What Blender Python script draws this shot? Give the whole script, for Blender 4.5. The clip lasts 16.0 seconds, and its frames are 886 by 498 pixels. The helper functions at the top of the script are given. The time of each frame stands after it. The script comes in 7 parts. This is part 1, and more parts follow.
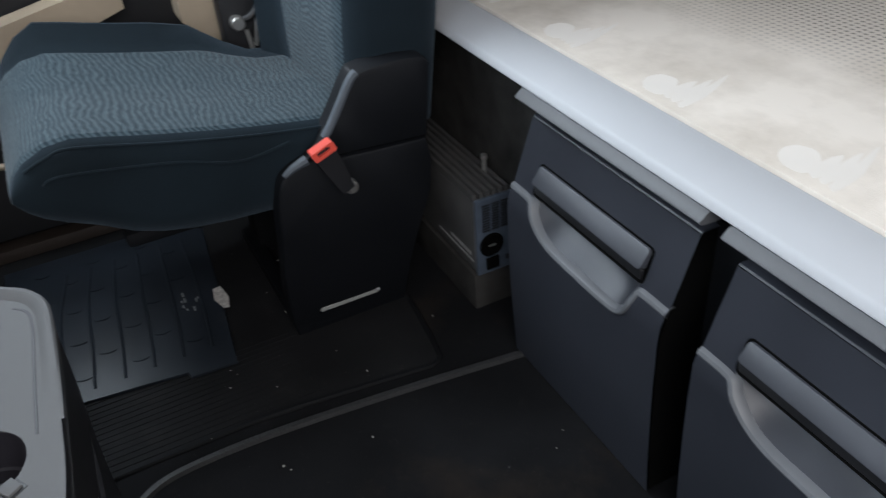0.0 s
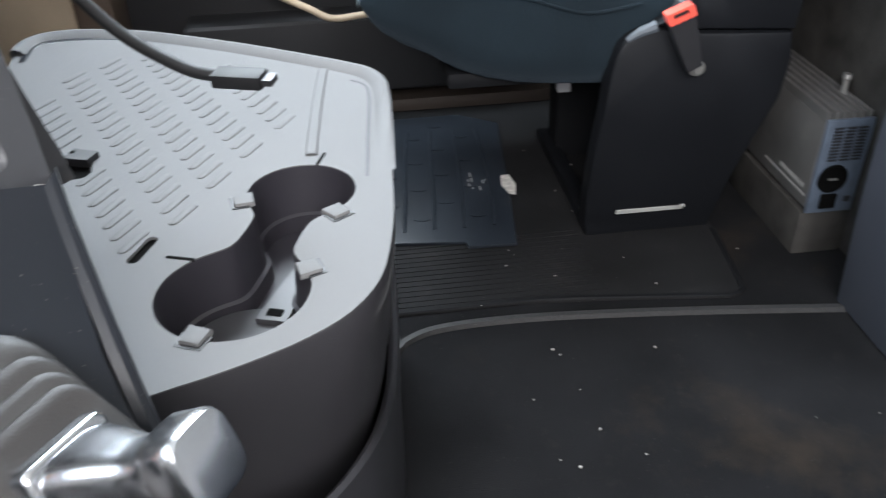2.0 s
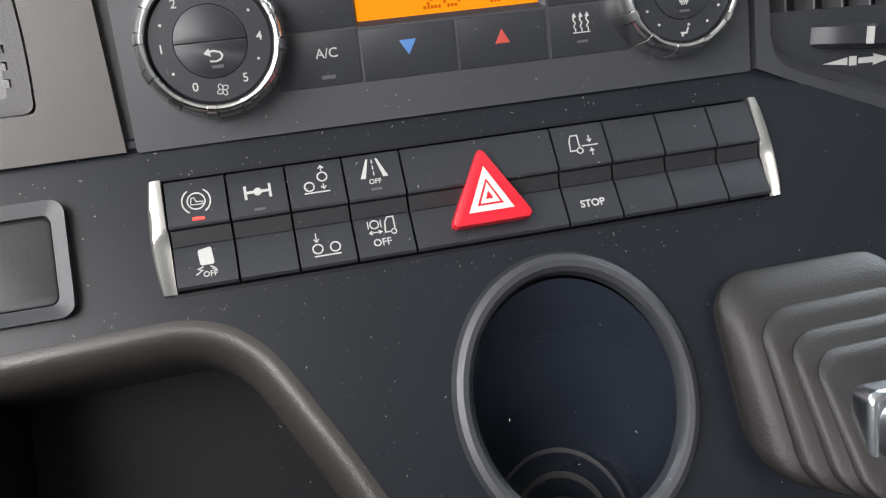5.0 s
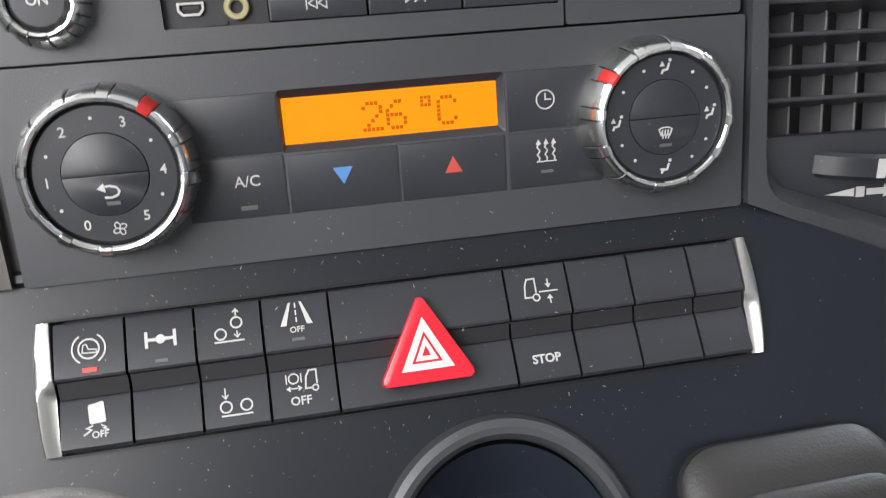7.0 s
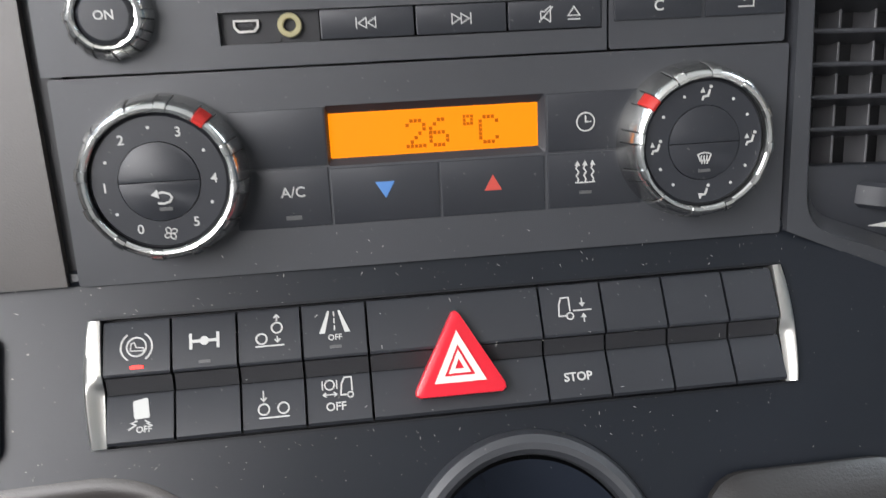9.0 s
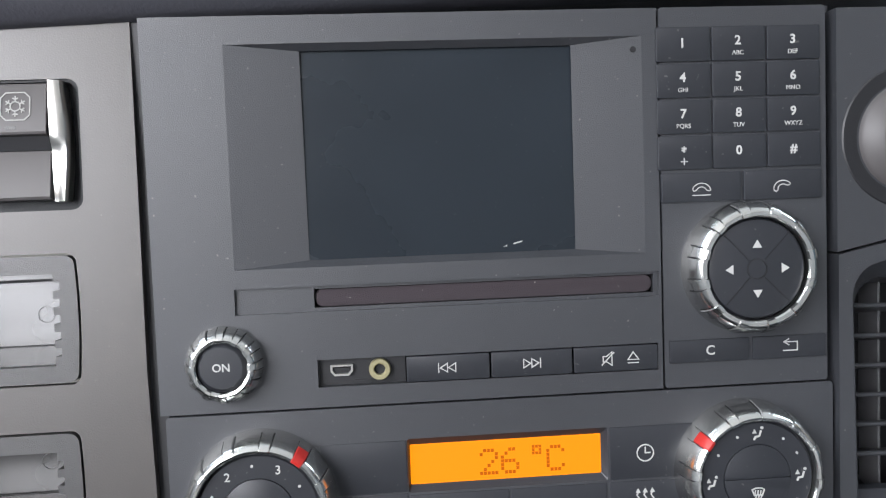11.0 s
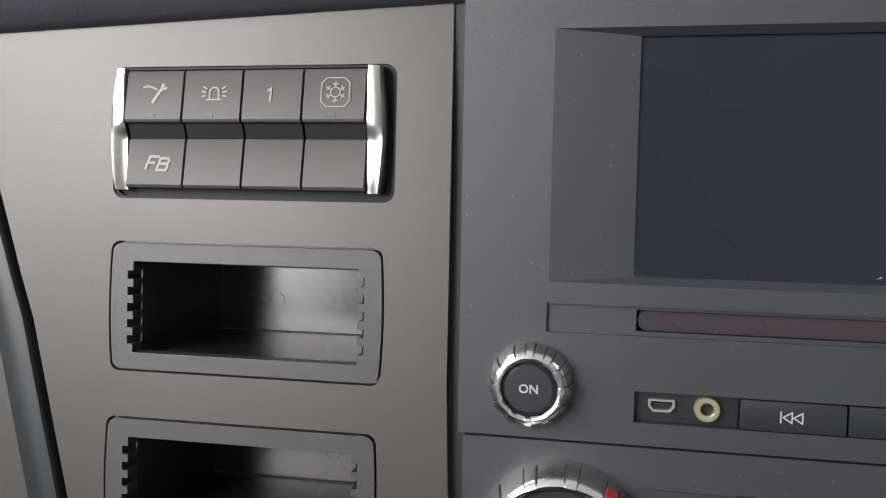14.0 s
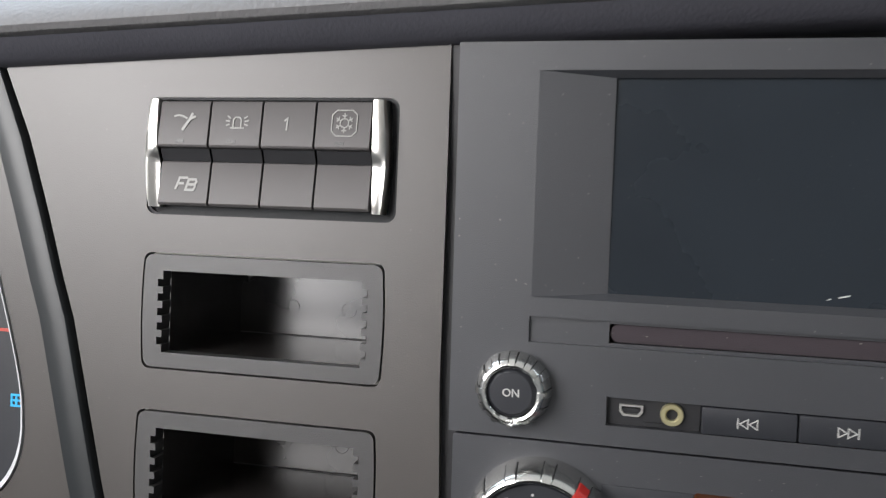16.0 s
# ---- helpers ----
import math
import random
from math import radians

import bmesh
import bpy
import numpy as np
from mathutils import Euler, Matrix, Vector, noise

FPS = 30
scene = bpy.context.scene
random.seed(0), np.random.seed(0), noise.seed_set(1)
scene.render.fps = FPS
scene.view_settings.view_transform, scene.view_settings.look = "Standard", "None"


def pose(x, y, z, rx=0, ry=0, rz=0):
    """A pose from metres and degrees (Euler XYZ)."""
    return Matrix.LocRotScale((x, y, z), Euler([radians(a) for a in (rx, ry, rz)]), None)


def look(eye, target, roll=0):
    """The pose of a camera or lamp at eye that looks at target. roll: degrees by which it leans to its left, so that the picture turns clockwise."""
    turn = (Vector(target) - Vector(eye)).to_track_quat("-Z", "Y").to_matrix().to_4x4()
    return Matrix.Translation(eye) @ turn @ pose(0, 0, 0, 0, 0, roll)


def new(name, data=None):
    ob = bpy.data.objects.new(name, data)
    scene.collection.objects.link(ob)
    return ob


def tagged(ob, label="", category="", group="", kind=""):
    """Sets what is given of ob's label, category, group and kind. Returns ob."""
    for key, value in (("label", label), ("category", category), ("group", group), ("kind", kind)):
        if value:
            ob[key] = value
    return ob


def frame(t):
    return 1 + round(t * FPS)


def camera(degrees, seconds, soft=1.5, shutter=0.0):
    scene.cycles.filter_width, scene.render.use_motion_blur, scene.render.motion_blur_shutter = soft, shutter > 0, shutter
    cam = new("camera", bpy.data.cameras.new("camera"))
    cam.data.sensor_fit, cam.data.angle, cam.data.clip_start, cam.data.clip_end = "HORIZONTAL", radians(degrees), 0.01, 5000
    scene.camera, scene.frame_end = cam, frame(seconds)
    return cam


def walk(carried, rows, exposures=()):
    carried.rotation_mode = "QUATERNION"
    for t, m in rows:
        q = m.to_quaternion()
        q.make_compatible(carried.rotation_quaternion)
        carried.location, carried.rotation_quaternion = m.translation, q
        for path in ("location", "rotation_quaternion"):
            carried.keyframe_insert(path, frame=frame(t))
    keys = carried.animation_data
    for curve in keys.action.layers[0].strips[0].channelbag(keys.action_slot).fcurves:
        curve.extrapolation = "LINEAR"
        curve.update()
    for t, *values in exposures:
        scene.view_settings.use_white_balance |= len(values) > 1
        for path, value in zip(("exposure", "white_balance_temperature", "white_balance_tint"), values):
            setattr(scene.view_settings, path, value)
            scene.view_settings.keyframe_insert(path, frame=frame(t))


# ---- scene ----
cam = camera(56.78, 16.0, soft=1.15, shutter=0.35)
PATH = [
    (0, (-0.1670, 0.2218, 0.8481), (0.2008, 0.0513, 0.5555), -4.41),
    (0.5, (-0.1876, 0.2602, 0.8387), (0.1555, 0.0465, 0.5445), -3.26),
    (1, (-0.1680, 0.2957, 0.7632), (0.1934, 0.1124, 0.4703), -2.11),
    (1.5, (-0.1416, 0.3373, 0.6763), (0.2508, 0.2142, 0.3919), -1.58),
    (2, (-0.1464, 0.3397, 0.6574), (0.2645, 0.2939, 0.3763), -1.67),
    (2.5, (-0.1669, 0.3548, 0.6667), (0.2474, 0.3875, 0.3886), -1.73),
    (3, (-0.1863, 0.3635, 0.6707), (0.2157, 0.4750, 0.3950), -1.61),
    (3.5, (-0.1793, 0.3952, 0.6631), (0.1953, 0.5820, 0.3896), -1.31),
    (4, (-0.1875, 0.4065, 0.6477), (0.1473, 0.6633, 0.3793), -1.15),
    (4.2, (-0.1865, 0.4140, 0.6425), (0.1276, 0.6923, 0.3707), -0.86),
    (6.3, (-0.1601, 0.4322, 0.6686), (0.1155, 0.7178, 0.3645), -1.25),
    (6.5, (-0.1385, 0.4440, 0.6921), (0.1362, 0.7283, 0.3860), -1.07),
    (7, (-0.1147, 0.4541, 0.6747), (0.1569, 0.7427, 0.3699), 0.59),
    (7.5, (-0.1115, 0.4513, 0.6656), (0.1485, 0.7536, 0.3639), 0.31),
    (8, (-0.1109, 0.4513, 0.6632), (0.1453, 0.7577, 0.3624), 0.20),
    (8.5, (-0.1109, 0.4477, 0.6675), (0.1436, 0.7551, 0.3663), 0.33),
    (9, (-0.1161, 0.4487, 0.6788), (0.1384, 0.7593, 0.3808), 0.40),
    (9.5, (-0.1278, 0.4395, 0.7129), (0.1344, 0.7658, 0.4393), 0.16),
    (10, (-0.1199, 0.4695, 0.7620), (0.1924, 0.8719, 0.4449), 0.41),
    (10.2, (-0.1181, 0.4635, 0.7554), (0.2009, 0.8809, 0.4655), 0.09),
    (12.3, (-0.1268, 0.4691, 0.7447), (0.1828, 0.9148, 0.4887), -0.09),
    (12.5, (-0.1278, 0.4818, 0.7412), (0.1752, 0.9322, 0.4854), -0.29),
    (13, (-0.1407, 0.5214, 0.7367), (0.1403, 0.9826, 0.4752), -0.91),
    (13.5, (-0.1349, 0.5150, 0.7462), (0.0243, 0.9304, 0.5181), -3.86),
    (14, (-0.1322, 0.5111, 0.7442), (0.0105, 0.9328, 0.5166), -3.93),
    (14.5, (-0.1329, 0.5108, 0.7444), (0.0026, 0.9362, 0.5193), -3.90),
    (15, (-0.1325, 0.5095, 0.7462), (-0.0014, 0.9356, 0.5197), -3.96),
    (15.5, (-0.1310, 0.5079, 0.7434), (-0.0032, 0.9360, 0.5189), -3.96),
    (16, (-0.1282, 0.4834, 0.7615), (-0.0018, 0.9117, 0.5368), -4.02),
]
EXPO = [
    (0, -0.70, 6350, 10), (0.5, -0.78, 6350, 10), (0.9, -0.68, 6350, 10), (1.5, 0.50, 6400, 10), (2, 0.92, 6450, 10), (2.5, 0.80, 6500, 10),
    (3, 0.64, 6600, 10), (3.5, 0.36, 6600, 10), (4.2, 0.16, 6550, 10), (6.3, 0.31, 6500, 10), (7, 0.30, 6450, 10), (9, 0.20, 6400, 10),
    (9.5, 0.38, 6300, 10), (10.2, 0.38, 6150, 10), (12.3, 0.17, 6250, 10), (13, 0.18, 6350, 10), (14, -0.08, 6500, 10), (16, -0.11, 6500, 10),
]
walk(cam, [(t, look(eye, target, roll)) for t, eye, target, roll in PATH], EXPO)

# world
world = bpy.data.worlds.new("sky")
scene.world = world
world.use_nodes = True
wn = world.node_tree
sky = wn.nodes.new("ShaderNodeTexSky")
sky.sky_type, sky.sun_disc = "NISHITA", False
sky.sun_elevation, sky.sun_rotation = radians(38), radians(250)
bg = wn.nodes["Background"]
wn.links.new(sky.outputs[0], bg.inputs[0])
bg.inputs[1].default_value = 0.10


def window_light(name, eye, target, w, h, power, tint=(1, 1, 1)):
    data = bpy.data.lights.new(name, "AREA")
    data.shape, data.size, data.size_y, data.energy, data.color = "RECTANGLE", w, h, power, tint
    ob = new(name, data)
    ob.matrix_world = look(eye, target)
    return ob


# soft overcast daylight in the openings of the windscreen and the two door windows
window_light("windscreen_light", (0.1, 1.50, 1.34), (0.1, -0.7, 0.55), 2.0, 0.62, 30, (0.78, 0.89, 1.0))
window_light("driver_window_light", (-1.10, 0.40, 1.27), (0.2, 0.1, 0.6), 1.20, 0.76, 38, (0.99, 0.968, 0.965))
window_light("passenger_window_light", (1.38, 0.50, 1.30), (0.3, -0.4, 0.4), 0.95, 0.62, 36, (0.82, 0.92, 1.0))
sun_data = bpy.data.lights.new("sun", "SUN")
sun_data.energy, sun_data.angle, sun_data.color = 0.8, radians(12), (1, 0.96, 0.9)
sun_ob = new("sun", sun_data)
sun_ob.matrix_world = look((-3, 2, 4), (0, 0, 0))


# ---------------------------------------------------------------- materials
def mat(name, base, rough=0.5, metal=0.0, grain=0.0, grain_scale=900, vary=0.12, vary_scale=9, spec=0.5, coat=0.0, dust=0.0):
    m = bpy.data.materials.new(name)
    m.use_nodes = True
    nt = m.node_tree
    b = nt.nodes["Principled BSDF"]
    b.inputs["Metallic"].default_value = metal
    b.inputs["Specular IOR Level"].default_value = spec
    b.inputs["Coat Weight"].default_value = coat
    tc = nt.nodes.new("ShaderNodeTexCoord")
    n1 = nt.nodes.new("ShaderNodeTexNoise")
    n1.inputs["Scale"].default_value, n1.inputs["Detail"].default_value = vary_scale, 6
    nt.links.new(tc.outputs["Object"], n1.inputs["Vector"])
    ramp = nt.nodes.new("ShaderNodeMapRange")
    ramp.inputs["From Min"].default_value, ramp.inputs["From Max"].default_value = 0.3, 0.7
    ramp.inputs["To Min"].default_value, ramp.inputs["To Max"].default_value = 1 - vary, 1 + vary
    nt.links.new(n1.outputs["Fac"], ramp.inputs["Value"])
    mul = nt.nodes.new("ShaderNodeVectorMath")
    mul.operation = "SCALE"
    mul.inputs[0].default_value = base
    nt.links.new(ramp.outputs[0], mul.inputs["Scale"])
    col = mul.outputs[0]
    if dust:
        n3 = nt.nodes.new("ShaderNodeTexNoise")
        n3.inputs["Scale"].default_value, n3.inputs["Detail"].default_value = 620, 1
        nt.links.new(tc.outputs["Object"], n3.inputs["Vector"])
        mr = nt.nodes.new("ShaderNodeMapRange")
        mr.inputs["From Min"].default_value, mr.inputs["From Max"].default_value = 0.755, 0.80
        mr.inputs["To Max"].default_value = dust
        nt.links.new(n3.outputs["Fac"], mr.inputs["Value"])
        mx = nt.nodes.new("ShaderNodeMix")
        mx.data_type = "RGBA"
        mx.inputs["B"].default_value = (0.32, 0.30, 0.27, 1)
        nt.links.new(mr.outputs[0], mx.inputs["Factor"])
        nt.links.new(col, mx.inputs["A"])
        col = mx.outputs["Result"]
    nt.links.new(col, b.inputs["Base Color"])
    rr = nt.nodes.new("ShaderNodeMapRange")
    rr.inputs["To Min"].default_value, rr.inputs["To Max"].default_value = max(0.02, rough - 0.07), min(1, rough + 0.07)
    nt.links.new(n1.outputs["Fac"], rr.inputs["Value"])
    nt.links.new(rr.outputs[0], b.inputs["Roughness"])
    if grain:
        n2 = nt.nodes.new("ShaderNodeTexNoise")
        n2.inputs["Scale"].default_value, n2.inputs["Detail"].default_value = grain_scale, 3
        nt.links.new(tc.outputs["Object"], n2.inputs["Vector"])
        bp = nt.nodes.new("ShaderNodeBump")
        bp.inputs["Strength"].default_value, bp.inputs["Distance"].default_value = grain, 0.0006
        nt.links.new(n2.outputs["Fac"], bp.inputs["Height"])
        nt.links.new(bp.outputs[0], b.inputs["Normal"])
    return m


def glow(name, color, strength, base=None):
    m = bpy.data.materials.new(name)
    m.use_nodes = True
    b = m.node_tree.nodes["Principled BSDF"]
    b.inputs["Base Color"].default_value = (*(base or color), 1)
    b.inputs["Emission Color"].default_value = (*color, 1)
    b.inputs["Emission Strength"].default_value = strength
    b.inputs["Roughness"].default_value = 0.6
    b.inputs["Specular IOR Level"].default_value = 0.15
    return m


M_DASH = mat("dash_plastic", (0.0092, 0.0110, 0.0150), 0.33, spec=0.32, grain=0.09, grain_scale=2600, dust=0.55)
M_RADIO = mat("radio_plastic", (0.0310, 0.0326, 0.0375), 0.46, spec=0.72, grain=0.22, grain_scale=2600, dust=0.28)
M_LEFT = mat("satin_trim_plastic", (0.0440, 0.0385, 0.0350), 0.43, spec=0.72, grain=0.10, grain_scale=1500, dust=0.1)
M_KEY = mat("switch_plastic", (0.0185, 0.0200, 0.0245), 0.42, grain=0.12, grain_scale=3000, dust=0.2)
M_KEYL = mat("switch_plastic_satin", (0.080, 0.074, 0.074), 0.52, spec=0.5, grain=0.05, grain_scale=2000)
M_BLACK = mat("black_plastic", (0.012, 0.012, 0.014), 0.5, grain=0.1)
M_GLOSS = mat("gloss_black", (0.0120, 0.0165, 0.0220), 0.28, spec=0.40, dust=0.05, vary=0.25)
M_FRAME = mat("slot_frame", (0.032, 0.031, 0.031), 0.42, spec=0.7, grain=0.25, grain_scale=2100)
M_LEVER = mat("polished_metal", (0.47, 0.48, 0.50), 0.25, metal=1.0, vary=0.05)
M_LINER = mat("slot_liner", (0.022, 0.020, 0.019), 0.20, spec=0.7, vary=0.15, vary_scale=25)
M_PAD = mat("dash_pad_leather", (0.125, 0.123, 0.125), 0.55, grain=0.9, grain_scale=420)
M_KNOB = mat("dial_chrome", (0.64, 0.64, 0.62), 0.24, metal=1.0, vary=0.05)
M_CAP = mat("cap_chrome", (0.60, 0.59, 0.56), 0.33, metal=1.0, vary=0.05)
M_HAZ = mat("hazard_white", (0.66, 0.62, 0.56), 0.5, vary=0.03)
M_DUSTY = mat("dusty_black_lining", (0.038, 0.036, 0.034), 0.9, grain=1.0, grain_scale=500, vary=0.35, vary_scale=22, dust=0.3, spec=0.1)
M_SATIN = mat("satin_chrome", (0.52, 0.51, 0.485), 0.36, metal=0.8, vary=0.05)
M_SILVER = mat("silver_paint", (0.49, 0.497, 0.515), 0.55, metal=0.0, vary=0.05, vary_scale=3)
M_WHITE = mat("white_print", (0.44, 0.44, 0.425), 0.5, vary=0.03)
M_COVER = mat("seat_side_plastic", (0.0072, 0.0080, 0.0100), 0.50, spec=0.25, grain=0.2)
M_SIGN = mat("faded_sign", (0.27, 0.27, 0.255), 0.5, vary=0.05)
M_LAMP = mat("unlit_lamp", (0.085, 0.085, 0.085), 0.4, vary=0.03)
M_GREYP = mat("grey_print", (0.30, 0.30, 0.29), 0.5, vary=0.03)
M_BLUE = mat("blue_print", (0.075, 0.19, 0.44), 0.45, vary=0.03)
M_RED = mat("red_plastic", (0.62, 0.015, 0.030), 0.28, vary=0.05)
M_REDP = mat("red_print", (0.44, 0.06, 0.045), 0.4, vary=0.05)
M_POINTER = mat("pointer_red", (0.40, 0.022, 0.018), 0.4, spec=0.3, vary=0.05)
M_LCD = glow("lcd_backlight", (1.0, 0.262, 0.0), 1.08, (0.06, 0.016, 0.0))
M_LCDT = mat("lcd_segments", (0.42, 0.085, 0.0), 0.7, spec=0.1, vary=0.02)
M_LED = glow("red_led", (1.0, 0.03, 0.025), 4.0)
M_TRAY = mat("light_grey_plastic", (0.136, 0.137, 0.140), 0.62, spec=0.22, grain=0.4, grain_scale=1300, vary=0.06)
M_WELL = mat("cup_well_plastic", (0.020, 0.0185, 0.024), 0.5, grain=0.2, grain_scale=1500)
M_BOOT = mat("boot_rubber", (0.0155, 0.0135, 0.0129), 0.52, grain=0.3, grain_scale=900)
M_BRASS = mat("brass", (0.54, 0.49, 0.29), 0.3, metal=0.7)
M_FLOOR = mat("floor_carpet", (0.0100, 0.0101, 0.0110), 0.95, grain=1.0, grain_scale=700, vary=0.3, vary_scale=6, dust=0.35, spec=0.04)
M_MAT = mat("floor_rubber", (0.0115, 0.0116, 0.0126), 0.8, grain=0.5, grain_scale=700, vary=0.3, dust=0.35, spec=0.16)
M_RUBBER = mat("rubber_mat", (0.0130, 0.0170, 0.0235), 0.42, spec=0.32, grain=0.25, grain_scale=500, vary=0.25, dust=0.2)
M_STRIP = mat("seam_strip", (0.024, 0.024, 0.025), 0.55, grain=1.0, grain_scale=420, vary=0.5, vary_scale=420, dust=0.3)
M_FLANGE = mat("rail_lip_grey", (0.095, 0.097, 0.103), 0.5, grain=0.3)
M_DRAWER = mat("drawer_plastic", (0.0300, 0.0325, 0.0410), 0.37, grain=0.4, grain_scale=900)
# grip and lip are paler than the drawer for light on upward faces
M_GRIP = mat("drawer_grip_lit", (0.050, 0.053, 0.063), 0.42, grain=0.4, grain_scale=900)
M_LIP = mat("drawer_lip_lit", (0.13, 0.135, 0.145), 0.42, grain=0.3)
M_SEATSIDE = mat("seat_velour_plain", (0.0095, 0.0160, 0.0215), 0.9, grain=0.8, grain_scale=900, vary=0.2, spec=0.15)
velour = M_SEATSIDE.node_tree.nodes["Principled BSDF"].inputs
velour["Sheen Weight"].default_value, velour["Sheen Roughness"].default_value = 0.10, 0.5
velour["Sheen Tint"].default_value = (0.62, 0.80, 1.0, 1)
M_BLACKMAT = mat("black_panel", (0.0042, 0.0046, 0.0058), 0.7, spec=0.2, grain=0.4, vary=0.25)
M_INV = mat("inverter_case", (0.100, 0.098, 0.096), 0.5, metal=0.3, grain=0.3, vary=0.2, dust=0.3)
M_INVF = mat("inverter_face", (0.075, 0.094, 0.125), 0.45, vary=0.15, vary_scale=60)
M_BEIGE = mat("beige_trim", (0.46, 0.37, 0.27), 0.6, grain=0.4)
M_WALL = mat("cab_wall_lining", (0.52, 0.50, 0.47), 0.8, grain=0.5)
M_REAR = mat("cab_rear_lining", (0.23, 0.226, 0.222), 0.8, grain=0.5)
M_DARKTRIM = mat("dark_door_trim", (0.010, 0.010, 0.012), 0.65, grain=0.4)
# near-black for holes, shaded gaps and the inverter's outlet
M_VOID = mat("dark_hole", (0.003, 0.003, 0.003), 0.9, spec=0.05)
M_CORD = mat("cable_sleeve", (0.008, 0.008, 0.009), 0.55, spec=0.25)
M_ORANGE = mat("buckle_red", (0.80, 0.10, 0.07), 0.35, vary=0.05)


def seat_fabric():
    m = mat("seat_velour_waves", (0.05, 0.08, 0.10), 0.85, grain=0.8, grain_scale=900, spec=0.2)
    nt = m.node_tree
    b = nt.nodes["Principled BSDF"]
    tc = nt.nodes.new("ShaderNodeTexCoord")
    sp = nt.nodes.new("ShaderNodeSeparateXYZ")
    nt.links.new(tc.outputs["Object"], sp.inputs[0])
    sb = nt.nodes.new("ShaderNodeMath")
    sb.operation = "SUBTRACT"
    nt.links.new(sp.outputs["Y"], sb.inputs[0])
    nt.links.new(sp.outputs["Z"], sb.inputs[1])
    mp = nt.nodes.new("ShaderNodeCombineXYZ")
    nt.links.new(sb.outputs[0], mp.inputs[0])
    nt.links.new(sp.outputs["X"], mp.inputs[1])
    w = nt.nodes.new("ShaderNodeTexWave")
    w.wave_type, w.bands_direction, w.wave_profile = "BANDS", "X", "SIN"
    for k, v in (("Scale", 44), ("Distortion", 11), ("Detail", 2.0), ("Detail Scale", 0.35)):
        w.inputs[k].default_value = v
    nt.links.new(mp.outputs[0], w.inputs["Vector"])
    r = nt.nodes.new("ShaderNodeValToRGB")
    r.color_ramp.elements[0].color, r.color_ramp.elements[0].position = (0.021, 0.037, 0.049, 1), 0.30
    r.color_ramp.elements[1].color, r.color_ramp.elements[1].position = (0.072, 0.104, 0.123, 1), 0.70
    worn = nt.nodes.new("ShaderNodeTexNoise")
    worn.inputs["Scale"].default_value, worn.inputs["Detail"].default_value = 110, 4
    nt.links.new(tc.outputs["Object"], worn.inputs["Vector"])
    blend = nt.nodes.new("ShaderNodeMix")
    blend.data_type = "FLOAT"
    blend.inputs["Factor"].default_value = 0.62
    nt.links.new(w.outputs["Fac"], blend.inputs["A"])
    nt.links.new(worn.outputs["Fac"], blend.inputs["B"])
    nt.links.new(blend.outputs["Result"], r.inputs[0])
    nt.links.new(r.outputs[0], b.inputs["Base Color"])
    b.inputs["Sheen Weight"].default_value, b.inputs["Sheen Roughness"].default_value = 0.15, 0.4
    return m


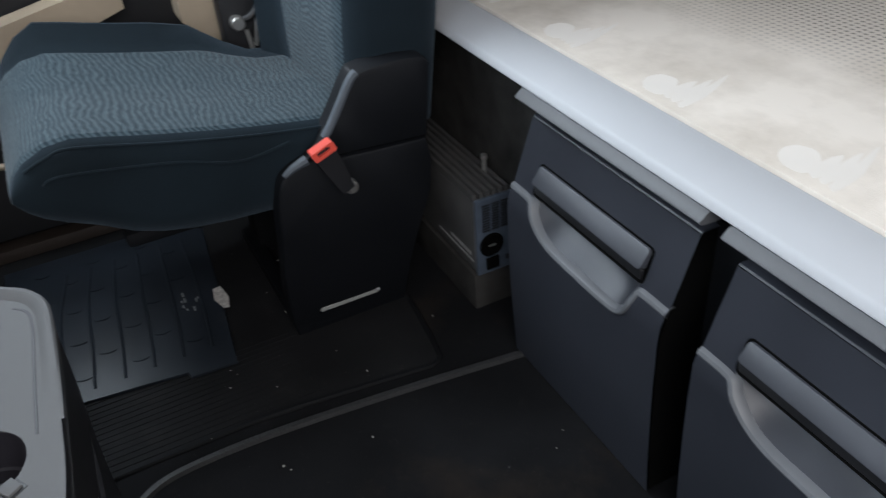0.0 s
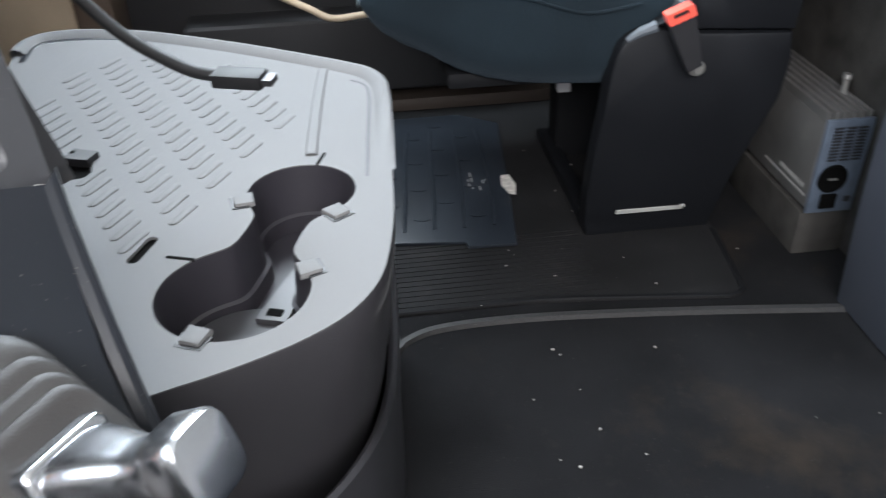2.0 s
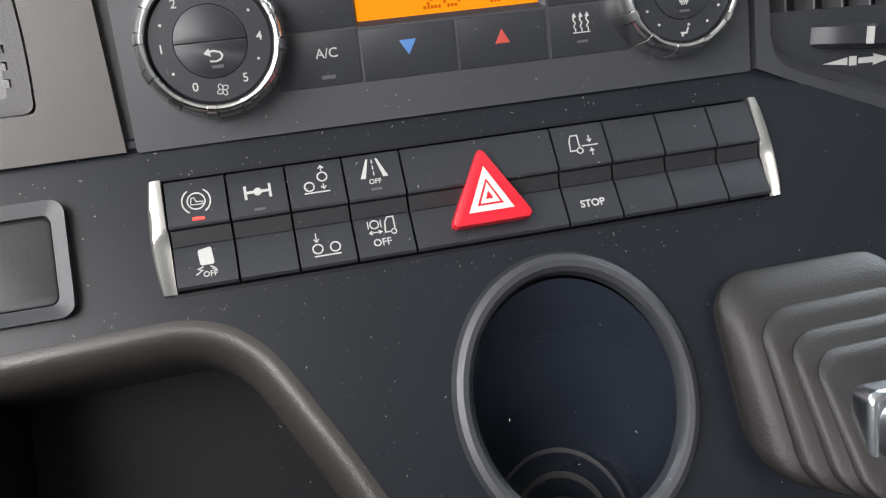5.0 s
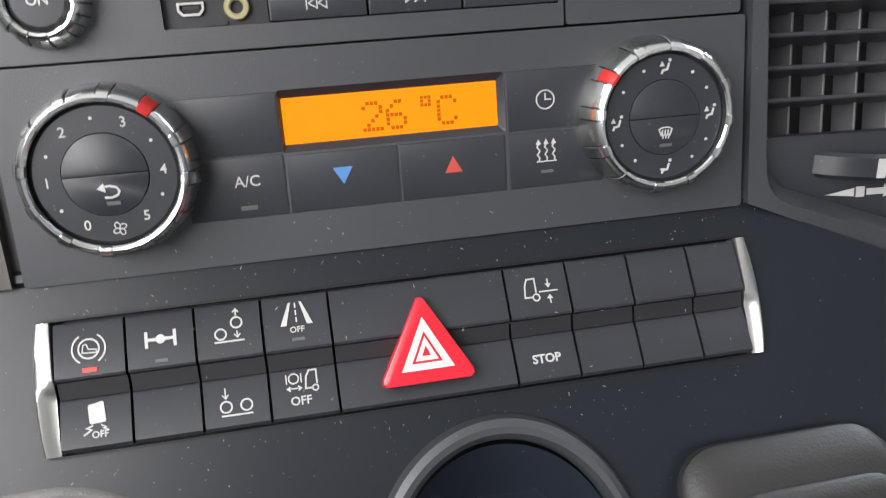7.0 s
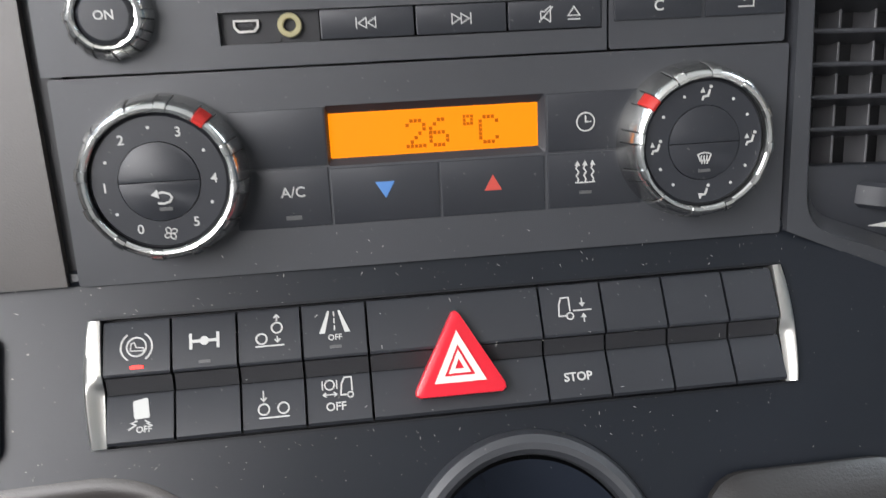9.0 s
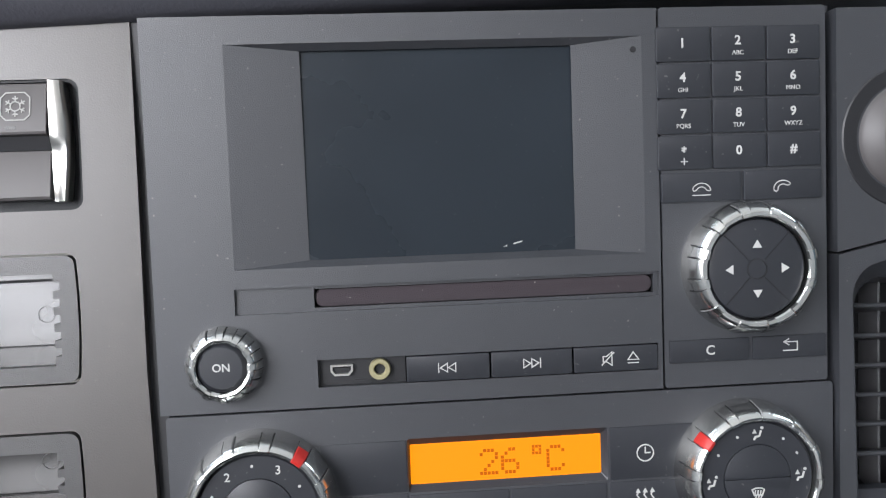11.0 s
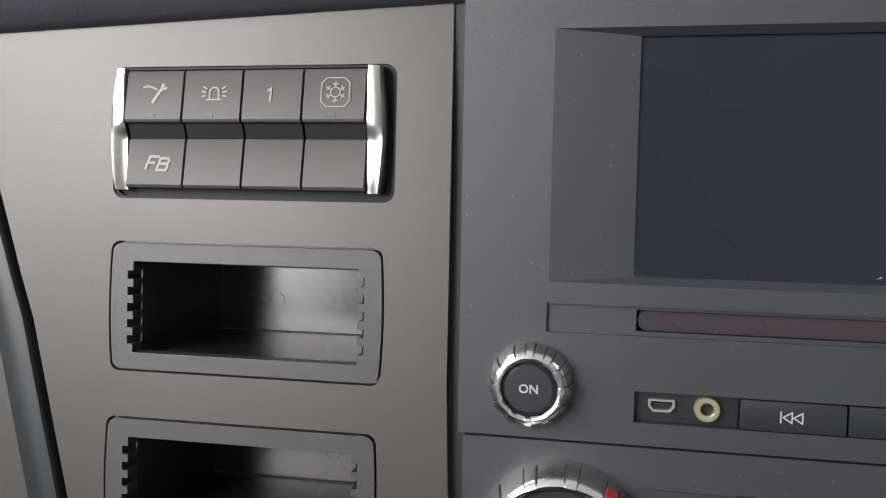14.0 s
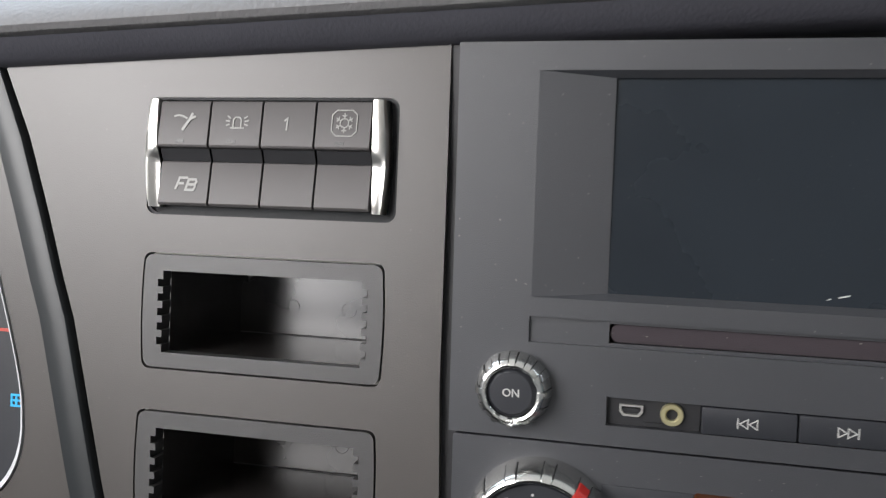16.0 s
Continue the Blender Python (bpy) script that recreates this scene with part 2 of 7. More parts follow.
def mattress_fabric():
    """Beige cover; towards the back a woven pattern of small grey squares fades in."""
    m = mat("mattress_cover", (0.76, 0.71, 0.635), 0.9, grain=0.7, grain_scale=500, spec=0.15)
    nt = m.node_tree
    b = nt.nodes["Principled BSDF"]
    tc = nt.nodes.new("ShaderNodeTexCoord")
    sp = nt.nodes.new("ShaderNodeSeparateXYZ")
    nt.links.new(tc.outputs["Object"], sp.inputs[0])

    def op(kind, x, y=None, z=None):
        n = nt.nodes.new("ShaderNodeMath")
        n.operation = kind
        for sock, v in zip(n.inputs, (x, y, z)):
            if v is None:
                continue
            if isinstance(v, (int, float)):
                sock.default_value = v
            else:
                nt.links.new(v, sock)
        return n.outputs[0]

    sx = op("SINE", op("MULTIPLY", op("ADD", sp.outputs["X"], sp.outputs["Y"]), 320))
    sy = op("SINE", op("MULTIPLY", op("SUBTRACT", sp.outputs["X"], sp.outputs["Y"]), 320))
    dots = nt.nodes.new("ShaderNodeMapRange")
    dots.inputs["From Min"].default_value, dots.inputs["From Max"].default_value = 0.15, 0.75
    nt.links.new(op("MULTIPLY", sx, sy), dots.inputs["Value"])
    no = nt.nodes.new("ShaderNodeTexNoise")
    no.inputs["Scale"].default_value, no.inputs["Detail"].default_value = 4, 4
    nt.links.new(tc.outputs["Object"], no.inputs["Vector"])
    fade = nt.nodes.new("ShaderNodeMapRange")
    fade.inputs["From Min"].default_value, fade.inputs["From Max"].default_value = -0.40, -0.54
    nt.links.new(op("MULTIPLY_ADD", no.outputs["Fac"], 0.20, sp.outputs["Y"]), fade.inputs["Value"])
    grey = nt.nodes.new("ShaderNodeMix")
    grey.data_type = "RGBA"
    grey.inputs["A"].default_value, grey.inputs["B"].default_value = (0.66, 0.59, 0.52, 1), (0.25, 0.228, 0.205, 1)
    nt.links.new(dots.outputs[0], grey.inputs["Factor"])
    stain = nt.nodes.new("ShaderNodeMix")
    stain.data_type = "RGBA"
    stain.inputs["A"].default_value, stain.inputs["B"].default_value = (0.83, 0.755, 0.675, 1), (0.60, 0.53, 0.455, 1)
    blot = nt.nodes.new("ShaderNodeTexNoise")
    blot.inputs["Scale"].default_value, blot.inputs["Detail"].default_value, blot.inputs["Roughness"].default_value = 7, 7, 0.65
    nt.links.new(tc.outputs["Object"], blot.inputs["Vector"])
    soil = nt.nodes.new("ShaderNodeMapRange")
    soil.inputs["From Min"].default_value, soil.inputs["From Max"].default_value = 0.40, 0.72
    nt.links.new(blot.outputs["Fac"], soil.inputs["Value"])
    nt.links.new(soil.outputs[0], stain.inputs["Factor"])
    mx = nt.nodes.new("ShaderNodeMix")
    mx.data_type = "RGBA"
    nt.links.new(fade.outputs[0], mx.inputs["Factor"])
    nt.links.new(stain.outputs["Result"], mx.inputs["A"])
    nt.links.new(grey.outputs["Result"], mx.inputs["B"])
    nt.links.new(mx.outputs["Result"], b.inputs["Base Color"])
    return m


def stained(m, color, scale, lo, hi, amount):
    """Lay irregular dirt patches of a colour over a material."""
    nt = m.node_tree
    b = nt.nodes["Principled BSDF"]
    old = b.inputs["Base Color"].links[0].from_socket
    tc = nt.nodes.new("ShaderNodeTexCoord")
    n = nt.nodes.new("ShaderNodeTexNoise")
    n.inputs["Scale"].default_value, n.inputs["Detail"].default_value, n.inputs["Roughness"].default_value = scale, 8, 0.7
    nt.links.new(tc.outputs["Object"], n.inputs["Vector"])
    r = nt.nodes.new("ShaderNodeMapRange")
    r.inputs["From Min"].default_value, r.inputs["From Max"].default_value, r.inputs["To Max"].default_value = lo, hi, amount
    nt.links.new(n.outputs["Fac"], r.inputs["Value"])
    mx = nt.nodes.new("ShaderNodeMix")
    mx.data_type = "RGBA"
    mx.inputs["B"].default_value = (*color, 1)
    nt.links.new(r.outputs[0], mx.inputs["Factor"])
    nt.links.new(old, mx.inputs["A"])
    nt.links.new(mx.outputs["Result"], b.inputs["Base Color"])


stained(M_FLOOR, (0.055, 0.040, 0.028), 3.6, 0.55, 0.78, 0.36)
stained(M_FLOOR, (0.050, 0.046, 0.042), 38, 0.58, 0.80, 0.20)
stained(M_MAT, (0.050, 0.045, 0.040), 9, 0.57, 0.78, 0.28)
stained(M_BLACKMAT, (0.030, 0.029, 0.027), 7, 0.58, 0.80, 0.18)
stained(M_RUBBER, (0.085, 0.085, 0.083), 14, 0.58, 0.80, 0.30)
stained(M_INV, (0.16, 0.15, 0.14), 18, 0.50, 0.75, 0.45)
stained(M_LEFT, (0.11, 0.095, 0.075), 11, 0.58, 0.80, 0.18)

M_SEAT, M_MATTRESS = seat_fabric(), mattress_fabric()


# ---------------------------------------------------------------- mesh helpers
def part(name, bm, material, parent=None, label="", loc=None, scale=1.0, sharp=32):
    """One bmesh as one mesh object under a thing or a part."""
    if scale != 1.0:
        bmesh.ops.scale(bm, vec=(scale,) * 3, verts=bm.verts)
    bmesh.ops.recalc_face_normals(bm, faces=bm.faces)
    me = bpy.data.meshes.new(name)
    bm.to_mesh(me)
    bm.free()
    me.polygons.foreach_set("use_smooth", [True] * len(me.polygons))
    me.set_sharp_from_angle(angle=radians(sharp))
    me.materials.append(material)
    ob = new(name, me)
    ob.parent = parent
    if loc is not None:
        ob.location = loc
    return tagged(ob, label=label)


def mpart(name, bm, material, parent, label="", loc=None):
    """The same for a bmesh in millimetres, its place too."""
    return part(name, bm, material, parent, label, None if loc is None else [v * 0.001 for v in loc], 0.001)


def thing(name, m, label, category, group="", kind=""):
    ob = new(name)
    ob.empty_display_size = 0.02
    ob.matrix_world = m
    return tagged(ob, label, category, group, kind)


def rrect(x0, y0, x1, y1, r, n=5):
    pts = []
    for cx, cy, a in ((x1 - r, y1 - r, 0), (x0 + r, y1 - r, 90), (x0 + r, y0 + r, 180), (x1 - r, y0 + r, 270)):
        for i in range(n + 1):
            t = radians(a + 90 * i / n)
            pts.append((cx + r * math.cos(t), cy + r * math.sin(t)))
    return pts


def circle(cx, cy, r, n=48):
    return [(cx + r * math.cos(2 * math.pi * i / n), cy + r * math.sin(2 * math.pi * i / n)) for i in range(n)]


def prism(pts, z0, z1, bev=0.0, bm=None, seg=2):
    """A flat outline pulled from z0 up to z1, its upper edge rounded."""
    bm = bm or bmesh.new()
    rings = []
    levels = [(z0, 0.0)]
    if bev:
        for i in range(seg + 1):
            a = math.pi / 2 * i / seg
            levels.append((z1 - bev + bev * math.sin(a), bev * (1 - math.cos(a))))
    else:
        levels.append((z1, 0.0))
    cx, cy = sum(p[0] for p in pts) / len(pts), sum(p[1] for p in pts) / len(pts)
    w = max(p[0] for p in pts) - min(p[0] for p in pts)
    h = max(p[1] for p in pts) - min(p[1] for p in pts)
    for z, inset in levels:
        fx, fy = 1 - 2 * inset / max(w, 1e-9), 1 - 2 * inset / max(h, 1e-9)
        rings.append([bm.verts.new((cx + (x - cx) * fx, cy + (y - cy) * fy, z)) for x, y in pts])
    for a, b in zip(rings, rings[1:]):
        for i in range(len(pts)):
            j = (i + 1) % len(pts)
            bm.faces.new((a[i], a[j], b[j], b[i]))
    bm.faces.new(rings[-1])
    bm.faces.new(rings[0][::-1])
    return bm


def ring(outer, inner, z0, z1, bm=None, z_in=None):
    """A frame between two outlines of the same count."""
    bm = bm or bmesh.new()
    z_in = z1 if z_in is None else z_in
    o0 = [bm.verts.new((x, y, z0)) for x, y in outer]
    o1 = [bm.verts.new((x, y, z1)) for x, y in outer]
    i1 = [bm.verts.new((x, y, z_in)) for x, y in inner]
    i0 = [bm.verts.new((x, y, z0)) for x, y in inner]
    n = len(outer)
    for a, b in ((o0, o1), (o1, i1), (i1, i0), (i0, o0)):
        for k in range(n):
            j = (k + 1) % n
            bm.faces.new((a[k], a[j], b[j], b[k]))
    return bm


def plate(outer, holes, z0, z1, depth=None):
    """A slab from z0 to z1 with openings; each opening's wall goes down to z0 or depth."""
    bm = bmesh.new()
    edges = []
    for loop in [outer, *holes]:
        vs = [bm.verts.new((x, y, z1)) for x, y in loop]
        lo = [bm.verts.new((x, y, z0 if depth is None or loop is outer else depth)) for x, y in loop]
        for i in range(len(vs)):
            j = (i + 1) % len(vs)
            edges.append(bm.edges.new((vs[i], vs[j])))
            bm.faces.new((vs[i], vs[j], lo[j], lo[i]))
    bmesh.ops.triangle_fill(bm, use_beauty=True, use_dissolve=False, edges=edges)
    return bm


def lathe(profile, n=48, bm=None, cx=0, cy=0):
    """Radius and height pairs turned round z."""
    bm = bm or bmesh.new()
    rings = []
    for r, z in profile:
        if r < 1e-6:
            rings.append([bm.verts.new((cx, cy, z))])
        else:
            rings.append([bm.verts.new((cx + r * math.cos(2 * math.pi * i / n), cy + r * math.sin(2 * math.pi * i / n), z)) for i in range(n)])
    for a, b in zip(rings, rings[1:]):
        for i in range(n):
            j = (i + 1) % n
            if len(a) == 1 and len(b) == 1:
                continue
            if len(a) == 1:
                bm.faces.new((a[0], b[j], b[i]))
            elif len(b) == 1:
                bm.faces.new((a[i], a[j], b[0]))
            else:
                bm.faces.new((a[i], a[j], b[j], b[i]))
    return bm


def profile_bar(prof, x0, x1, bm=None):
    """A closed y, z outline pulled along x."""
    bm = bm or bmesh.new()
    a = [bm.verts.new((x0, y, z)) for y, z in prof]
    b = [bm.verts.new((x1, y, z)) for y, z in prof]
    for i in range(len(prof)):
        j = (i + 1) % len(prof)
        bm.faces.new((a[i], a[j], b[j], b[i]))
    bm.faces.new(a[::-1])
    bm.faces.new(b)
    return bm


def soft(bm, w, seg=2, angle=30):
    es = [e for e in bm.edges if len(e.link_faces) == 2 and e.calc_face_angle(0) > radians(angle)]
    bmesh.ops.bevel(bm, geom=es, offset=w, segments=seg, profile=0.6, affect="EDGES", clamp_overlap=True)
    return bm


def box(x0, x1, y0, y1, z0, z1, bev=0.0, seg=2, bm=None):
    own = bm is None
    bm = bm or bmesh.new()
    bmesh.ops.create_cube(bm, size=1, matrix=Matrix.Translation(((x0 + x1) / 2, (y0 + y1) / 2, (z0 + z1) / 2)) @ Matrix.Diagonal((x1 - x0, y1 - y0, z1 - z0, 1)))
    if bev and own:
        soft(bm, bev, seg)
    return bm


def smooth_path(pts, steps=8):
    out = []
    ps = [Vector(p) for p in pts]
    for i in range(len(ps) - 1):
        p0, p1, p2, p3 = ps[max(i - 1, 0)], ps[i], ps[i + 1], ps[min(i + 2, len(ps) - 1)]
        for k in range(steps):
            t = k / steps
            out.append(0.5 * (2 * p1 + (p2 - p0) * t + (2 * p0 - 5 * p1 + 4 * p2 - p3) * t * t + (3 * p1 - p0 - 3 * p2 + p3) * t ** 3))
    out.append(ps[-1])
    return out


def tube(pts, r, n=12, steps=8, bm=None):
    bm = bm or bmesh.new()
    path = smooth_path(pts, steps)
    rings = []
    for i, p in enumerate(path):
        d = (path[min(i + 1, len(path) - 1)] - path[max(i - 1, 0)]).normalized()
        a = d.orthogonal().normalized() if i == 0 else (rings_a - d * rings_a.dot(d)).normalized()
        rings_a = a
        b = d.cross(a)
        rr = r(i / (len(path) - 1)) if callable(r) else r
        rings.append([bm.verts.new(p + rr * (a * math.cos(2 * math.pi * k / n) + b * math.sin(2 * math.pi * k / n))) for k in range(n)])
    for a, b in zip(rings, rings[1:]):
        for k in range(n):
            bm.faces.new((a[k], a[(k + 1) % n], b[(k + 1) % n], b[k]))
    bm.faces.new(rings[0][::-1])
    bm.faces.new(rings[-1])
    return bm


def strokes(lines, w, z0=0.0, z1=0.15, bm=None):
    """Printed signs: polylines of width w, each one thin raised ribbon with mitred joints."""
    w *= 0.85
    bm = bm or bmesh.new()
    for k, line in enumerate(lines):
        pts = [Vector(p) for i, p in enumerate(line) if i == 0 or (Vector(p) - Vector(line[i - 1])).length > 1e-6]
        closed = len(pts) > 3 and (pts[0] - pts[-1]).length < 1e-4
        if closed:
            pts = pts[:-1]
        n = len(pts)
        rows = []
        for i, p in enumerate(pts):
            d0 = (p - pts[i - 1]).normalized() if closed or i > 0 else None
            d1 = (pts[(i + 1) % n] - p).normalized() if closed or i < n - 1 else None
            d0, d1 = d0 or d1, d1 or d0
            n0, n1 = Vector((-d0.y, d0.x)), Vector((-d1.y, d1.x))
            m = n0 + n1
            m = n1 if m.length < 0.2 else m.normalized()
            off = m * (w / 2 / max(0.55, m.dot(n1)))
            if not closed and i in (0, n - 1):
                p = p + (d1 if i else -d1) * w * 0.25
            zt = z1 + k * 0.004 + 0.002 * (i % 2)
            rows.append([bm.verts.new((*(p + off), z0)), bm.verts.new((*(p + off), zt)), bm.verts.new((*(p - off), zt)), bm.verts.new((*(p - off), z0))])
        for a, b in zip(rows, rows[1:] + (rows[:1] if closed else [])):
            for i in range(3):
                bm.faces.new((a[i], a[i + 1], b[i + 1], b[i]))
        if not closed:
            bm.faces.new(rows[0][::-1])
            bm.faces.new(rows[-1])
    return bm


def fills(polys, z0=0.0, z1=0.15, bm=None):
    bm = bm or bmesh.new()
    for p in polys:
        prism(p, z0, z1, bm=bm)
    return bm


def arc(cx, cy, r, a0, a1, n=12):
    return [(cx + r * math.cos(radians(a0 + (a1 - a0) * i / n)), cy + r * math.sin(radians(a0 + (a1 - a0) * i / n))) for i in range(n + 1)]


def lettering(text, size, bm=None, bold=0.0, at=(0, 0), z=0.12):
    """Words in the built-in font, centred, as a thin raised mesh in the units of size."""
    cu = bpy.data.curves.new("lettering", "FONT")
    cu.body, cu.size, cu.align_x, cu.align_y = text, size, "CENTER", "CENTER"
    cu.extrude, cu.offset, cu.resolution_u = z / 2, bold, 3
    ob = bpy.data.objects.new("lettering", cu)
    me = bpy.data.meshes.new_from_object(ob)
    bm = bm or bmesh.new()
    old = len(bm.verts)
    bm.from_mesh(me)
    bm.verts.ensure_lookup_table()
    for v in list(bm.verts)[old:]:
        v.co.x += at[0]
        v.co.y += at[1]
        v.co.z += z / 2
    bpy.data.objects.remove(ob)
    bpy.data.curves.remove(cu)
    bpy.data.meshes.remove(me)
    return bm


def frame_of(o, u, v):
    u, v = Vector(u).normalized(), Vector(v).normalized()
    n = u.cross(v).normalized()
    v = n.cross(u)
    m = Matrix.Identity(4)
    for i, a in enumerate((u, v, n)):
        m[0][i], m[1][i], m[2][i] = a
    m.translation = o
    return m


# the centre fascia, the slope below it and the driver's side trim: origins and axes
M_C = frame_of((0.00843, 0.66010, 0.55278), (0.85475, -0.51904, 0.0), (0.20107, 0.33112, 0.92191))
_n = M_C.to_3x3() @ Vector((0, 0, 1))
_v = M_C.to_3x3() @ Vector((0, 1, 0))
M_B = frame_of(M_C.translation - 0.055 * _v, (0.85475, -0.51904, 0.0), _v * 0.034 - _n * 0.014)
M_L = frame_of((-0.15367, 0.80721, 0.63563), (0.85775, -0.51407, 0.0), (0.22599, 0.37707, 0.89819))


def at_mm(m, x, y, z=0.0, rz=0.0):
    return m @ Matrix.Translation((x * 0.001, y * 0.001, z * 0.001)) @ Matrix.Rotation(radians(rz), 4, "Z")


def rect_plate(x0, y0, x1, y1, holes, z0, z1):
    """A slab with oblong openings (x0, y0, x1, y1), laid out cell by cell."""
    bm = bmesh.new()
    xs = sorted({x0, x1, *[h[0] for h in holes], *[h[2] for h in holes]})
    ys = sorted({y0, y1, *[h[1] for h in holes], *[h[3] for h in holes]})
    solid = lambda i, j: 0 <= i < len(xs) - 1 and 0 <= j < len(ys) - 1 and not any(h[0] <= xs[i] and xs[i + 1] <= h[2] and h[1] <= ys[j] and ys[j + 1] <= h[3] for h in holes)
    top = {(i, j): bm.verts.new((x, y, z1)) for i, x in enumerate(xs) for j, y in enumerate(ys)}
    low = {(i, j): bm.verts.new((x, y, z0)) for i, x in enumerate(xs) for j, y in enumerate(ys)}
    for i in range(len(xs) - 1):
        for j in range(len(ys) - 1):
            if not solid(i, j):
                continue
            bm.faces.new((top[i, j], top[i + 1, j], top[i + 1, j + 1], top[i, j + 1]))
            for di, dj, a, b in ((0, -1, (i, j), (i + 1, j)), (0, 1, (i, j + 1), (i + 1, j + 1)), (-1, 0, (i, j), (i, j + 1)), (1, 0, (i + 1, j), (i + 1, j + 1))):
                if not solid(i + di, j + dj):
                    bm.faces.new((top[a], top[b], low[b], low[a]))
    bmesh.ops.delete(bm, geom=[v for v in bm.verts if not v.link_faces], context="VERTS")
    return bm


# ---------------------------------------------------------------- the cab
def structure(name, bm, material, label, category, m=None):
    ob = part(name, bm, material)
    if m is not None:
        ob.matrix_world = m
    return tagged(ob, label, category, kind="structure")


X0, X1, Y0, Y1, ZT = -1.12, 1.40, -1.00, 1.50, 1.75
floor = structure("floor", box(X0, X1, Y0, Y1, -0.05, 0.0), M_FLOOR, "black worn cab floor carpet with dust and crumbs", "floor")
structure("ceiling", box(X0, X1, Y0, Y1, ZT, ZT + 0.05), M_WALL, "beige cab roof lining", "ceiling")
structure("wall_rear", box(X0, X1, Y0 - 0.05, Y0, -0.05, ZT + 0.05), M_REAR, "grey rear cab wall behind the bunk", "wall")
XZ = Matrix.Rotation(radians(90), 4, "X")
YZ = Matrix.Rotation(radians(90), 4, "Z") @ XZ
structure("wall_front", plate(rrect(X0, -0.05, X1, ZT + 0.05, 0.01), [rrect(X0 + 0.12, 1.02, X1 - 0.12, 1.66, 0.06)], 0, 0.04), M_WALL, "front cab wall with the windscreen opening", "wall", Matrix.Translation((0, Y1 + 0.04, 0)) @ XZ)
structure("wall_driver", plate(rrect(Y0, -0.05, Y1, ZT + 0.05, 0.01), [rrect(-0.20, 0.98, 1.00, 1.64, 0.06)], 0, 0.04), M_REAR, "grey driver side cab wall with a window opening", "wall", Matrix.Translation((X0 - 0.04, 0, 0)) @ YZ)
structure("wall_passenger", plate(rrect(Y0, -0.05, Y1, ZT + 0.05, 0.01), [rrect(0.05, 0.98, 1.05, 1.62, 0.06)], 0, 0.04), M_DARKTRIM, "dark passenger side cab wall with a window opening", "wall", Matrix.Translation((X1, 0, 0)) @ YZ)

# unseen passenger dashboard above the tray, added to keep windscreen light off it
structure("dash_shade_block", soft(prism([(0.40, 0.70), (1.38, 0.74), (1.38, 1.46), (0.10, 1.46), (0.16, 0.92)], 0.62, 0.93), 0.04, 3), mat("dash_far", (0.05, 0.05, 0.052), 0.5, grain=0.4), "unseen dashboard block before the passenger, added to shade the tray", "dashboard")

# outside ground seen by the light alone
structure("ground", box(-60, 60, -60, 60, -1.45, -1.40), mat("yard_concrete", (0.30, 0.29, 0.27), 0.9), "grey concrete yard outside the truck", "ground")

# raised strip round the middle carpet, and the passenger's ribbed floor covering
def ribbon(pts, w, h, z=0.0):
    bm = bmesh.new()
    path = smooth_path([(x, y, 0) for x, y in pts], 6)
    rows = []
    for i, p in enumerate(path):
        d = (path[min(i + 1, len(path) - 1)] - path[max(i - 1, 0)]).normalized()
        s = Vector((-d.y, d.x, 0))
        rows.append([bm.verts.new(p + s * w * k + Vector((0, 0, z + hh))) for k, hh in ((-0.5, 0), (-0.32, h), (0.32, h), (0.5, 0))])
    for a, b in zip(rows, rows[1:]):
        for k in range(3):
            bm.faces.new((a[k], a[k + 1], b[k + 1], b[k]))
    return bm


seam = structure("trim_floor_strip", ribbon([(0.598, -0.254), (0.618, -0.1), (0.632, 0.03), (0.641, 0.15), (0.639, 0.245), (0.626, 0.292), (0.598, 0.318), (0.54, 0.328), (0.42, 0.330), (0.0, 0.330)], 0.012, 0.006), M_STRIP, "grey textured edging strip round the cab carpet", "trim")
covering = thing("floor_covering", Matrix.Identity(4), "black ribbed rubber floor covering with dust", "floor covering", kind="structure")
part("sheet", prism([(0.668, 0.45), (0.672, 0.15), (0.660, 0.02), (0.645, -0.10), (0.642, -0.122), (0.650, -0.140), (0.668, -0.147), (0.77, -0.160), (1.30, -0.19), (1.30, 0.45)], 0.0, 0.004, 0.003), M_MAT, covering)
rim_ = ribbon([(0.671, 0.44), (0.675, 0.15), (0.663, 0.02), (0.648, -0.10), (0.646, -0.122), (0.653, -0.138), (0.670, -0.144), (0.77, -0.157), (0.80, -0.160)], 0.008, 0.0016, 0.0040)
part("border", rim_, M_BLACKMAT, covering, "rounded black border")
for i in range(14):
    part("rib", box(0.682 + i * 0.011, 0.6855 + i * 0.011, 0.03 + 0.012 * (i % 3), 0.42, 0.003, 0.0051), M_MAT, covering)

# ---------------------------------------------------------------- bunk
XB0, XB1 = X0, X1
bunk = thing("bunk", Matrix.Identity(4), "lower bunk base with a silver front rail", "bunk")
part("base", box(XB0, XB1, Y0, -0.335, 0.0, 0.425), M_BLACKMAT, bunk, "black bunk base box")
for xa_, xb_ in ((0.289, 0.612), (-0.060, 0.262), (-0.43, -0.112)):
    part("rail_lip", profile_bar([(-0.335, 0.4050), (-0.256, 0.4085), (-0.2515, 0.4100), (-0.2500, 0.4122), (-0.2510, 0.4140), (-0.2565, 0.4192), (-0.2608, 0.4222), (-0.335, 0.4225)], xa_, xb_), M_FLANGE, bunk, "dark grey lip under the rail")
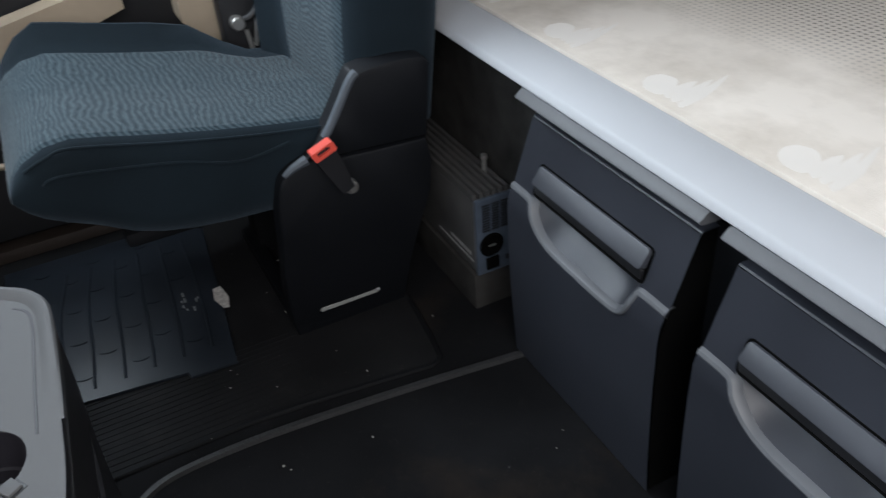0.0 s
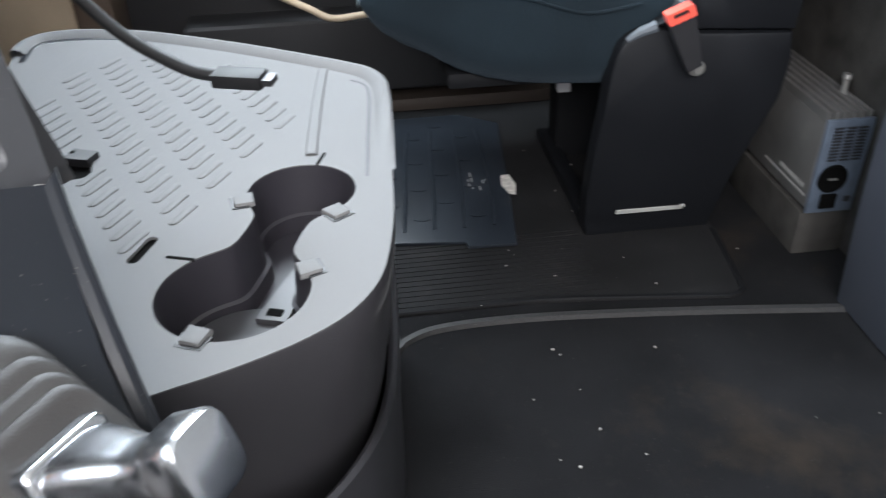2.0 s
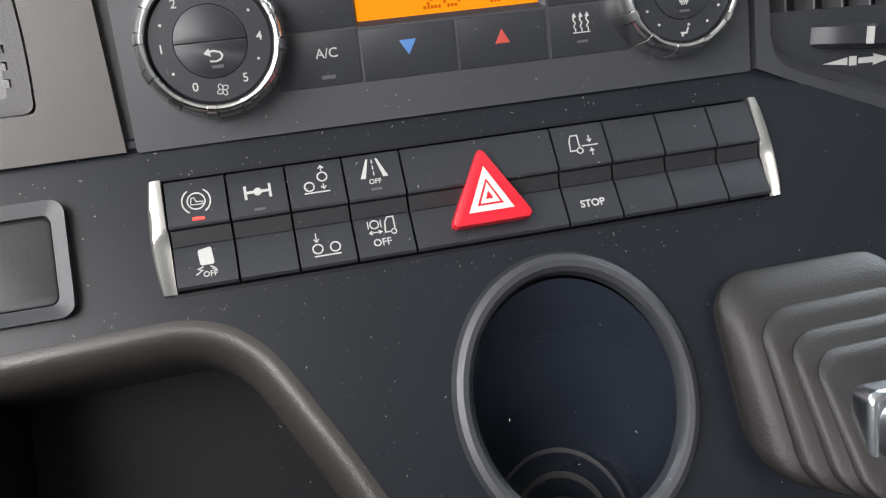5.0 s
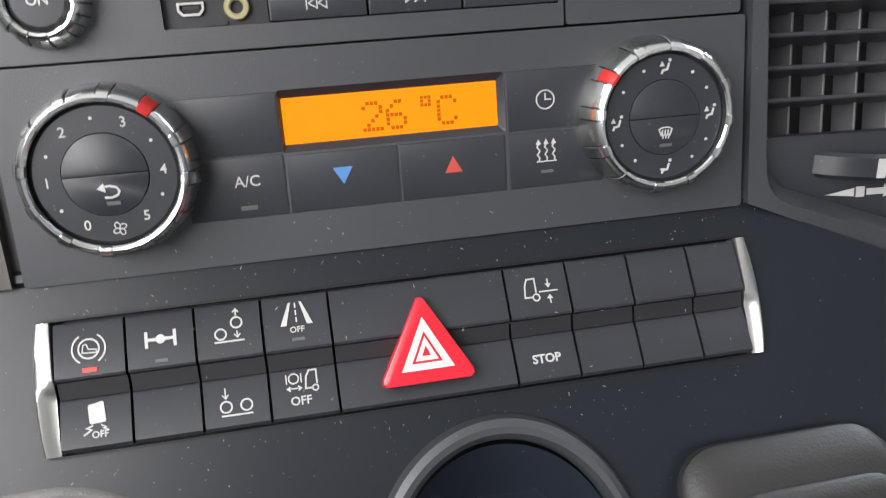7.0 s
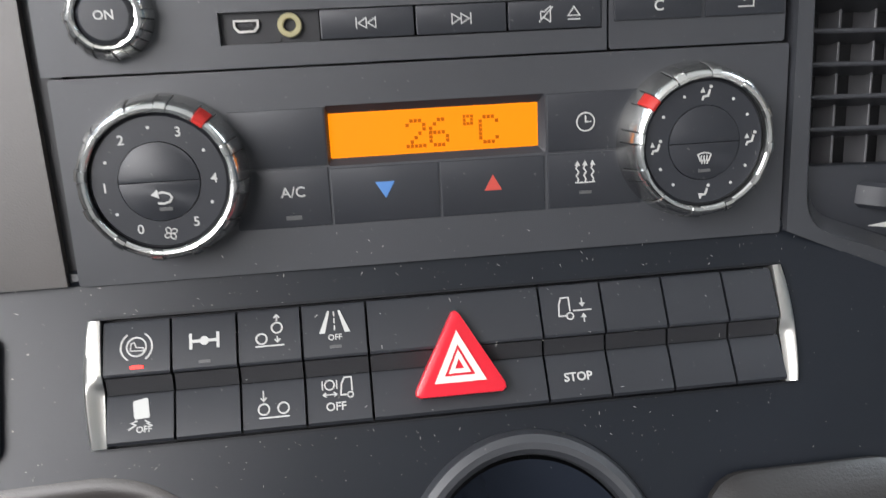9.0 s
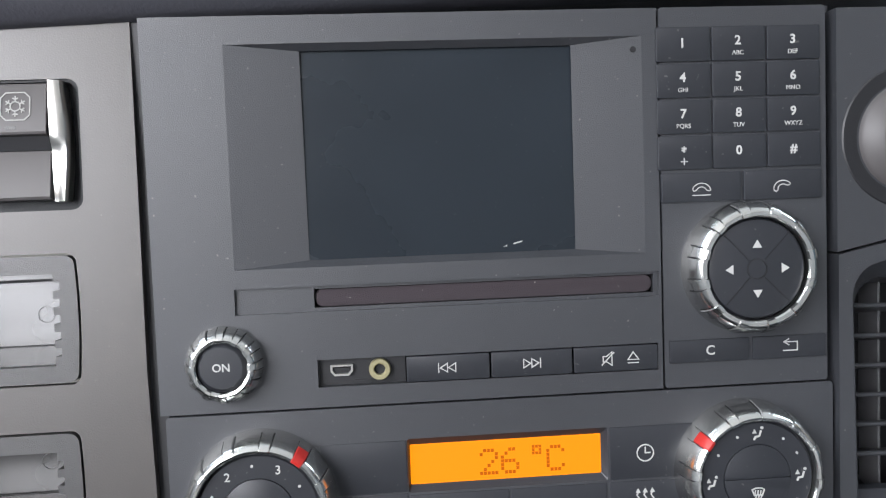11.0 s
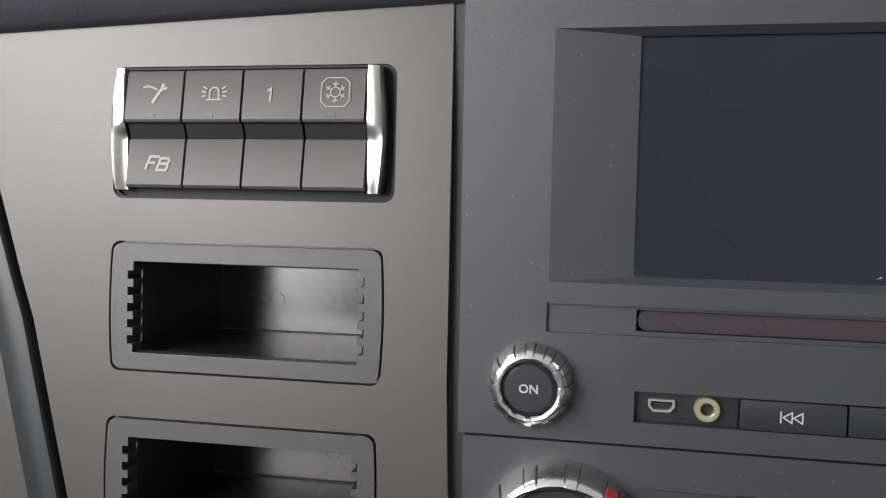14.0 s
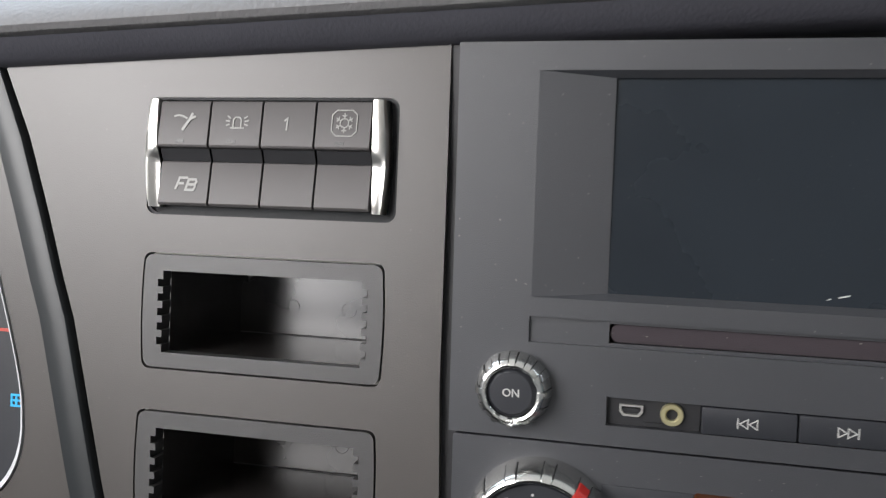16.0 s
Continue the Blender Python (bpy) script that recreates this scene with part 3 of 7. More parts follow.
part("front_rail", profile_bar([(-0.266, 0.4226), (-0.2605, 0.4230), (-0.2588, 0.4250), (-0.2592, 0.4275), (-0.2618, 0.4325), (-0.2636, 0.4348), (-0.2655, 0.4360), (-0.2760, 0.4412), (-0.290, 0.4462), (-0.306, 0.4490), (-0.3185, 0.4495), (-0.3185, 0.4228), (-0.30, 0.4228)], XB0, XB1), M_SILVER, bunk, "silver painted front rail")
mattress = tagged(part("mattress", soft(box(XB0 + 0.01, XB1 - 0.01, Y0 + 0.01, -0.3222, 0.427, 0.4520), 0.0015, 2), M_MATTRESS), "beige mattress with a printed check pattern", "mattress")


def drawer(x_left, w, rise, label):
    """An under-bunk drawer with a bowed front, a grip bar and a scooped recess; x_left is the end at the door side."""
    d = thing("drawer", Matrix.Translation((x_left, 0, 0)), label, "drawer", "drawers under the bunk")

    def yz(z):
        return -0.2485 + 0.012 * math.sin(min(z, 0.30) / 0.30 * math.pi * 0.6) - max(0, z - 0.27) * 0.33
    ga, gb = -w + 0.047, -0.044
    zl, g0, g1, top = 0.285 + rise, 0.292 + rise, 0.3250 + rise * 1.5, 0.377 + rise * 0.6
    edge = [(-w, zl), (ga - 0.012, zl), (ga - 0.001, zl - 0.002), (ga + 0.004, zl - 0.012), (ga + 0.012, zl - 0.030), (ga + 0.026, zl - 0.042), (ga + 0.06, zl - 0.0445), ((ga + gb) / 2, zl - 0.044), (gb - 0.06, zl - 0.042), (gb - 0.032, zl - 0.033), (gb - 0.012, zl - 0.016), (gb - 0.002, zl - 0.003), (gb + 0.010, zl), (0.0, zl)]
    path = [(p.x, p.y) for p in smooth_path([(x, z, 0) for x, z in edge], 4)]

    def skin(cols, bm, depth=0.0):
        rows = [[bm.verts.new((x, yz(z) - depth, z)) for x, z in col] for col in cols]
        for p, q in zip(rows, rows[1:]):
            for i in range(len(p) - 1):
                bm.faces.new((p[i], q[i], q[i + 1], p[i + 1]))
        return bm
    # lower front reaches up to the curved edge, with a thin turned-in end
    zs = [0.004, 0.05, 0.10, 0.15, 0.20]
    bm = skin([[(x, z) for z in zs] + [(x, 0.20 + (e - 0.20) * k / 5) for k in range(1, 6)] for x, e in path], bmesh.new())
    part("lower_front", bm, M_DRAWER, d)
    # upper front, set back behind the edge
    bm = bmesh.new()
    up = [zl - 0.003 + (top - 0.003 - zl + 0.003) * k / 6 for k in range(7)]
    for xa, xb in ((-w, ga), (gb, 0.0)):
        skin([[(xa + (xb - xa) * i / 3, z) for z in up] for i in range(4)], bm, 0.003)
    over = [g1 - 0.002 + (top - 0.003 - g1 + 0.002) * k / 4 for k in range(5)]
    skin([[(ga + (gb - ga) * i / 6, z) for z in over] for i in range(7)], bm, 0.003)
    tops = [[bm.verts.new((x, yz(top) - o, z)) for x in (-w, 0.0)] for o, z in ((0.003, top - 0.003), (0.0045, top - 0.001), (0.008, top), (0.055, top - 0.004))]
    for p, q in zip(tops, tops[1:]):
        bm.faces.new((p[0], p[1], q[1], q[0]))
    part("upper_front", bm, M_DRAWER, d)
    # scooped recess behind the edge
    cols = [(x, e) for x, e in path if ga - 0.002 <= x <= gb + 0.002]
    bm = bmesh.new()
    rows = []
    for i, (x, e) in enumerate(cols):
        side = math.sin(math.pi * min(1, max(0, (x - ga + 0.003) / (gb - ga + 0.006)))) ** 0.4
        rows.append([])
        for k in range(7):
            t = k / 6
            z = e + (g0 + 0.014 - e) * t
            rows[-1].append(bm.verts.new((x + (0.5 * (ga + gb) - x) * 0.06 * t, yz(e) - 0.002 - 0.046 * math.sin(min(1, t * 1.9) * math.pi / 2) * side, z)))
    for p, q in zip(rows, rows[1:]):
        for k in range(6):
            bm.faces.new((p[k], q[k], q[k + 1], p[k + 1]))
    part("recess", bm, M_DRAWER, d)
    # ledge along the split, dipping round the recess, paled as if lit from above
    bm = bmesh.new()
    rr = []
    for i, (x, z) in enumerate(path):
        p, q = path[max(0, i - 1)], path[min(len(path) - 1, i + 1)]
        n = Vector((-(q[1] - p[1]), q[0] - p[0])).normalized()
        rr.append([bm.verts.new((x + n.x * o, yz(z) + dy, z + n.y * o)) for dy, o in ((-0.011, 0.0035), (-0.003, 0.0025), (0.001, 0.0005), (0.0028, -0.003), (0.0022, -0.0055), (-0.002, -0.0075))])
    for p, q in zip(rr, rr[1:]):
        for k in range(5):
            bm.faces.new((p[k], p[k + 1], q[k + 1], q[k]))
    part("lip", bm, M_LIP, d, "grey edge lip, paled for the light on it")
    # rounded plate blackened for the slot's shade, tilted grip bar, underside blackened likewise
    lean = Matrix(((-1, 0, 0, 0), (0, -0.313, 0.95, yz(0.30 + rise) - 0.003), (0, 0.95, 0.313, 0.30 + rise), (0, 0, 0, 1)))
    h0, h1 = (g0 - 0.30 - rise) / 0.95, (g1 - 0.30 - rise) / 0.95
    part("grip_slot_shade", prism(rrect(-gb - 0.003, h0 - 0.003, -ga + 0.003, h1 + 0.0022, 0.007, 5), -0.012, 0.0006), M_VOID, d).matrix_local = lean
    mid = h0 + (h1 - h0) * 0.36
    bm = prism(rrect(-gb + 0.001, mid, -ga - 0.001, h1, 0.005, 5), -0.008, 0.003, 0.0012)
    for v in bm.verts:
        v.co.z += (h1 - v.co.y) * 0.28 + 0.001
    part("grip", bm, M_GRIP, d, "moulded grip bar").matrix_local = lean
    bm = prism(rrect(-gb + 0.002, h0, -ga - 0.002, mid + 0.001, 0.003, 3), -0.008, 0.003, 0.001)
    for v in bm.verts:
        v.co.z += (v.co.y - mid) * 0.55 + 0.005
    part("grip_underside", bm, M_BLACK, d, "underside of the grip, blackened for its shade").matrix_local = lean
    # the drawer's sides are blackened to give the gap's shade
    part("body", box(-w + 0.002, -0.002, -0.335, -0.285, 0.006, top - 0.006), M_BLACK, d, "drawer side, black for the shade of the gap")
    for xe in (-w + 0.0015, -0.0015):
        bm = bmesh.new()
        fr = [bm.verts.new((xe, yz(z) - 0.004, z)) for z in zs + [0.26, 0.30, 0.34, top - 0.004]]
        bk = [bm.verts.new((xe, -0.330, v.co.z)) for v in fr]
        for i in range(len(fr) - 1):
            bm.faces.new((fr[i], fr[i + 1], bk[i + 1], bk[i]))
        part("side_wall", bm, M_VOID, d, "drawer side, black for the shade of the gap")
    return d


drawer(0.612, 0.302, 0.007, "dark grey plastic drawer with a scooped grip under the bunk")
drawer(0.258, 0.310, 0.0, "dark grey plastic drawer with a long grip under the bunk")
drawer(-0.115, 0.310, 0.0, "dark grey plastic drawer with a closed front under the bunk")
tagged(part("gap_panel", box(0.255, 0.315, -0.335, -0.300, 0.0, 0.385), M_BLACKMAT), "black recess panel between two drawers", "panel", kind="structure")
tagged(part("side_panel", box(0.614, XB1, -0.335, -0.315, 0.0, 0.386), M_DUSTY), "black dusty panel under the bunk beside the inverter", "panel", kind="structure")

# ---------------------------------------------------------------- power inverter on the floor behind the seat
inv = thing("power_inverter", Matrix.Identity(4), "dark finned metal power inverter with an outlet, fixed upright", "inverter")
IX0, IX1, IY0, IY1, IZ0, IZ1 = 0.728, 1.02, -0.312, -0.246, 0.066, 0.206
part("case", soft(box(IX0, IX1, IY0, IY1, IZ0 + 0.006, IZ1 - 0.008), 0.003), M_INV, inv)
for i in range(6):
    part("fin", soft(box(IX0, IX1, IY0 + 0.004 + i * 0.011, IY0 + 0.010 + i * 0.011, IZ1 - 0.009, IZ1 + 0.004), 0.0008, 1), M_INV, inv)
face = part("face_plate", soft(box(IX0 - 0.006, IX0, IY0 + 0.001, IY1 - 0.001, IZ0, IZ1 - 0.004), 0.002), M_INVF, inv, "blue-grey end plate")
for r_ in range(11):
    for c_ in range(3):
        part("vent_slit", box(IX0 - 0.0075, IX0 - 0.005, IY0 + 0.010 + c_ * 0.016, IY0 + 0.022 + c_ * 0.016, IZ1 - 0.0165 - r_ * 0.0045, IZ1 - 0.0142 - r_ * 0.0045), M_BLACK, face)
om = Matrix.Translation((IX0 - 0.0062, -0.272, 0.118)) @ Matrix.Rotation(radians(-90), 4, "Y")
sock = part("outlet", lathe([(0.0, 0.0012), (0.0150, 0.0012), (0.0175, 0.0016), (0.0190, 0.0032), (0.0205, 0.0016), (0.0205, -0.001)], 32), M_VOID, inv, "round black mains outlet")
sock.matrix_local = om
part("pin_bar", box(IX0 - 0.0092, IX0 - 0.0065, -0.278, -0.266, 0.1168, 0.1192), M_SATIN, inv)
part("rocker_switch", soft(box(IX0 - 0.010, IX0 - 0.005, -0.284, -0.262, 0.074, 0.095), 0.0015), M_VOID, inv)
part("small_socket", soft(box(IX0 - 0.009, IX0 - 0.005, -0.304, -0.296, 0.082, 0.090), 0.001), M_BLACK, inv)
part("side_stripe", box(IX0 + 0.004, IX0 + 0.12, IY1 - 0.001, IY1 + 0.0008, 0.088, 0.0905), M_GREYP, inv, "pale printed line")
for i in range(9):
    part("side_print", box(IX0 + 0.012 + i * 0.0075, IX0 + 0.017 + i * 0.0075, IY1 - 0.001, IY1 + 0.0008, 0.097, 0.103), M_GREYP, inv, "pale print")
part("foot_bracket", soft(box(IX0 - 0.004, IX1, IY0, IY1 + 0.004, 0.0, 0.0665), 0.002), M_DUSTY, inv, "black mounting plate")
part("post", lathe([(0.0, 0.235), (0.005, 0.235), (0.006, 0.229), (0.004, 0.226), (0.004, 0.190), (0.0, 0.190)], 12, cx=0.787, cy=-0.300), M_SATIN, inv, "metal fixing bolt")

# ---------------------------------------------------------------- rubber mat by the passenger seat
rmat = thing("rubber_mat", Matrix.Translation((0.80, 0.13, 0.0058)), "bluish black rubber foot mat with moulded ribs", "mat")
part("sheet", prism([(-0.002, -0.002), (0.0, 0.067), (0.013, 0.070), (0.018, 0.110), (0.040, 0.300), (0.435, 0.300), (0.435, 0.022), (0.388, -0.045), (0.318, -0.037), (0.17, -0.022)], 0, 0.0045, 0.002), M_RUBBER, rmat)
for i in range(6):
    wave = tube([(0.05, 0.022 + i * 0.044, 0.0030), (0.14, 0.012 + i * 0.044, 0.0034), (0.25, 0.004 + i * 0.044, 0.0034), (0.37, 0.000 + i * 0.040, 0.0030)], 0.0030, 8, 5)
    part("long_rib", wave, M_RUBBER, rmat)
for i in range(6):
    for k in range(4):
        x, y = 0.080 + k * 0.088 + (0.044 if i % 2 else 0), 0.040 + i * 0.042 - k * 0.004
        mpart("curved_rib", strokes([arc(x * 1000 + 12, y * 1000, 16, 130, 215, 6)], 2.4, 3.6, 5.8), M_RUBBER, rmat)
random.seed(5)
for k in range(9):
    x, y = 0.15 + 0.05 * random.random(), 0.008 + 0.034 * random.random()
    part("print_bar", prism(rrect(x, y, x + 0.006 + 0.008 * random.random(), y + 0.0022, 0.0005, 1), 0.0042, 0.0049), M_GREYP, rmat, "pale worn print")
tagged(part("paper_tag", soft(prism([(0.930, 0.104), (0.958, 0.098), (0.992, 0.103), (0.990, 0.116), (0.962, 0.121), (0.934, 0.113)], 0.0102, 0.0122), 0.0006), mat("silver_tag", (0.55, 0.53, 0.50), 0.4, vary=0.3, vary_scale=200)), "small crumpled silver tag on the rubber mat", "tag")

# ---------------------------------------------------------------- passenger seat
seat = thing("passenger_seat", Matrix.Translation((0.98, 0.0, 0.0)), "blue-grey velour passenger seat with a wave pattern", "seat")


YS = [-0.20, -0.13, -0.06, -0.02, 0.027, 0.08, 0.131, 0.17, 0.205, 0.242, 0.273, 0.298, 0.311, 0.319, 0.323]
ZT = [0.345, 0.351, 0.358, 0.364, 0.372, 0.382, 0.393, 0.402, 0.411, 0.419, 0.416, 0.404, 0.391, 0.380, 0.373]
ZB = [0.232, 0.232, 0.231, 0.230, 0.230, 0.233, 0.239, 0.248, 0.261, 0.284, 0.299, 0.320, 0.338, 0.354, 0.364]


def padded(ys, zt, zb, x0, x1, rt, rb, bulge):
    """A pad skinned over rounded oblong sections; bulge(x, y) lifts its upper side."""
    bm = bmesh.new()
    rings = []
    for y, t, b in zip(ys, zt, zb):
        h = (t - b) / 2
        ra, rc = min(rt, h * 0.95), min(rb, h * 0.95)
        loop = []
        for cx, cz, r, a0 in ((x1 - ra, t - ra, ra, 0), (x0 + ra, t - ra, ra, 90), (x0 + rc, b + rc, rc, 180), (x1 - rc, b + rc, rc, 270)):
            for i in range(7):
                q = radians(a0 + 15 * i)
                loop.append((cx + r * math.cos(q), cz + r * math.sin(q)))
        flat = [(x1 - ra - (x1 - x0 - 2 * ra) * i / 14, t) for i in range(1, 14)]
        loop = loop[:7] + flat + loop[7:]
        rings.append([bm.verts.new((x, y, z + (bulge(x, y) if z > (t + b) / 2 else 0))) for x, z in loop])
    for a, b in zip(rings, rings[1:]):
        for i in range(len(a)):
            bm.faces.new((a[i], a[(i + 1) % len(a)], b[(i + 1) % len(a)], b[i]))
    bm.faces.new(rings[0][::-1])
    bm.faces.new(rings[-1])
    return bm


def far_side(x, y):
    """The raised bolster at the door side, a slight dip in the middle."""
    rise = 0.036 * math.exp(-((x - 0.170) / 0.030) ** 2) * min(1, max(0, (y + 0.045) / 0.085)) * min(1, max(0, (0.31 - y) / 0.06))
    sink = 0.020 * min(1, max(0, (x + 0.02) / 0.13)) * min(1, max(0, (0.03 - y) / 0.10))
    return rise - sink - 0.006 * math.exp(-((x + 0.01) / 0.09) ** 2)


part("seat_cushion", padded(YS, ZT, ZB, -0.195, 0.195, 0.030, 0.055, far_side), M_SEATSIDE, seat, "plain blue-grey cushion bolsters")
# the patterned cover lies over the top and down the rounded front
sheet = bmesh.new()
line = [(y, z + 0.0025) for y, z in zip(YS, ZT)] + [(0.3255, 0.367)]
grid_ = []
for y, z in line:
    row = []
    for i in range(25):
        x = -0.182 + (0.132 + 0.182) * i / 24
        drop = 0.010 * max(0, (-0.166 - x) / 0.016) ** 2 + 0.006 * max(0, (x - 0.118) / 0.014) ** 2
        row.append(sheet.verts.new((x, y, z - drop + far_side(x, y))))
    grid_.append(row)
for a, b in zip(grid_, grid_[1:]):
    for i in range(24):
        sheet.faces.new((a[i], a[i + 1], b[i + 1], b[i]))
part("seat_cover", sheet, M_SEAT, seat, "wave patterned seat cover")
part("piping", tube([(-0.1965, 0.285, 0.378), (-0.1975, 0.26, 0.384), (-0.1975, 0.139, 0.363), (-0.1975, 0.075, 0.343), (-0.1970, 0.040, 0.339), (-0.1960, -0.01, 0.346)], 0.0022, 6, 6), M_SEATSIDE, seat, "stitched seam")
part("piping", tube([(-0.186, 0.300, 0.396), (-0.188, 0.273, 0.407), (-0.188, 0.242, 0.411), (-0.188, 0.131, 0.385), (-0.188, 0.027, 0.364), (-0.188, -0.08, 0.348)], 0.0020, 6, 6), M_SEATSIDE, seat, "stitched seam")
# backrest, nearly upright: bolsters, then the patterned middle
BY = [0.0, 0.05, 0.12, 0.20, 0.32, 0.44, 0.54, 0.60, 0.62]
BT = [0.010, 0.016, 0.020, 0.022, 0.020, 0.012, 0.0, -0.02, -0.05]
up_ = Matrix.Translation((0, -0.118, 0.325)) @ Matrix(((1, 0, 0, 0), (0, -0.13, 0.99, 0), (0, 0.99, 0.13, 0), (0, 0, 0, 1)))
back = part("backrest", padded(BY, BT, [-0.12] * 7 + [-0.115, -0.09], -0.190, 0.195, 0.045, 0.05, lambda x, y: 0.030 * math.exp(-((x - 0.165) / 0.03) ** 2)), M_SEATSIDE, seat, "plain blue-grey backrest bolsters")
back.matrix_local = up_
sheet = bmesh.new()
grid_ = []
for y, z in zip(BY[:-1], BT[:-1]):
    row = []
    for i in range(17):
        x = -0.176 + (0.245 + 0.055 * min(1, y / 0.3)) * i / 16
        row.append(sheet.verts.new((x, y, z + 0.004 - 0.024 * max(0, (-0.140 - x) / 0.036) ** 2)))
    grid_.append(row)
for a, b in zip(grid_, grid_[1:]):
    for i in range(16):
        sheet.faces.new((a[i], a[i + 1], b[i + 1], b[i]))
part("backrest_cover", sheet, M_SEAT, seat, "wave patterned backrest cover").matrix_local = up_
part("cushion_shell", soft(box(-0.155, 0.155, -0.19, 0.22, 0.235, 0.258), 0.008, 2), M_BLACKMAT, seat, "black underside shell")
# pedestal: a moulded side plate that runs up into the seat's side cover, hollow behind
def side_body(outline, thick, x_of):
    """A y, z outline as a rounded plate whose outer face leans with height."""
    bm = bmesh.new()
    cy, cz = sum(p[0] for p in outline) / len(outline), sum(p[1] for p in outline) / len(outline)
    rings = []
    for inset, dx in ((0.0, thick), (0.0, 0.006), (0.0022, 0.0018), (0.007, 0.0)):
        loop = []
        for y, z in outline:
            d = Vector((cy - y, cz - z)).normalized() * inset
            loop.append(bm.verts.new((x_of(z) + dx, y + d.x, z + d.y)))
        rings.append(loop)
    for a, b in zip(rings, rings[1:]):
        for i in range(len(a)):
            j = (i + 1) % len(a)
            bm.faces.new((a[i], a[j], b[j], b[i]))
    bmesh.ops.triangle_fill(bm, use_beauty=True, edges=[e for e in bm.edges if e.verts[0] in rings[-1] and e.verts[1] in rings[-1]])
    return bm


def body_x(z):
    return -0.172 - 0.044 * min(1, max(0, (z - 0.02) / 0.20)) ** 0.8


ped_line = [(p.x, p.y) for p in smooth_path([(0.026, 0.002, 0), (0.033, 0.06, 0), (0.034, 0.13, 0), (0.031, 0.20, 0), (0.027, 0.255, 0), (0.019, 0.294, 0), (0.004, 0.312, 0), (-0.022, 0.322, 0)], 4)] + [(-0.075, 0.313), (-0.130, 0.309), (-0.199, 0.305), (-0.205, 0.27), (-0.200, 0.22), (-0.184, 0.16), (-0.168, 0.09), (-0.156, 0.002)]
part("pedestal", side_body(ped_line, 0.030, body_x), M_COVER, seat, "black moulded pedestal side")
part("slot", soft(box(-0.1790, -0.168, -0.112, -0.010, 0.039, 0.058), 0.001, 1), M_VOID, seat, "dark slot near the floor")
part("slot_edge", soft(box(-0.1810, -0.170, -0.109, -0.012, 0.0415, 0.0490), 0.001, 1), M_GREYP, seat, "pale worn lower edge of the slot")
part("slot_end", box(-0.1810, -0.170, -0.111, -0.105, 0.0455, 0.0555), M_SILVER, seat, "bright metal end of the slot")
part("base_rail", soft(box(-0.160, 0.150, 0.002, 0.026, 0.0, 0.022), 0.004, 2), M_COVER, seat, "black base rail on the floor")
part("rear_leg", soft(box(0.075, 0.130, -0.150, 0.012, 0.0, 0.245), 0.006, 2), M_BLACKMAT, seat, "black rear leg")
# the column's near-black stands in for shade in the hollow
part("inner_column", soft(box(-0.135, 0.075, -0.180, -0.075, 0.0, 0.245), 0.006, 2), M_VOID, seat, "inner column, black for the hollow's shade")
cover_line = [(p.x, p.y) for p in smooth_path([(-0.024, 0.324, 0), (-0.045, 0.338, 0), (-0.066, 0.364, 0), (-0.098, 0.415, 0), (-0.112, 0.425, 0), (-0.160, 0.429, 0), (-0.200, 0.424, 0), (-0.211, 0.414, 0)], 4)] + [(-0.206, 0.36), (-0.200, 0.308), (-0.130, 0.312), (-0.075, 0.316)]
cover = part("side_cover", side_body(cover_line, 0.040, lambda z: -0.217), M_COVER, seat, "black plastic side cover")
# pale grey stands in for light caught by these two edges
M_EDGE = mat("seat_edge_lit", (0.085, 0.100, 0.118), 0.6, grain=0.3)
part("cover_edge", tube([(-0.2155, -0.052, 0.349), (-0.2155, -0.066, 0.368), (-0.2155, -0.096, 0.4160), (-0.2155, -0.107, 0.4255)], 0.0060, 8, 6), M_EDGE, seat, "front edge of the cover, paled as if lit")
part("pedestal_tip", tube([(-0.213, 0.010, 0.308), (-0.213, -0.004, 0.3165), (-0.213, -0.024, 0.3235)], lambda t: 0.0035 + 0.004 * t, 8, 5), M_EDGE, seat, "front corner of the pedestal, paled as if lit")
part("front_bracket", soft(box(0.004, 0.020, 0.012, 0.032, 0.150, 0.240), 0.002), M_SILVER, seat, "light metal bracket")
# buckle on its stalk
buckle = thing("seat_belt_buckle", Matrix.Translation((0.738, -0.040, 0.343)) @ Matrix.Scale(0.72, 4), "black seat belt buckle with a red release button", "buckle")
bmx = Matrix(((0, 0, -1, 0), (1, 0, 0, 0), (0, 1, 0, 0), (0, 0, 0, 1))) @ Matrix.Rotation(radians(-22), 4, "Z")
stalk = part("stalk", soft(prism([(-0.012, -0.092), (0.013, -0.094), (0.019, -0.035), (0.021, 0.0), (-0.021, 0.0), (-0.019, -0.035)], -0.012, 0.010), 0.004), M_BLACK, buckle)
stalk.matrix_local = bmx
head = part("head", soft(ring(rrect(-0.023, -0.004, 0.023, 0.016, 0.004), rrect(-0.0125, 0.003, 0.0125, 0.012, 0.002), -0.010, 0.012), 0.001, 1), M_ORANGE, buckle, "red release button frame")
head.matrix_local = bmx
core = part("core", prism(rrect(-0.019, -0.003, 0.019, 0.014, 0.003), -0.011, 0.005), M_BLACK, buckle)
core.matrix_local = bmx
bolt = part("bolt", lathe([(0, 0.022), (0.007, 0.022), (0.009, 0.018), (0.013, 0.016), (0.014, 0.010), (0.014, 0.0), (0, 0)], 20), M_SATIN, buckle, "round metal bolt")
bolt.matrix_local = Matrix.Translation((0.024, -0.046, -0.094)) @ Matrix.Rotation(radians(-90), 4, "Y")

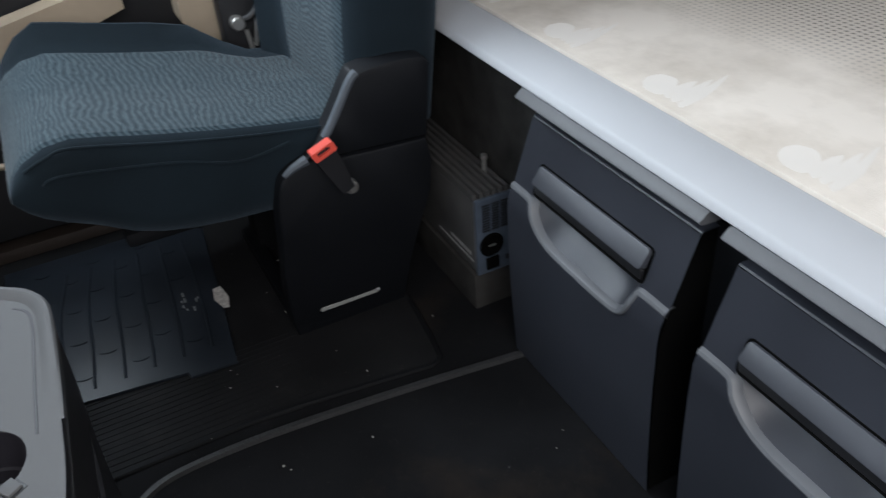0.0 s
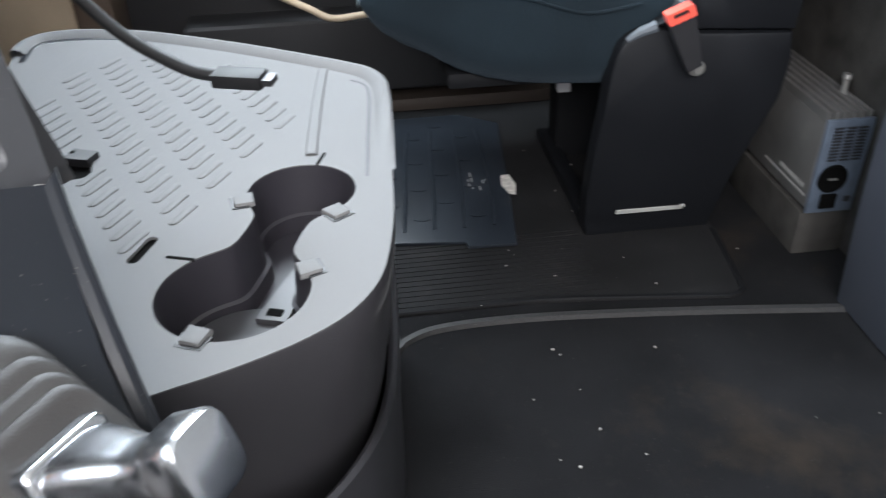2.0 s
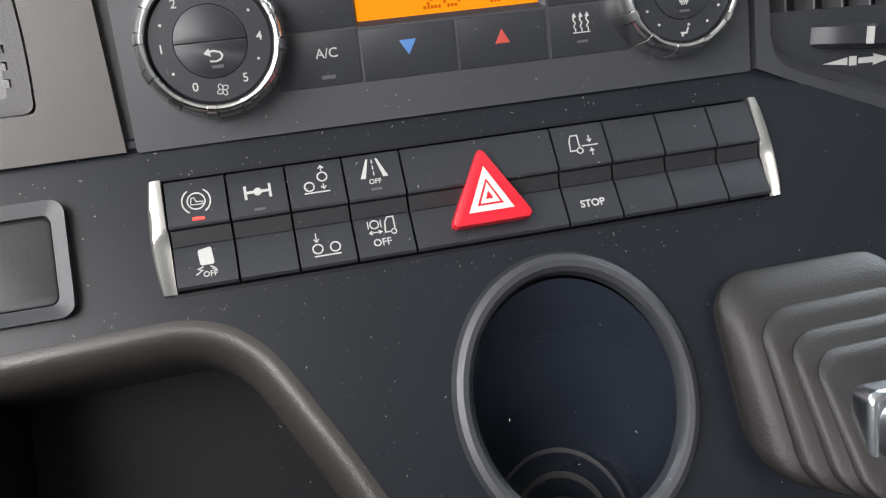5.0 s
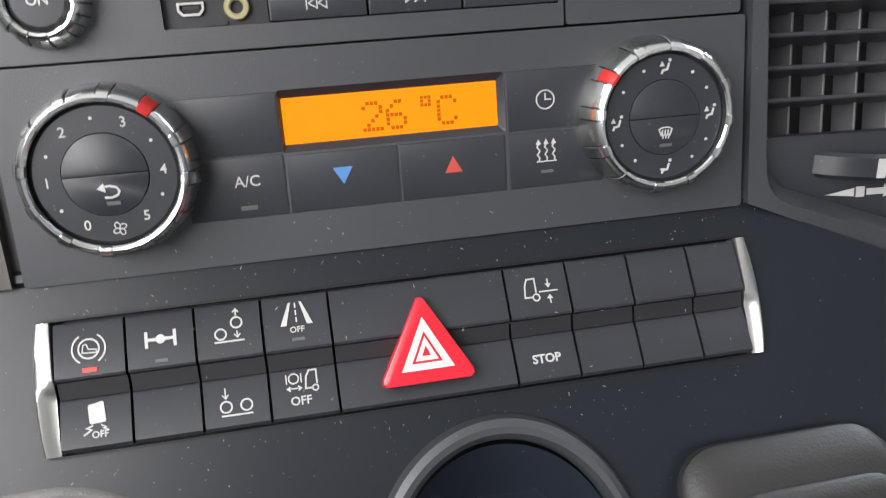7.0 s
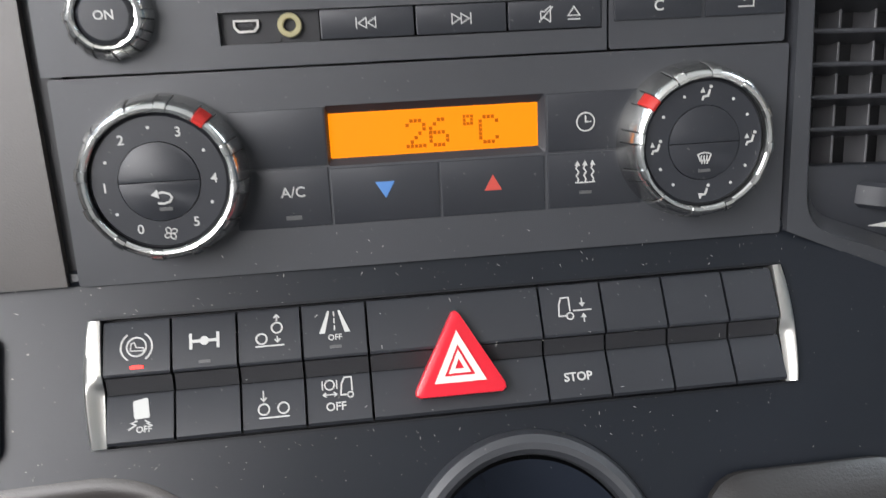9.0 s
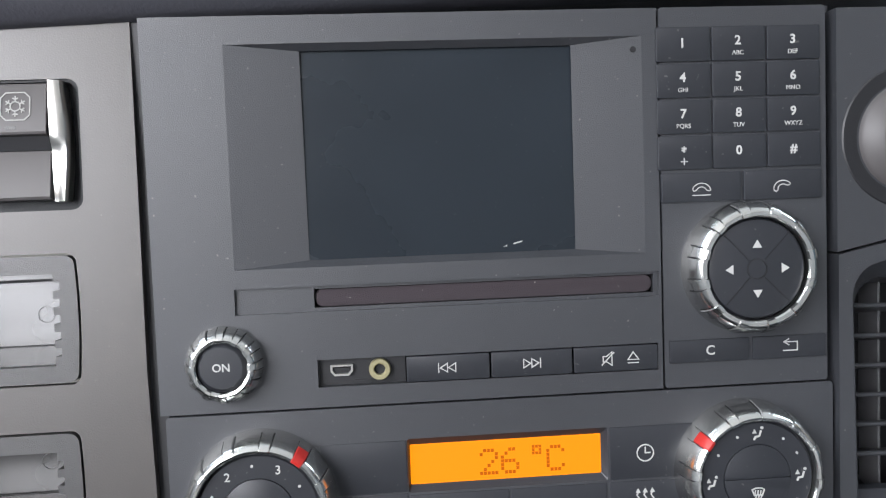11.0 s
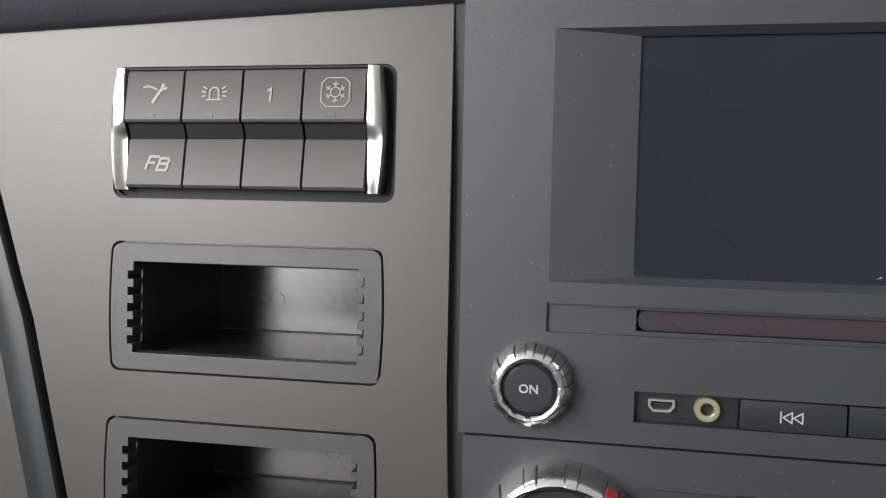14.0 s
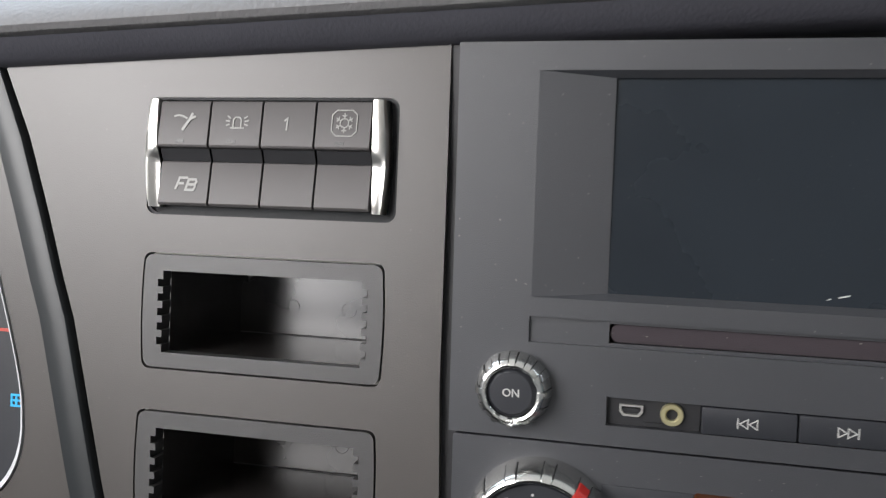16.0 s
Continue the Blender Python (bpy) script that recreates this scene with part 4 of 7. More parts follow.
# ---------------------------------------------------------------- passenger door and sill
door = thing("passenger_door", Matrix.Identity(4), "closed passenger door with black and beige trim", "door", kind="structure")
part("lower_panel", soft(box(1.345, 1.40, -0.02, 1.10, 0.02, 0.95), 0.015), M_DARKTRIM, door)
part("pocket", soft(box(1.27, 1.35, 0.02, 0.62, 0.05, 0.19), 0.012, 3), M_DARKTRIM, door)
part("pocket_edge", tube([(1.266, 0.02, 0.21), (1.266, 0.20, 0.202), (1.266, 0.30, 0.198), (1.266, 0.362, 0.194), (1.268, 0.40, 0.212), (1.27, 0.46, 0.245), (1.28, 0.56, 0.31)], 0.006), M_BEIGE, door, "beige pocket edge")
part("armrest", soft(prism([(0.10, 0.405), (0.14, 0.392), (0.31, 0.352), (0.60, 0.30), (0.75, 0.30), (0.75, 0.38), (0.31, 0.412), (0.19, 0.436), (0.10, 0.44)], 0, 0.05), 0.008, 2), M_BEIGE, door, "beige sloping door strip").matrix_local = Matrix(((0, 0, 1, 1.285), (1, 0, 0, 0), (0, 1, 0, 0), (0, 0, 0, 1)))
part("front_panel", soft(box(1.262, 1.40, 0.78, 1.30, 0.02, 0.80), 0.02, 3), M_BEIGE, door, "beige front of the door")
part("panel_edge", soft(box(1.250, 1.40, 0.72, 0.784, 0.02, 0.80), 0.012, 2), mat("brown_trim", (0.085, 0.060, 0.045), 0.6, grain=0.4), door, "brown edge strip")
part("pillar_cover", soft(prism([(0.014, 0.362), (-0.052, 0.296), (-0.070, 0.30), (-0.074, 0.384), (-0.085, 1.2), (0.014, 1.2)], 0, 0.10), 0.006, 2), M_BEIGE, door, "beige pillar cover").matrix_local = Matrix(((0, 0, 1, 1.28), (1, 0, 0, 0), (0, 1, 0, 0), (0, 0, 0, 1)))
structure("sill", soft(box(1.28, 1.36, -0.05, 0.60, 0.0, 0.028), 0.006), mat("sill_brown", (0.045, 0.034, 0.028), 0.6, grain=0.4, dust=0.4), "brown scuffed door sill strip", "sill")
lever_ = thing("seat_lever", Matrix.Translation((1.20, -0.085, 0.355)), "black seat adjuster lever with metal links", "lever")
part("housing", soft(box(0.01, 0.06, -0.075, 0.045, -0.10, 0.10), 0.01), M_BLACK, lever_)
knob_ = part("knob", lathe([(0, 0.022), (0.010, 0.022), (0.0125, 0.019), (0.013, 0.010), (0.011, 0.006), (0.011, 0.0), (0, 0)], 20), M_SATIN, lever_, "round metal knob")
knob_.matrix_local = Matrix.Translation((0.012, 0.022, 0.014)) @ Matrix.Rotation(radians(-90), 4, "Y")
part("handle", tube([(0.0, 0.020, 0.018), (-0.006, 0.0, 0.022), (-0.006, -0.018, 0.040), (0.0, -0.030, 0.075)], 0.0065, 10, 6), M_BLACK, lever_, "black lever arm")
for y0_, z0_, y1_, z1_ in ((0.010, 0.0, 0.004, -0.045), (-0.012, 0.02, -0.002, -0.03), (-0.030, 0.050, -0.018, -0.01)):
    part("link", tube([(-0.002, y0_, z0_), (-0.004, (y0_ + y1_) / 2, (z0_ + z1_) / 2), (-0.002, y1_, z1_)], 0.0042, 8, 4), M_SATIN, lever_, "thin metal link")
part("bolt", lathe([(0, 0.006), (0.005, 0.006), (0.006, 0.004), (0.006, 0), (0, 0)], 12), M_SATIN, lever_).matrix_local = Matrix.Translation((-0.002, -0.050, -0.012)) @ Matrix.Rotation(radians(-90), 4, "Y")

# pale prints along the front of the mattress
def print_mark(x):
    """A worn print: a rounded head and three feathered strokes."""
    heads = ([(0, 0), (-0.016, 0.009), (-0.036, 0.006), (-0.036, -0.014), (-0.018, -0.034), (0.002, -0.030), (0.007, -0.014)],
             [(-0.036, 0.000), (-0.048, 0.004), (-0.046, -0.022), (-0.034, -0.048), (-0.030, -0.030)],
             [(-0.050, 0.002), (-0.060, 0.004), (-0.056, -0.030), (-0.040, -0.066), (-0.042, -0.036)],
             [(-0.063, 0.004), (-0.073, 0.006), (-0.066, -0.036), (-0.040, -0.088), (-0.050, -0.048)])
    for k, line in enumerate(heads):
        loop = smooth_path([(px, py, 0) for px, py in line + line[:1]], 5)[:-1]
        ob = part("printed_mark", fills([[(p.x, p.y) for p in loop]], 0.0, 0.0003 + 0.00002 * k), M_PRINT, mattress)
        ob.matrix_local = Matrix.Translation((x, -0.343, 0.4518))


M_PRINT = mat("mattress_print", (0.83, 0.775, 0.715), 0.9, vary=0.04, spec=0.1)
for i in range(7):
    print_mark(0.887 - 0.197 * i)

# crumbs and grit on the carpet and the covering
random.seed(11)
bits = bmesh.new()
for i in range(46):
    x, y = random.uniform(0.15, 1.1), random.uniform(-0.24, 0.42)
    z = 0.0 if x < 0.63 else 0.0045
    r_, a_ = random.choice((0.0007, 0.0009, 0.0011, 0.0016)), random.uniform(0, 6.28)
    prism([(x + r_ * random.uniform(0.6, 1.3) * math.cos(a_ + k * 1.257), y + r_ * random.uniform(0.6, 1.3) * math.sin(a_ + k * 1.257)) for k in range(5)], z, z + r_ * 0.8, bm=bits)
tagged(part("crumbs", bits, mat("crumb", (0.42, 0.40, 0.37), 0.8)), "pale crumbs and grit scattered on the floor", "crumbs", kind="stuff")


# ---------------------------------------------------------------- dashboard shell
dash = thing("dashboard", M_C, "dark grey plastic truck dashboard turned to the driver", "dashboard")


def on(m, ob):
    """Lay a part of the dashboard into another of its planes."""
    ob.matrix_local = M_C.inverted() @ m
    return ob


STRIP = rrect(-85.2, -51.0, 159.4, -7.2, 3)
CUP = [(x, -111.5 + (y + 111.5) * 1.15) for x, y in circle(57.5, -111.5, 40.5, 64)]
BOOT = rrect(119, -151, 192, -80, 14)
BIN = [(-150, -62), (-92, -60), (-78, -60.5), (-66, -64), (-56, -71), (-48, -81), (-38, -99), (-26, -122), (-14, -150), (-14, -172), (-150, -172)]
b_outer = [(-185, 4.5), (163, 4.5), (259, -40), (237, -80), (218, -116), (211, -134), (196, -178), (-185, -178)]
on(M_B, mpart("lower_fascia", plate(b_outer, [STRIP, CUP, BOOT, BIN], -6, 0), M_DASH, dash, "sloping dark lower fascia"))
# rolled edge where the slope meets the centre stack
on(M_B, mpart("fascia_ridge", profile_bar([(4.0, -6), (4.0, 0.0), (5.5, 1.4), (8.0, 1.6), (10.5, 0.2), (12, -6)], -185, 163.5), M_DASH, dash))
knee = bmesh.new()
k0 = [M_C.inverted() @ M_B @ Vector((x * 0.001, -0.178, -0.002)) for x in (-185, -60, 60, 196)]
k1 = [M_C.inverted() @ Vector((p[0], p[1], z)) for p, z in zip([(M_B @ Vector((x * 0.001, -0.178, 0)))[:] for x in (-185, -60, 60, 196)], (0.0, 0.0, 0.0, 0.0))]
va, vb = [knee.verts.new(p) for p in k0], [knee.verts.new(p) for p in k1]
for i in range(3):
    knee.faces.new((va[i], va[i + 1], vb[i + 1], vb[i]))
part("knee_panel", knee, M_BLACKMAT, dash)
# open bin at the left of the slope: rolled rim and floor
rim = bmesh.new()
M_RIM = mat("bin_rim_plastic", (0.034, 0.030, 0.028), 0.36, spec=0.6, grain=0.2, grain_scale=1500)
edge_b = smooth_path([(x, y, 0) for x, y in BIN[:10]], 4)
rows = []
for i, p in enumerate(edge_b):
    d = (edge_b[min(i + 1, len(edge_b) - 1)] - edge_b[max(i - 1, 0)]).normalized()
    s_ = Vector((d.y, -d.x, 0))
    rows.append([rim.verts.new(p - s_ * 1.0 + s_ * o + Vector((0, 0, z))) for o, z in ((0, 0.2), (2, 0.7), (5, 0.4), (8, -1.5), (11, -5.0), (13, -10), (14, -17), (15, -60))])
for a, b in zip(rows, rows[1:]):
    for i in range(7):
        rim.faces.new((a[i], a[i + 1], b[i + 1], b[i]))
on(M_B, mpart("bin_rim", rim, M_RIM, dash, "rounded satin rim of the open bin"))
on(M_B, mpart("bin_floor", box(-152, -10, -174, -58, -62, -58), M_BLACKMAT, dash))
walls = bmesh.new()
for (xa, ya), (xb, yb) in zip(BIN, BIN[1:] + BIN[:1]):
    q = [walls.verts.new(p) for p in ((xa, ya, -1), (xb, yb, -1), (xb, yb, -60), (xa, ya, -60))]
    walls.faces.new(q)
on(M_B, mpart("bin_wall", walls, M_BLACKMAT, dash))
# driver's side satin trim


def bowed(x0, y0, x1, y1, r=3.2):
    """An oblong opening whose short sides swell a little."""
    cy, hh, mid = (y0 + y1) / 2, (y1 - y0) / 2, (x0 + x1) / 2
    base = rrect(x0, y0, x1, y1, r, 4)
    pts = base[:5] + base[5:10] + [(x0, cy + hh * q) for q in (0.6, 0.3, 0, -0.3, -0.6)] + base[10:] + [(x1, cy + hh * q) for q in (-0.6, -0.3, 0, 0.3, 0.6)]
    return [(x + (1.0 if x < mid else -1.0) * ((y - cy) / hh) ** 2, y) for x, y in pts]


BOX1, BOX2 = bowed(-2.2, -63.4, 99.9, -16.8), bowed(-3.4, -126.6, 98.8, -79.8)
P8 = rrect(-1.2, -1.6, 102.6, 44.8, 4)
l_outer = [(121.2, 66), (121.8, -60), (124.6, -143.5), (-10, -143.5), (-13.5, -128), (-17.6, -112), (-24.5, -82), (-32.7, -46), (-38, -30), (-46, -3), (-56, 28), (-68, 56), (-70, 62), (-40, 64)]
on(M_L, mpart("driver_trim", plate(l_outer, [P8, BOX1, BOX2], -5, 0), M_LEFT, dash, "satin grey-brown trim panel"))
on(M_L, mpart("gap_filler", box(116, 131, -150, 66, -9, -3.8), M_BLACK, dash))
on(M_C, mpart("backing", box(-96, 165, -56, 158, -14, -11.5), M_BLACK, dash))
# instrument hood beside the trim
hood = bmesh.new()
edge = [(-9.5, -150), (-13.5, -128), (-17.6, -112), (-24.5, -82), (-32.7, -46), (-38, -30), (-46, -3), (-56, 28), (-68, 58), (-80, 80)]
rows = [[hood.verts.new((x + dx, y, z)) for dx, z in ((-2.6, -9), (-2.8, -1.0), (-4.0, 0.8), (-7.5, 1.6), (-12, 1.2), (-16.4, 0.2), (-18.8, -3.4), (-19.6, -34))] for x, y in edge]
for a, b in zip(rows, rows[1:]):
    for i in range(6):
        hood.faces.new((a[i], a[i + 1], b[i + 1], b[i]))
M_HOOD = mat("hood_plastic", (0.014, 0.0165, 0.018), 0.40, spec=0.55, grain=0.08, grain_scale=1800)
on(M_L, mpart("instrument_hood", hood, M_HOOD, dash, "dark rounded instrument hood"))
# padded top with an overhanging lip
pad = bmesh.new()
prof = [(74.0, 10.5), (75.2, 13.5), (77.5, 15), (82, 13.6), (92, 2), (110, -40), (140, -180), (140, -420), (76, -420), (74, 4)]
M_PT = M_L @ Matrix.Translation((0.125, 0.066, 0)) @ Matrix.Rotation(radians(2.2), 4, "Z") @ Matrix.Translation((-0.125, -0.066, 0))
on(M_PT, mpart("top_pad", profile_bar(prof, -260, 560, pad), M_PAD, dash, "grained grey dashboard top pad"))
# the underside's darker colour stands in for shade below the lip
on(M_PT, mpart("pad_underside", profile_bar([(64.2, -12), (64.4, 1.0), (66.5, 4.5), (70.5, 8.5), (73.9, 11), (73.9, -12)], -260, 560), mat("pad_skin_shaded", (0.055, 0.055, 0.066), 0.5, grain=0.3, grain_scale=700), dash, "underside of the pad, darkened for the overhang's shade"))

# rounded dark edge that closes the slope towards the console
side = bmesh.new()
rows = []
for x, y in ((262, -38), (250, -62), (238, -88), (226, -114), (215, -140), (206, -162), (198, -180)):
    rows.append([side.verts.new((x + dx, y + 0.45 * dx, z)) for dx, z in ((-6, -0.4), (-1, 2.4), (4, 2.6), (7, 0), (8, -8), (10, -60), (12, -160))])
for a, b in zip(rows, rows[1:]):
    for i in range(6):
        side.faces.new((a[i], a[i + 1], b[i + 1], b[i]))
on(M_B, mpart("fascia_side", side, M_DASH, dash, "rounded dark side edge"))

# ---------------------------------------------------------------- instrument cluster (only its edge shows)
cluster = thing("instrument_cluster", at_mm(M_L, 0, 0, -24), "instrument cluster with a chrome ring and blue symbols", "instrument")
bend = [(p.x, p.y) for p in smooth_path([(-110, 32, 0), (-90, -32, 0), (-77.8, -75.5, 0), (-75, -98, 0), (-76.4, -112, 0), (-80.8, -122.8, 0), (-87.5, -130.5, 0), (-97, -135, 0), (-112, -137, 0)], 6)]
DIAL = bend + [(-190, -137), (-190, 32)]


def shrunk(k):
    """The dial's outline drawn in towards its middle."""
    return [(-132 + (x + 132) * k, -52 + (y + 52) * k) for x, y in DIAL]


mpart("dial_face", plate(shrunk(0.985), [], -7, -4.5), M_KEY, cluster, "dark grey dial face")
mpart("dial_ring", ring(shrunk(0.995), shrunk(0.968), -5, 1.0, z_in=0.2), M_SILVER, cluster, "thin chrome ring")
hollow = [(-12, -150), (-16, -128), (-28, -98), (-45, -46), (-58, -3), (-70, 36), (-200, 40), (-200, -150)]
mpart("dial_surround", plate(hollow, [shrunk(1.006)], -9, 0), M_LEFT, cluster, "satin grey dial surround")
mpart("warning_mark", box(-95, -86.8, -58.0, -56.6, -4.6, -4.1), M_REDP, cluster, "red scale mark")
mpart("blue_symbol", strokes([[(-85.5, -91.8), (-80.2, -91.8), (-80.2, -86.8), (-85.5, -86.8), (-85.5, -91.8)], [(-85.5, -89.3), (-80.2, -89.3)], [(-83, -91.8), (-83, -86.8)]], 1.1, -4.6, -4.0), glow("blue_symbol", (0.04, 0.30, 0.55), 0.5), cluster, "lit blue symbol")

# ---------------------------------------------------------------- radio
radio = thing("radio", M_C, "dark grey truck radio with a blank screen and phone keypad", "radio")
BEZ = [(-60, 67.6), (88.5, 67.6), (88.5, 146.2), (-60, 146.2)]
body = mpart("front_panel", rect_plate(-88.3, 17.0, 94.2, 156, [(-60, 67.6, 88.5, 146.2), (-60.4, 51.6, 93.2, 60.8), (-32.4, 24.2, 92.4, 34.2)], -11, 0), M_RADIO, radio)
mpart("keypad_panel", plate(rrect(95.0, 17.0, 157.6, 156, 1.2), [], -11, 0), M_RADIO, radio)
bm = bmesh.new()
inner = [(-33.8, 69.9), (63.3, 69.9), (63.1, 143.8), (-34, 143.8)]
o1 = [bm.verts.new((x, y, 0)) for x, y in BEZ]
i1 = [bm.verts.new((x, y, -3.6 if y < 100 else -2.6)) for x, y in inner]
for k in range(4):
    bm.faces.new((o1[k], o1[(k + 1) % 4], i1[(k + 1) % 4], i1[k]))
mpart("screen_bezel", bm, M_RADIO, radio, "sloping screen surround")
mpart("screen", prism(rrect(-34.2, 69.6, 63.6, 144.1, 0.5), -8, -3.8), M_GLOSS, radio, "blank dark glossy screen with specks of dust")
mpart("screen_speck", fills([[(40.4, 72.6), (43.6, 73.4), (43.8, 73.9), (40.4, 73.1)], [(36.5, 71.8), (38, 72), (38, 72.5)]], -3.9, -3.65), M_WHITE, radio, "white speck")
mpart("microphone_hole", lathe([(0, 0.05), (1.1, 0.05), (1.1, -0.5)], 16, cx=85.4, cy=141.4), M_BLACK, radio)
mpart("slot_floor", rect_plate(-60.4, 51.6, 93.2, 60.8, [(-32.6, 52.9, 91.6, 59.7)], -4, -1.4), M_RADIO, radio)
mpart("disc_slot", prism(rrect(-32.4, 53.0, 91.4, 59.6, 3.2), -6, -2.2, 0.8), mat("slot_felt", (0.036, 0.028, 0.033), 0.95, grain=0.35, grain_scale=3000, dust=0.5), radio, "felt-lined disc slot")
mpart("port_recess", box(-32.3, -1.0, 24.3, 34.1, -5, -2.6), M_BLACK, radio)
usb = mpart("usb_port", ring([(-28.0, 31.8), (-28.0, 29.4), (-26.6, 27.8), (-21.4, 27.8), (-20.0, 29.4), (-20.0, 31.8)], [(-27.3, 31.2), (-27.3, 29.7), (-26.2, 28.5), (-21.8, 28.5), (-20.7, 29.7), (-20.7, 31.2)], -3, -1.2), M_SATIN, radio, "metal mini usb port")
mpart("port_core", box(-26.4, -21.6, 29.6, 30.6, -2.8, -1.5), M_BLACK, usb)
jk = mpart("audio_jack", lathe([(2.0, -4), (2.0, -0.6), (2.4, -0.2), (3.6, -0.2), (3.9, -0.6), (3.9, -3)], 32, cx=-10.3, cy=29.6), M_BRASS, radio, "brass ringed audio jack")
mpart("jack_core", lathe([(0, -2.3), (2.0, -2.3)], 16, cx=-10.3, cy=29.6), M_BLACK, jk)
mpart("port_marks", box(-19.5, -13.5, 24.6, 26.0, -2.7, -1.9), M_BLACK, radio)


def tri(x, y, w, h, d=1):
    return [(x - w / 2, y - d * h / 2), (x + w / 2, y - d * h / 2), (x, y + d * h / 2)]


def key(name, x0, x1, y0, y1, parent, material=M_KEY, z0=-3, z1=0.6, r=0.5, bev=0.25):
    return mpart(name, prism(rrect(x0, y0, x1, y1, r, 3), z0, z1, bev), material, parent)


k1_ = key("skip_back_button", -0.6, 29.5, 24.6, 33.8, radio)
mpart("sign", strokes([[(10.9, 27.5), (10.9, 30.9)], [(11.5, 29.2), (14.1, 30.8), (14.1, 27.6), (11.5, 29.2)], [(14.5, 29.2), (17.1, 30.8), (17.1, 27.6), (14.5, 29.2)]], 0.45, 0.5, 0.75), M_WHITE, k1_)
k2_ = key("skip_forward_button", 30.2, 60.0, 24.6, 33.8, radio)
mpart("sign", strokes([[(48.2, 27.5), (48.2, 30.9)], [(47.6, 29.2), (45.0, 30.8), (45.0, 27.6), (47.6, 29.2)], [(44.6, 29.2), (42.0, 30.8), (42.0, 27.6), (44.6, 29.2)]], 0.45, 0.5, 0.75), M_WHITE, k2_)
k3_ = key("mute_button", 60.7, 92.1, 24.6, 33.8, radio)
mpart("sign", strokes([[(71.5, 28.2), (72.8, 28.2), (74.8, 26.8), (74.8, 31.8), (72.8, 30.2), (71.5, 30.2), (71.5, 28.2)], [(71, 27), (75.6, 31.6)], [(80.8, 28.6), (84.8, 28.6), (82.8, 31.4), (80.8, 28.6)], [(80.8, 27.4), (84.8, 27.4)]], 0.45, 0.5, 0.75), M_WHITE, k3_)
# keypad
for r_, row in enumerate((("1", "2", "3"), ("4", "5", "6"), ("7", "8", "9"), ("*", "0", "#"))):
    for c_, ch in enumerate(row):
        x = 93.6 + c_ * 20.7
        ytop = 148.8 - r_ * 13.0
        kk = key("key", x, x + 20.0, ytop - 12.3, ytop, radio, z1=1.0)
        small = {"2": "ABC", "3": "DEF", "4": "GHI", "5": "JKL", "6": "MNO", "7": "PQRS", "8": "TUV", "9": "WXYZ"}.get(ch)
        bmk = lettering(ch, 4.6, at=(x + 9.7, ytop - (5.9 if not small else 5.2)), z=0.25, bold=0.10)
        if small:
            lettering(small, 2.3, bmk, at=(x + 9.7, ytop - 9.6), z=0.25)
        if ch == "*":
            strokes([[(x + 8.5, ytop - 9.4), (x + 10.9, ytop - 9.4)], [(x + 9.7, ytop - 8.2), (x + 9.7, ytop - 10.6)]], 0.45, 0.0, 0.25, bmk)
        ob_ = mpart("digit", bmk, M_WHITE, kk)
        ob_.location.z = 0.00092
for x0_, x1_, sgn in ((94.6, 124.4, 0), (125.6, 155.2, 1)):
    kk = key("call_key", x0_, x1_, 85.6, 96.4, radio, z1=1.2)
    cx_ = (x0_ + x1_) / 2
    rot = 0 if sgn == 0 else 28
    horn = [(3.5, a) for a in range(8, 173, 14)] + [(2.9, 178), (2.0, 168)] + [(1.9, a) for a in range(150, 29, -14)] + [(2.0, 12), (2.9, 2), (3.5, 8)]
    pts = [(cx_ + q * math.cos(radians(a + rot)), 89.4 + q * math.sin(radians(a + rot)) * 0.85) for q, a in horn]
    mpart("sign", strokes([pts], 0.42, 0.5, 1.2), M_WHITE, kk)
    if sgn == 0:
        mpart("sign_base", strokes([[(cx_ - 3.4, 88.0), (cx_ + 3.4, 88.0)]], 0.42, 0.5, 1.2), M_WHITE, kk)
kk = key("clear_key", 96.6, 127.0, 26.2, 34.6, radio, z1=0.9)
mpart("sign", lettering("C", 5.0, at=(112, 30.4), z=0.2, bold=0.06), M_WHITE, kk).location.z = 0.00085
kk = key("back_key", 128.4, 156.6, 26.2, 34.6, radio, z1=0.9)
mpart("sign", strokes([[(140, 29), (145.4, 29), (145.4, 32.2), (140.6, 32.2)], [(142.2, 33.4), (140.2, 32.2), (142.2, 31.0)]], 0.5, 0.8, 1.05), M_WHITE, kk)


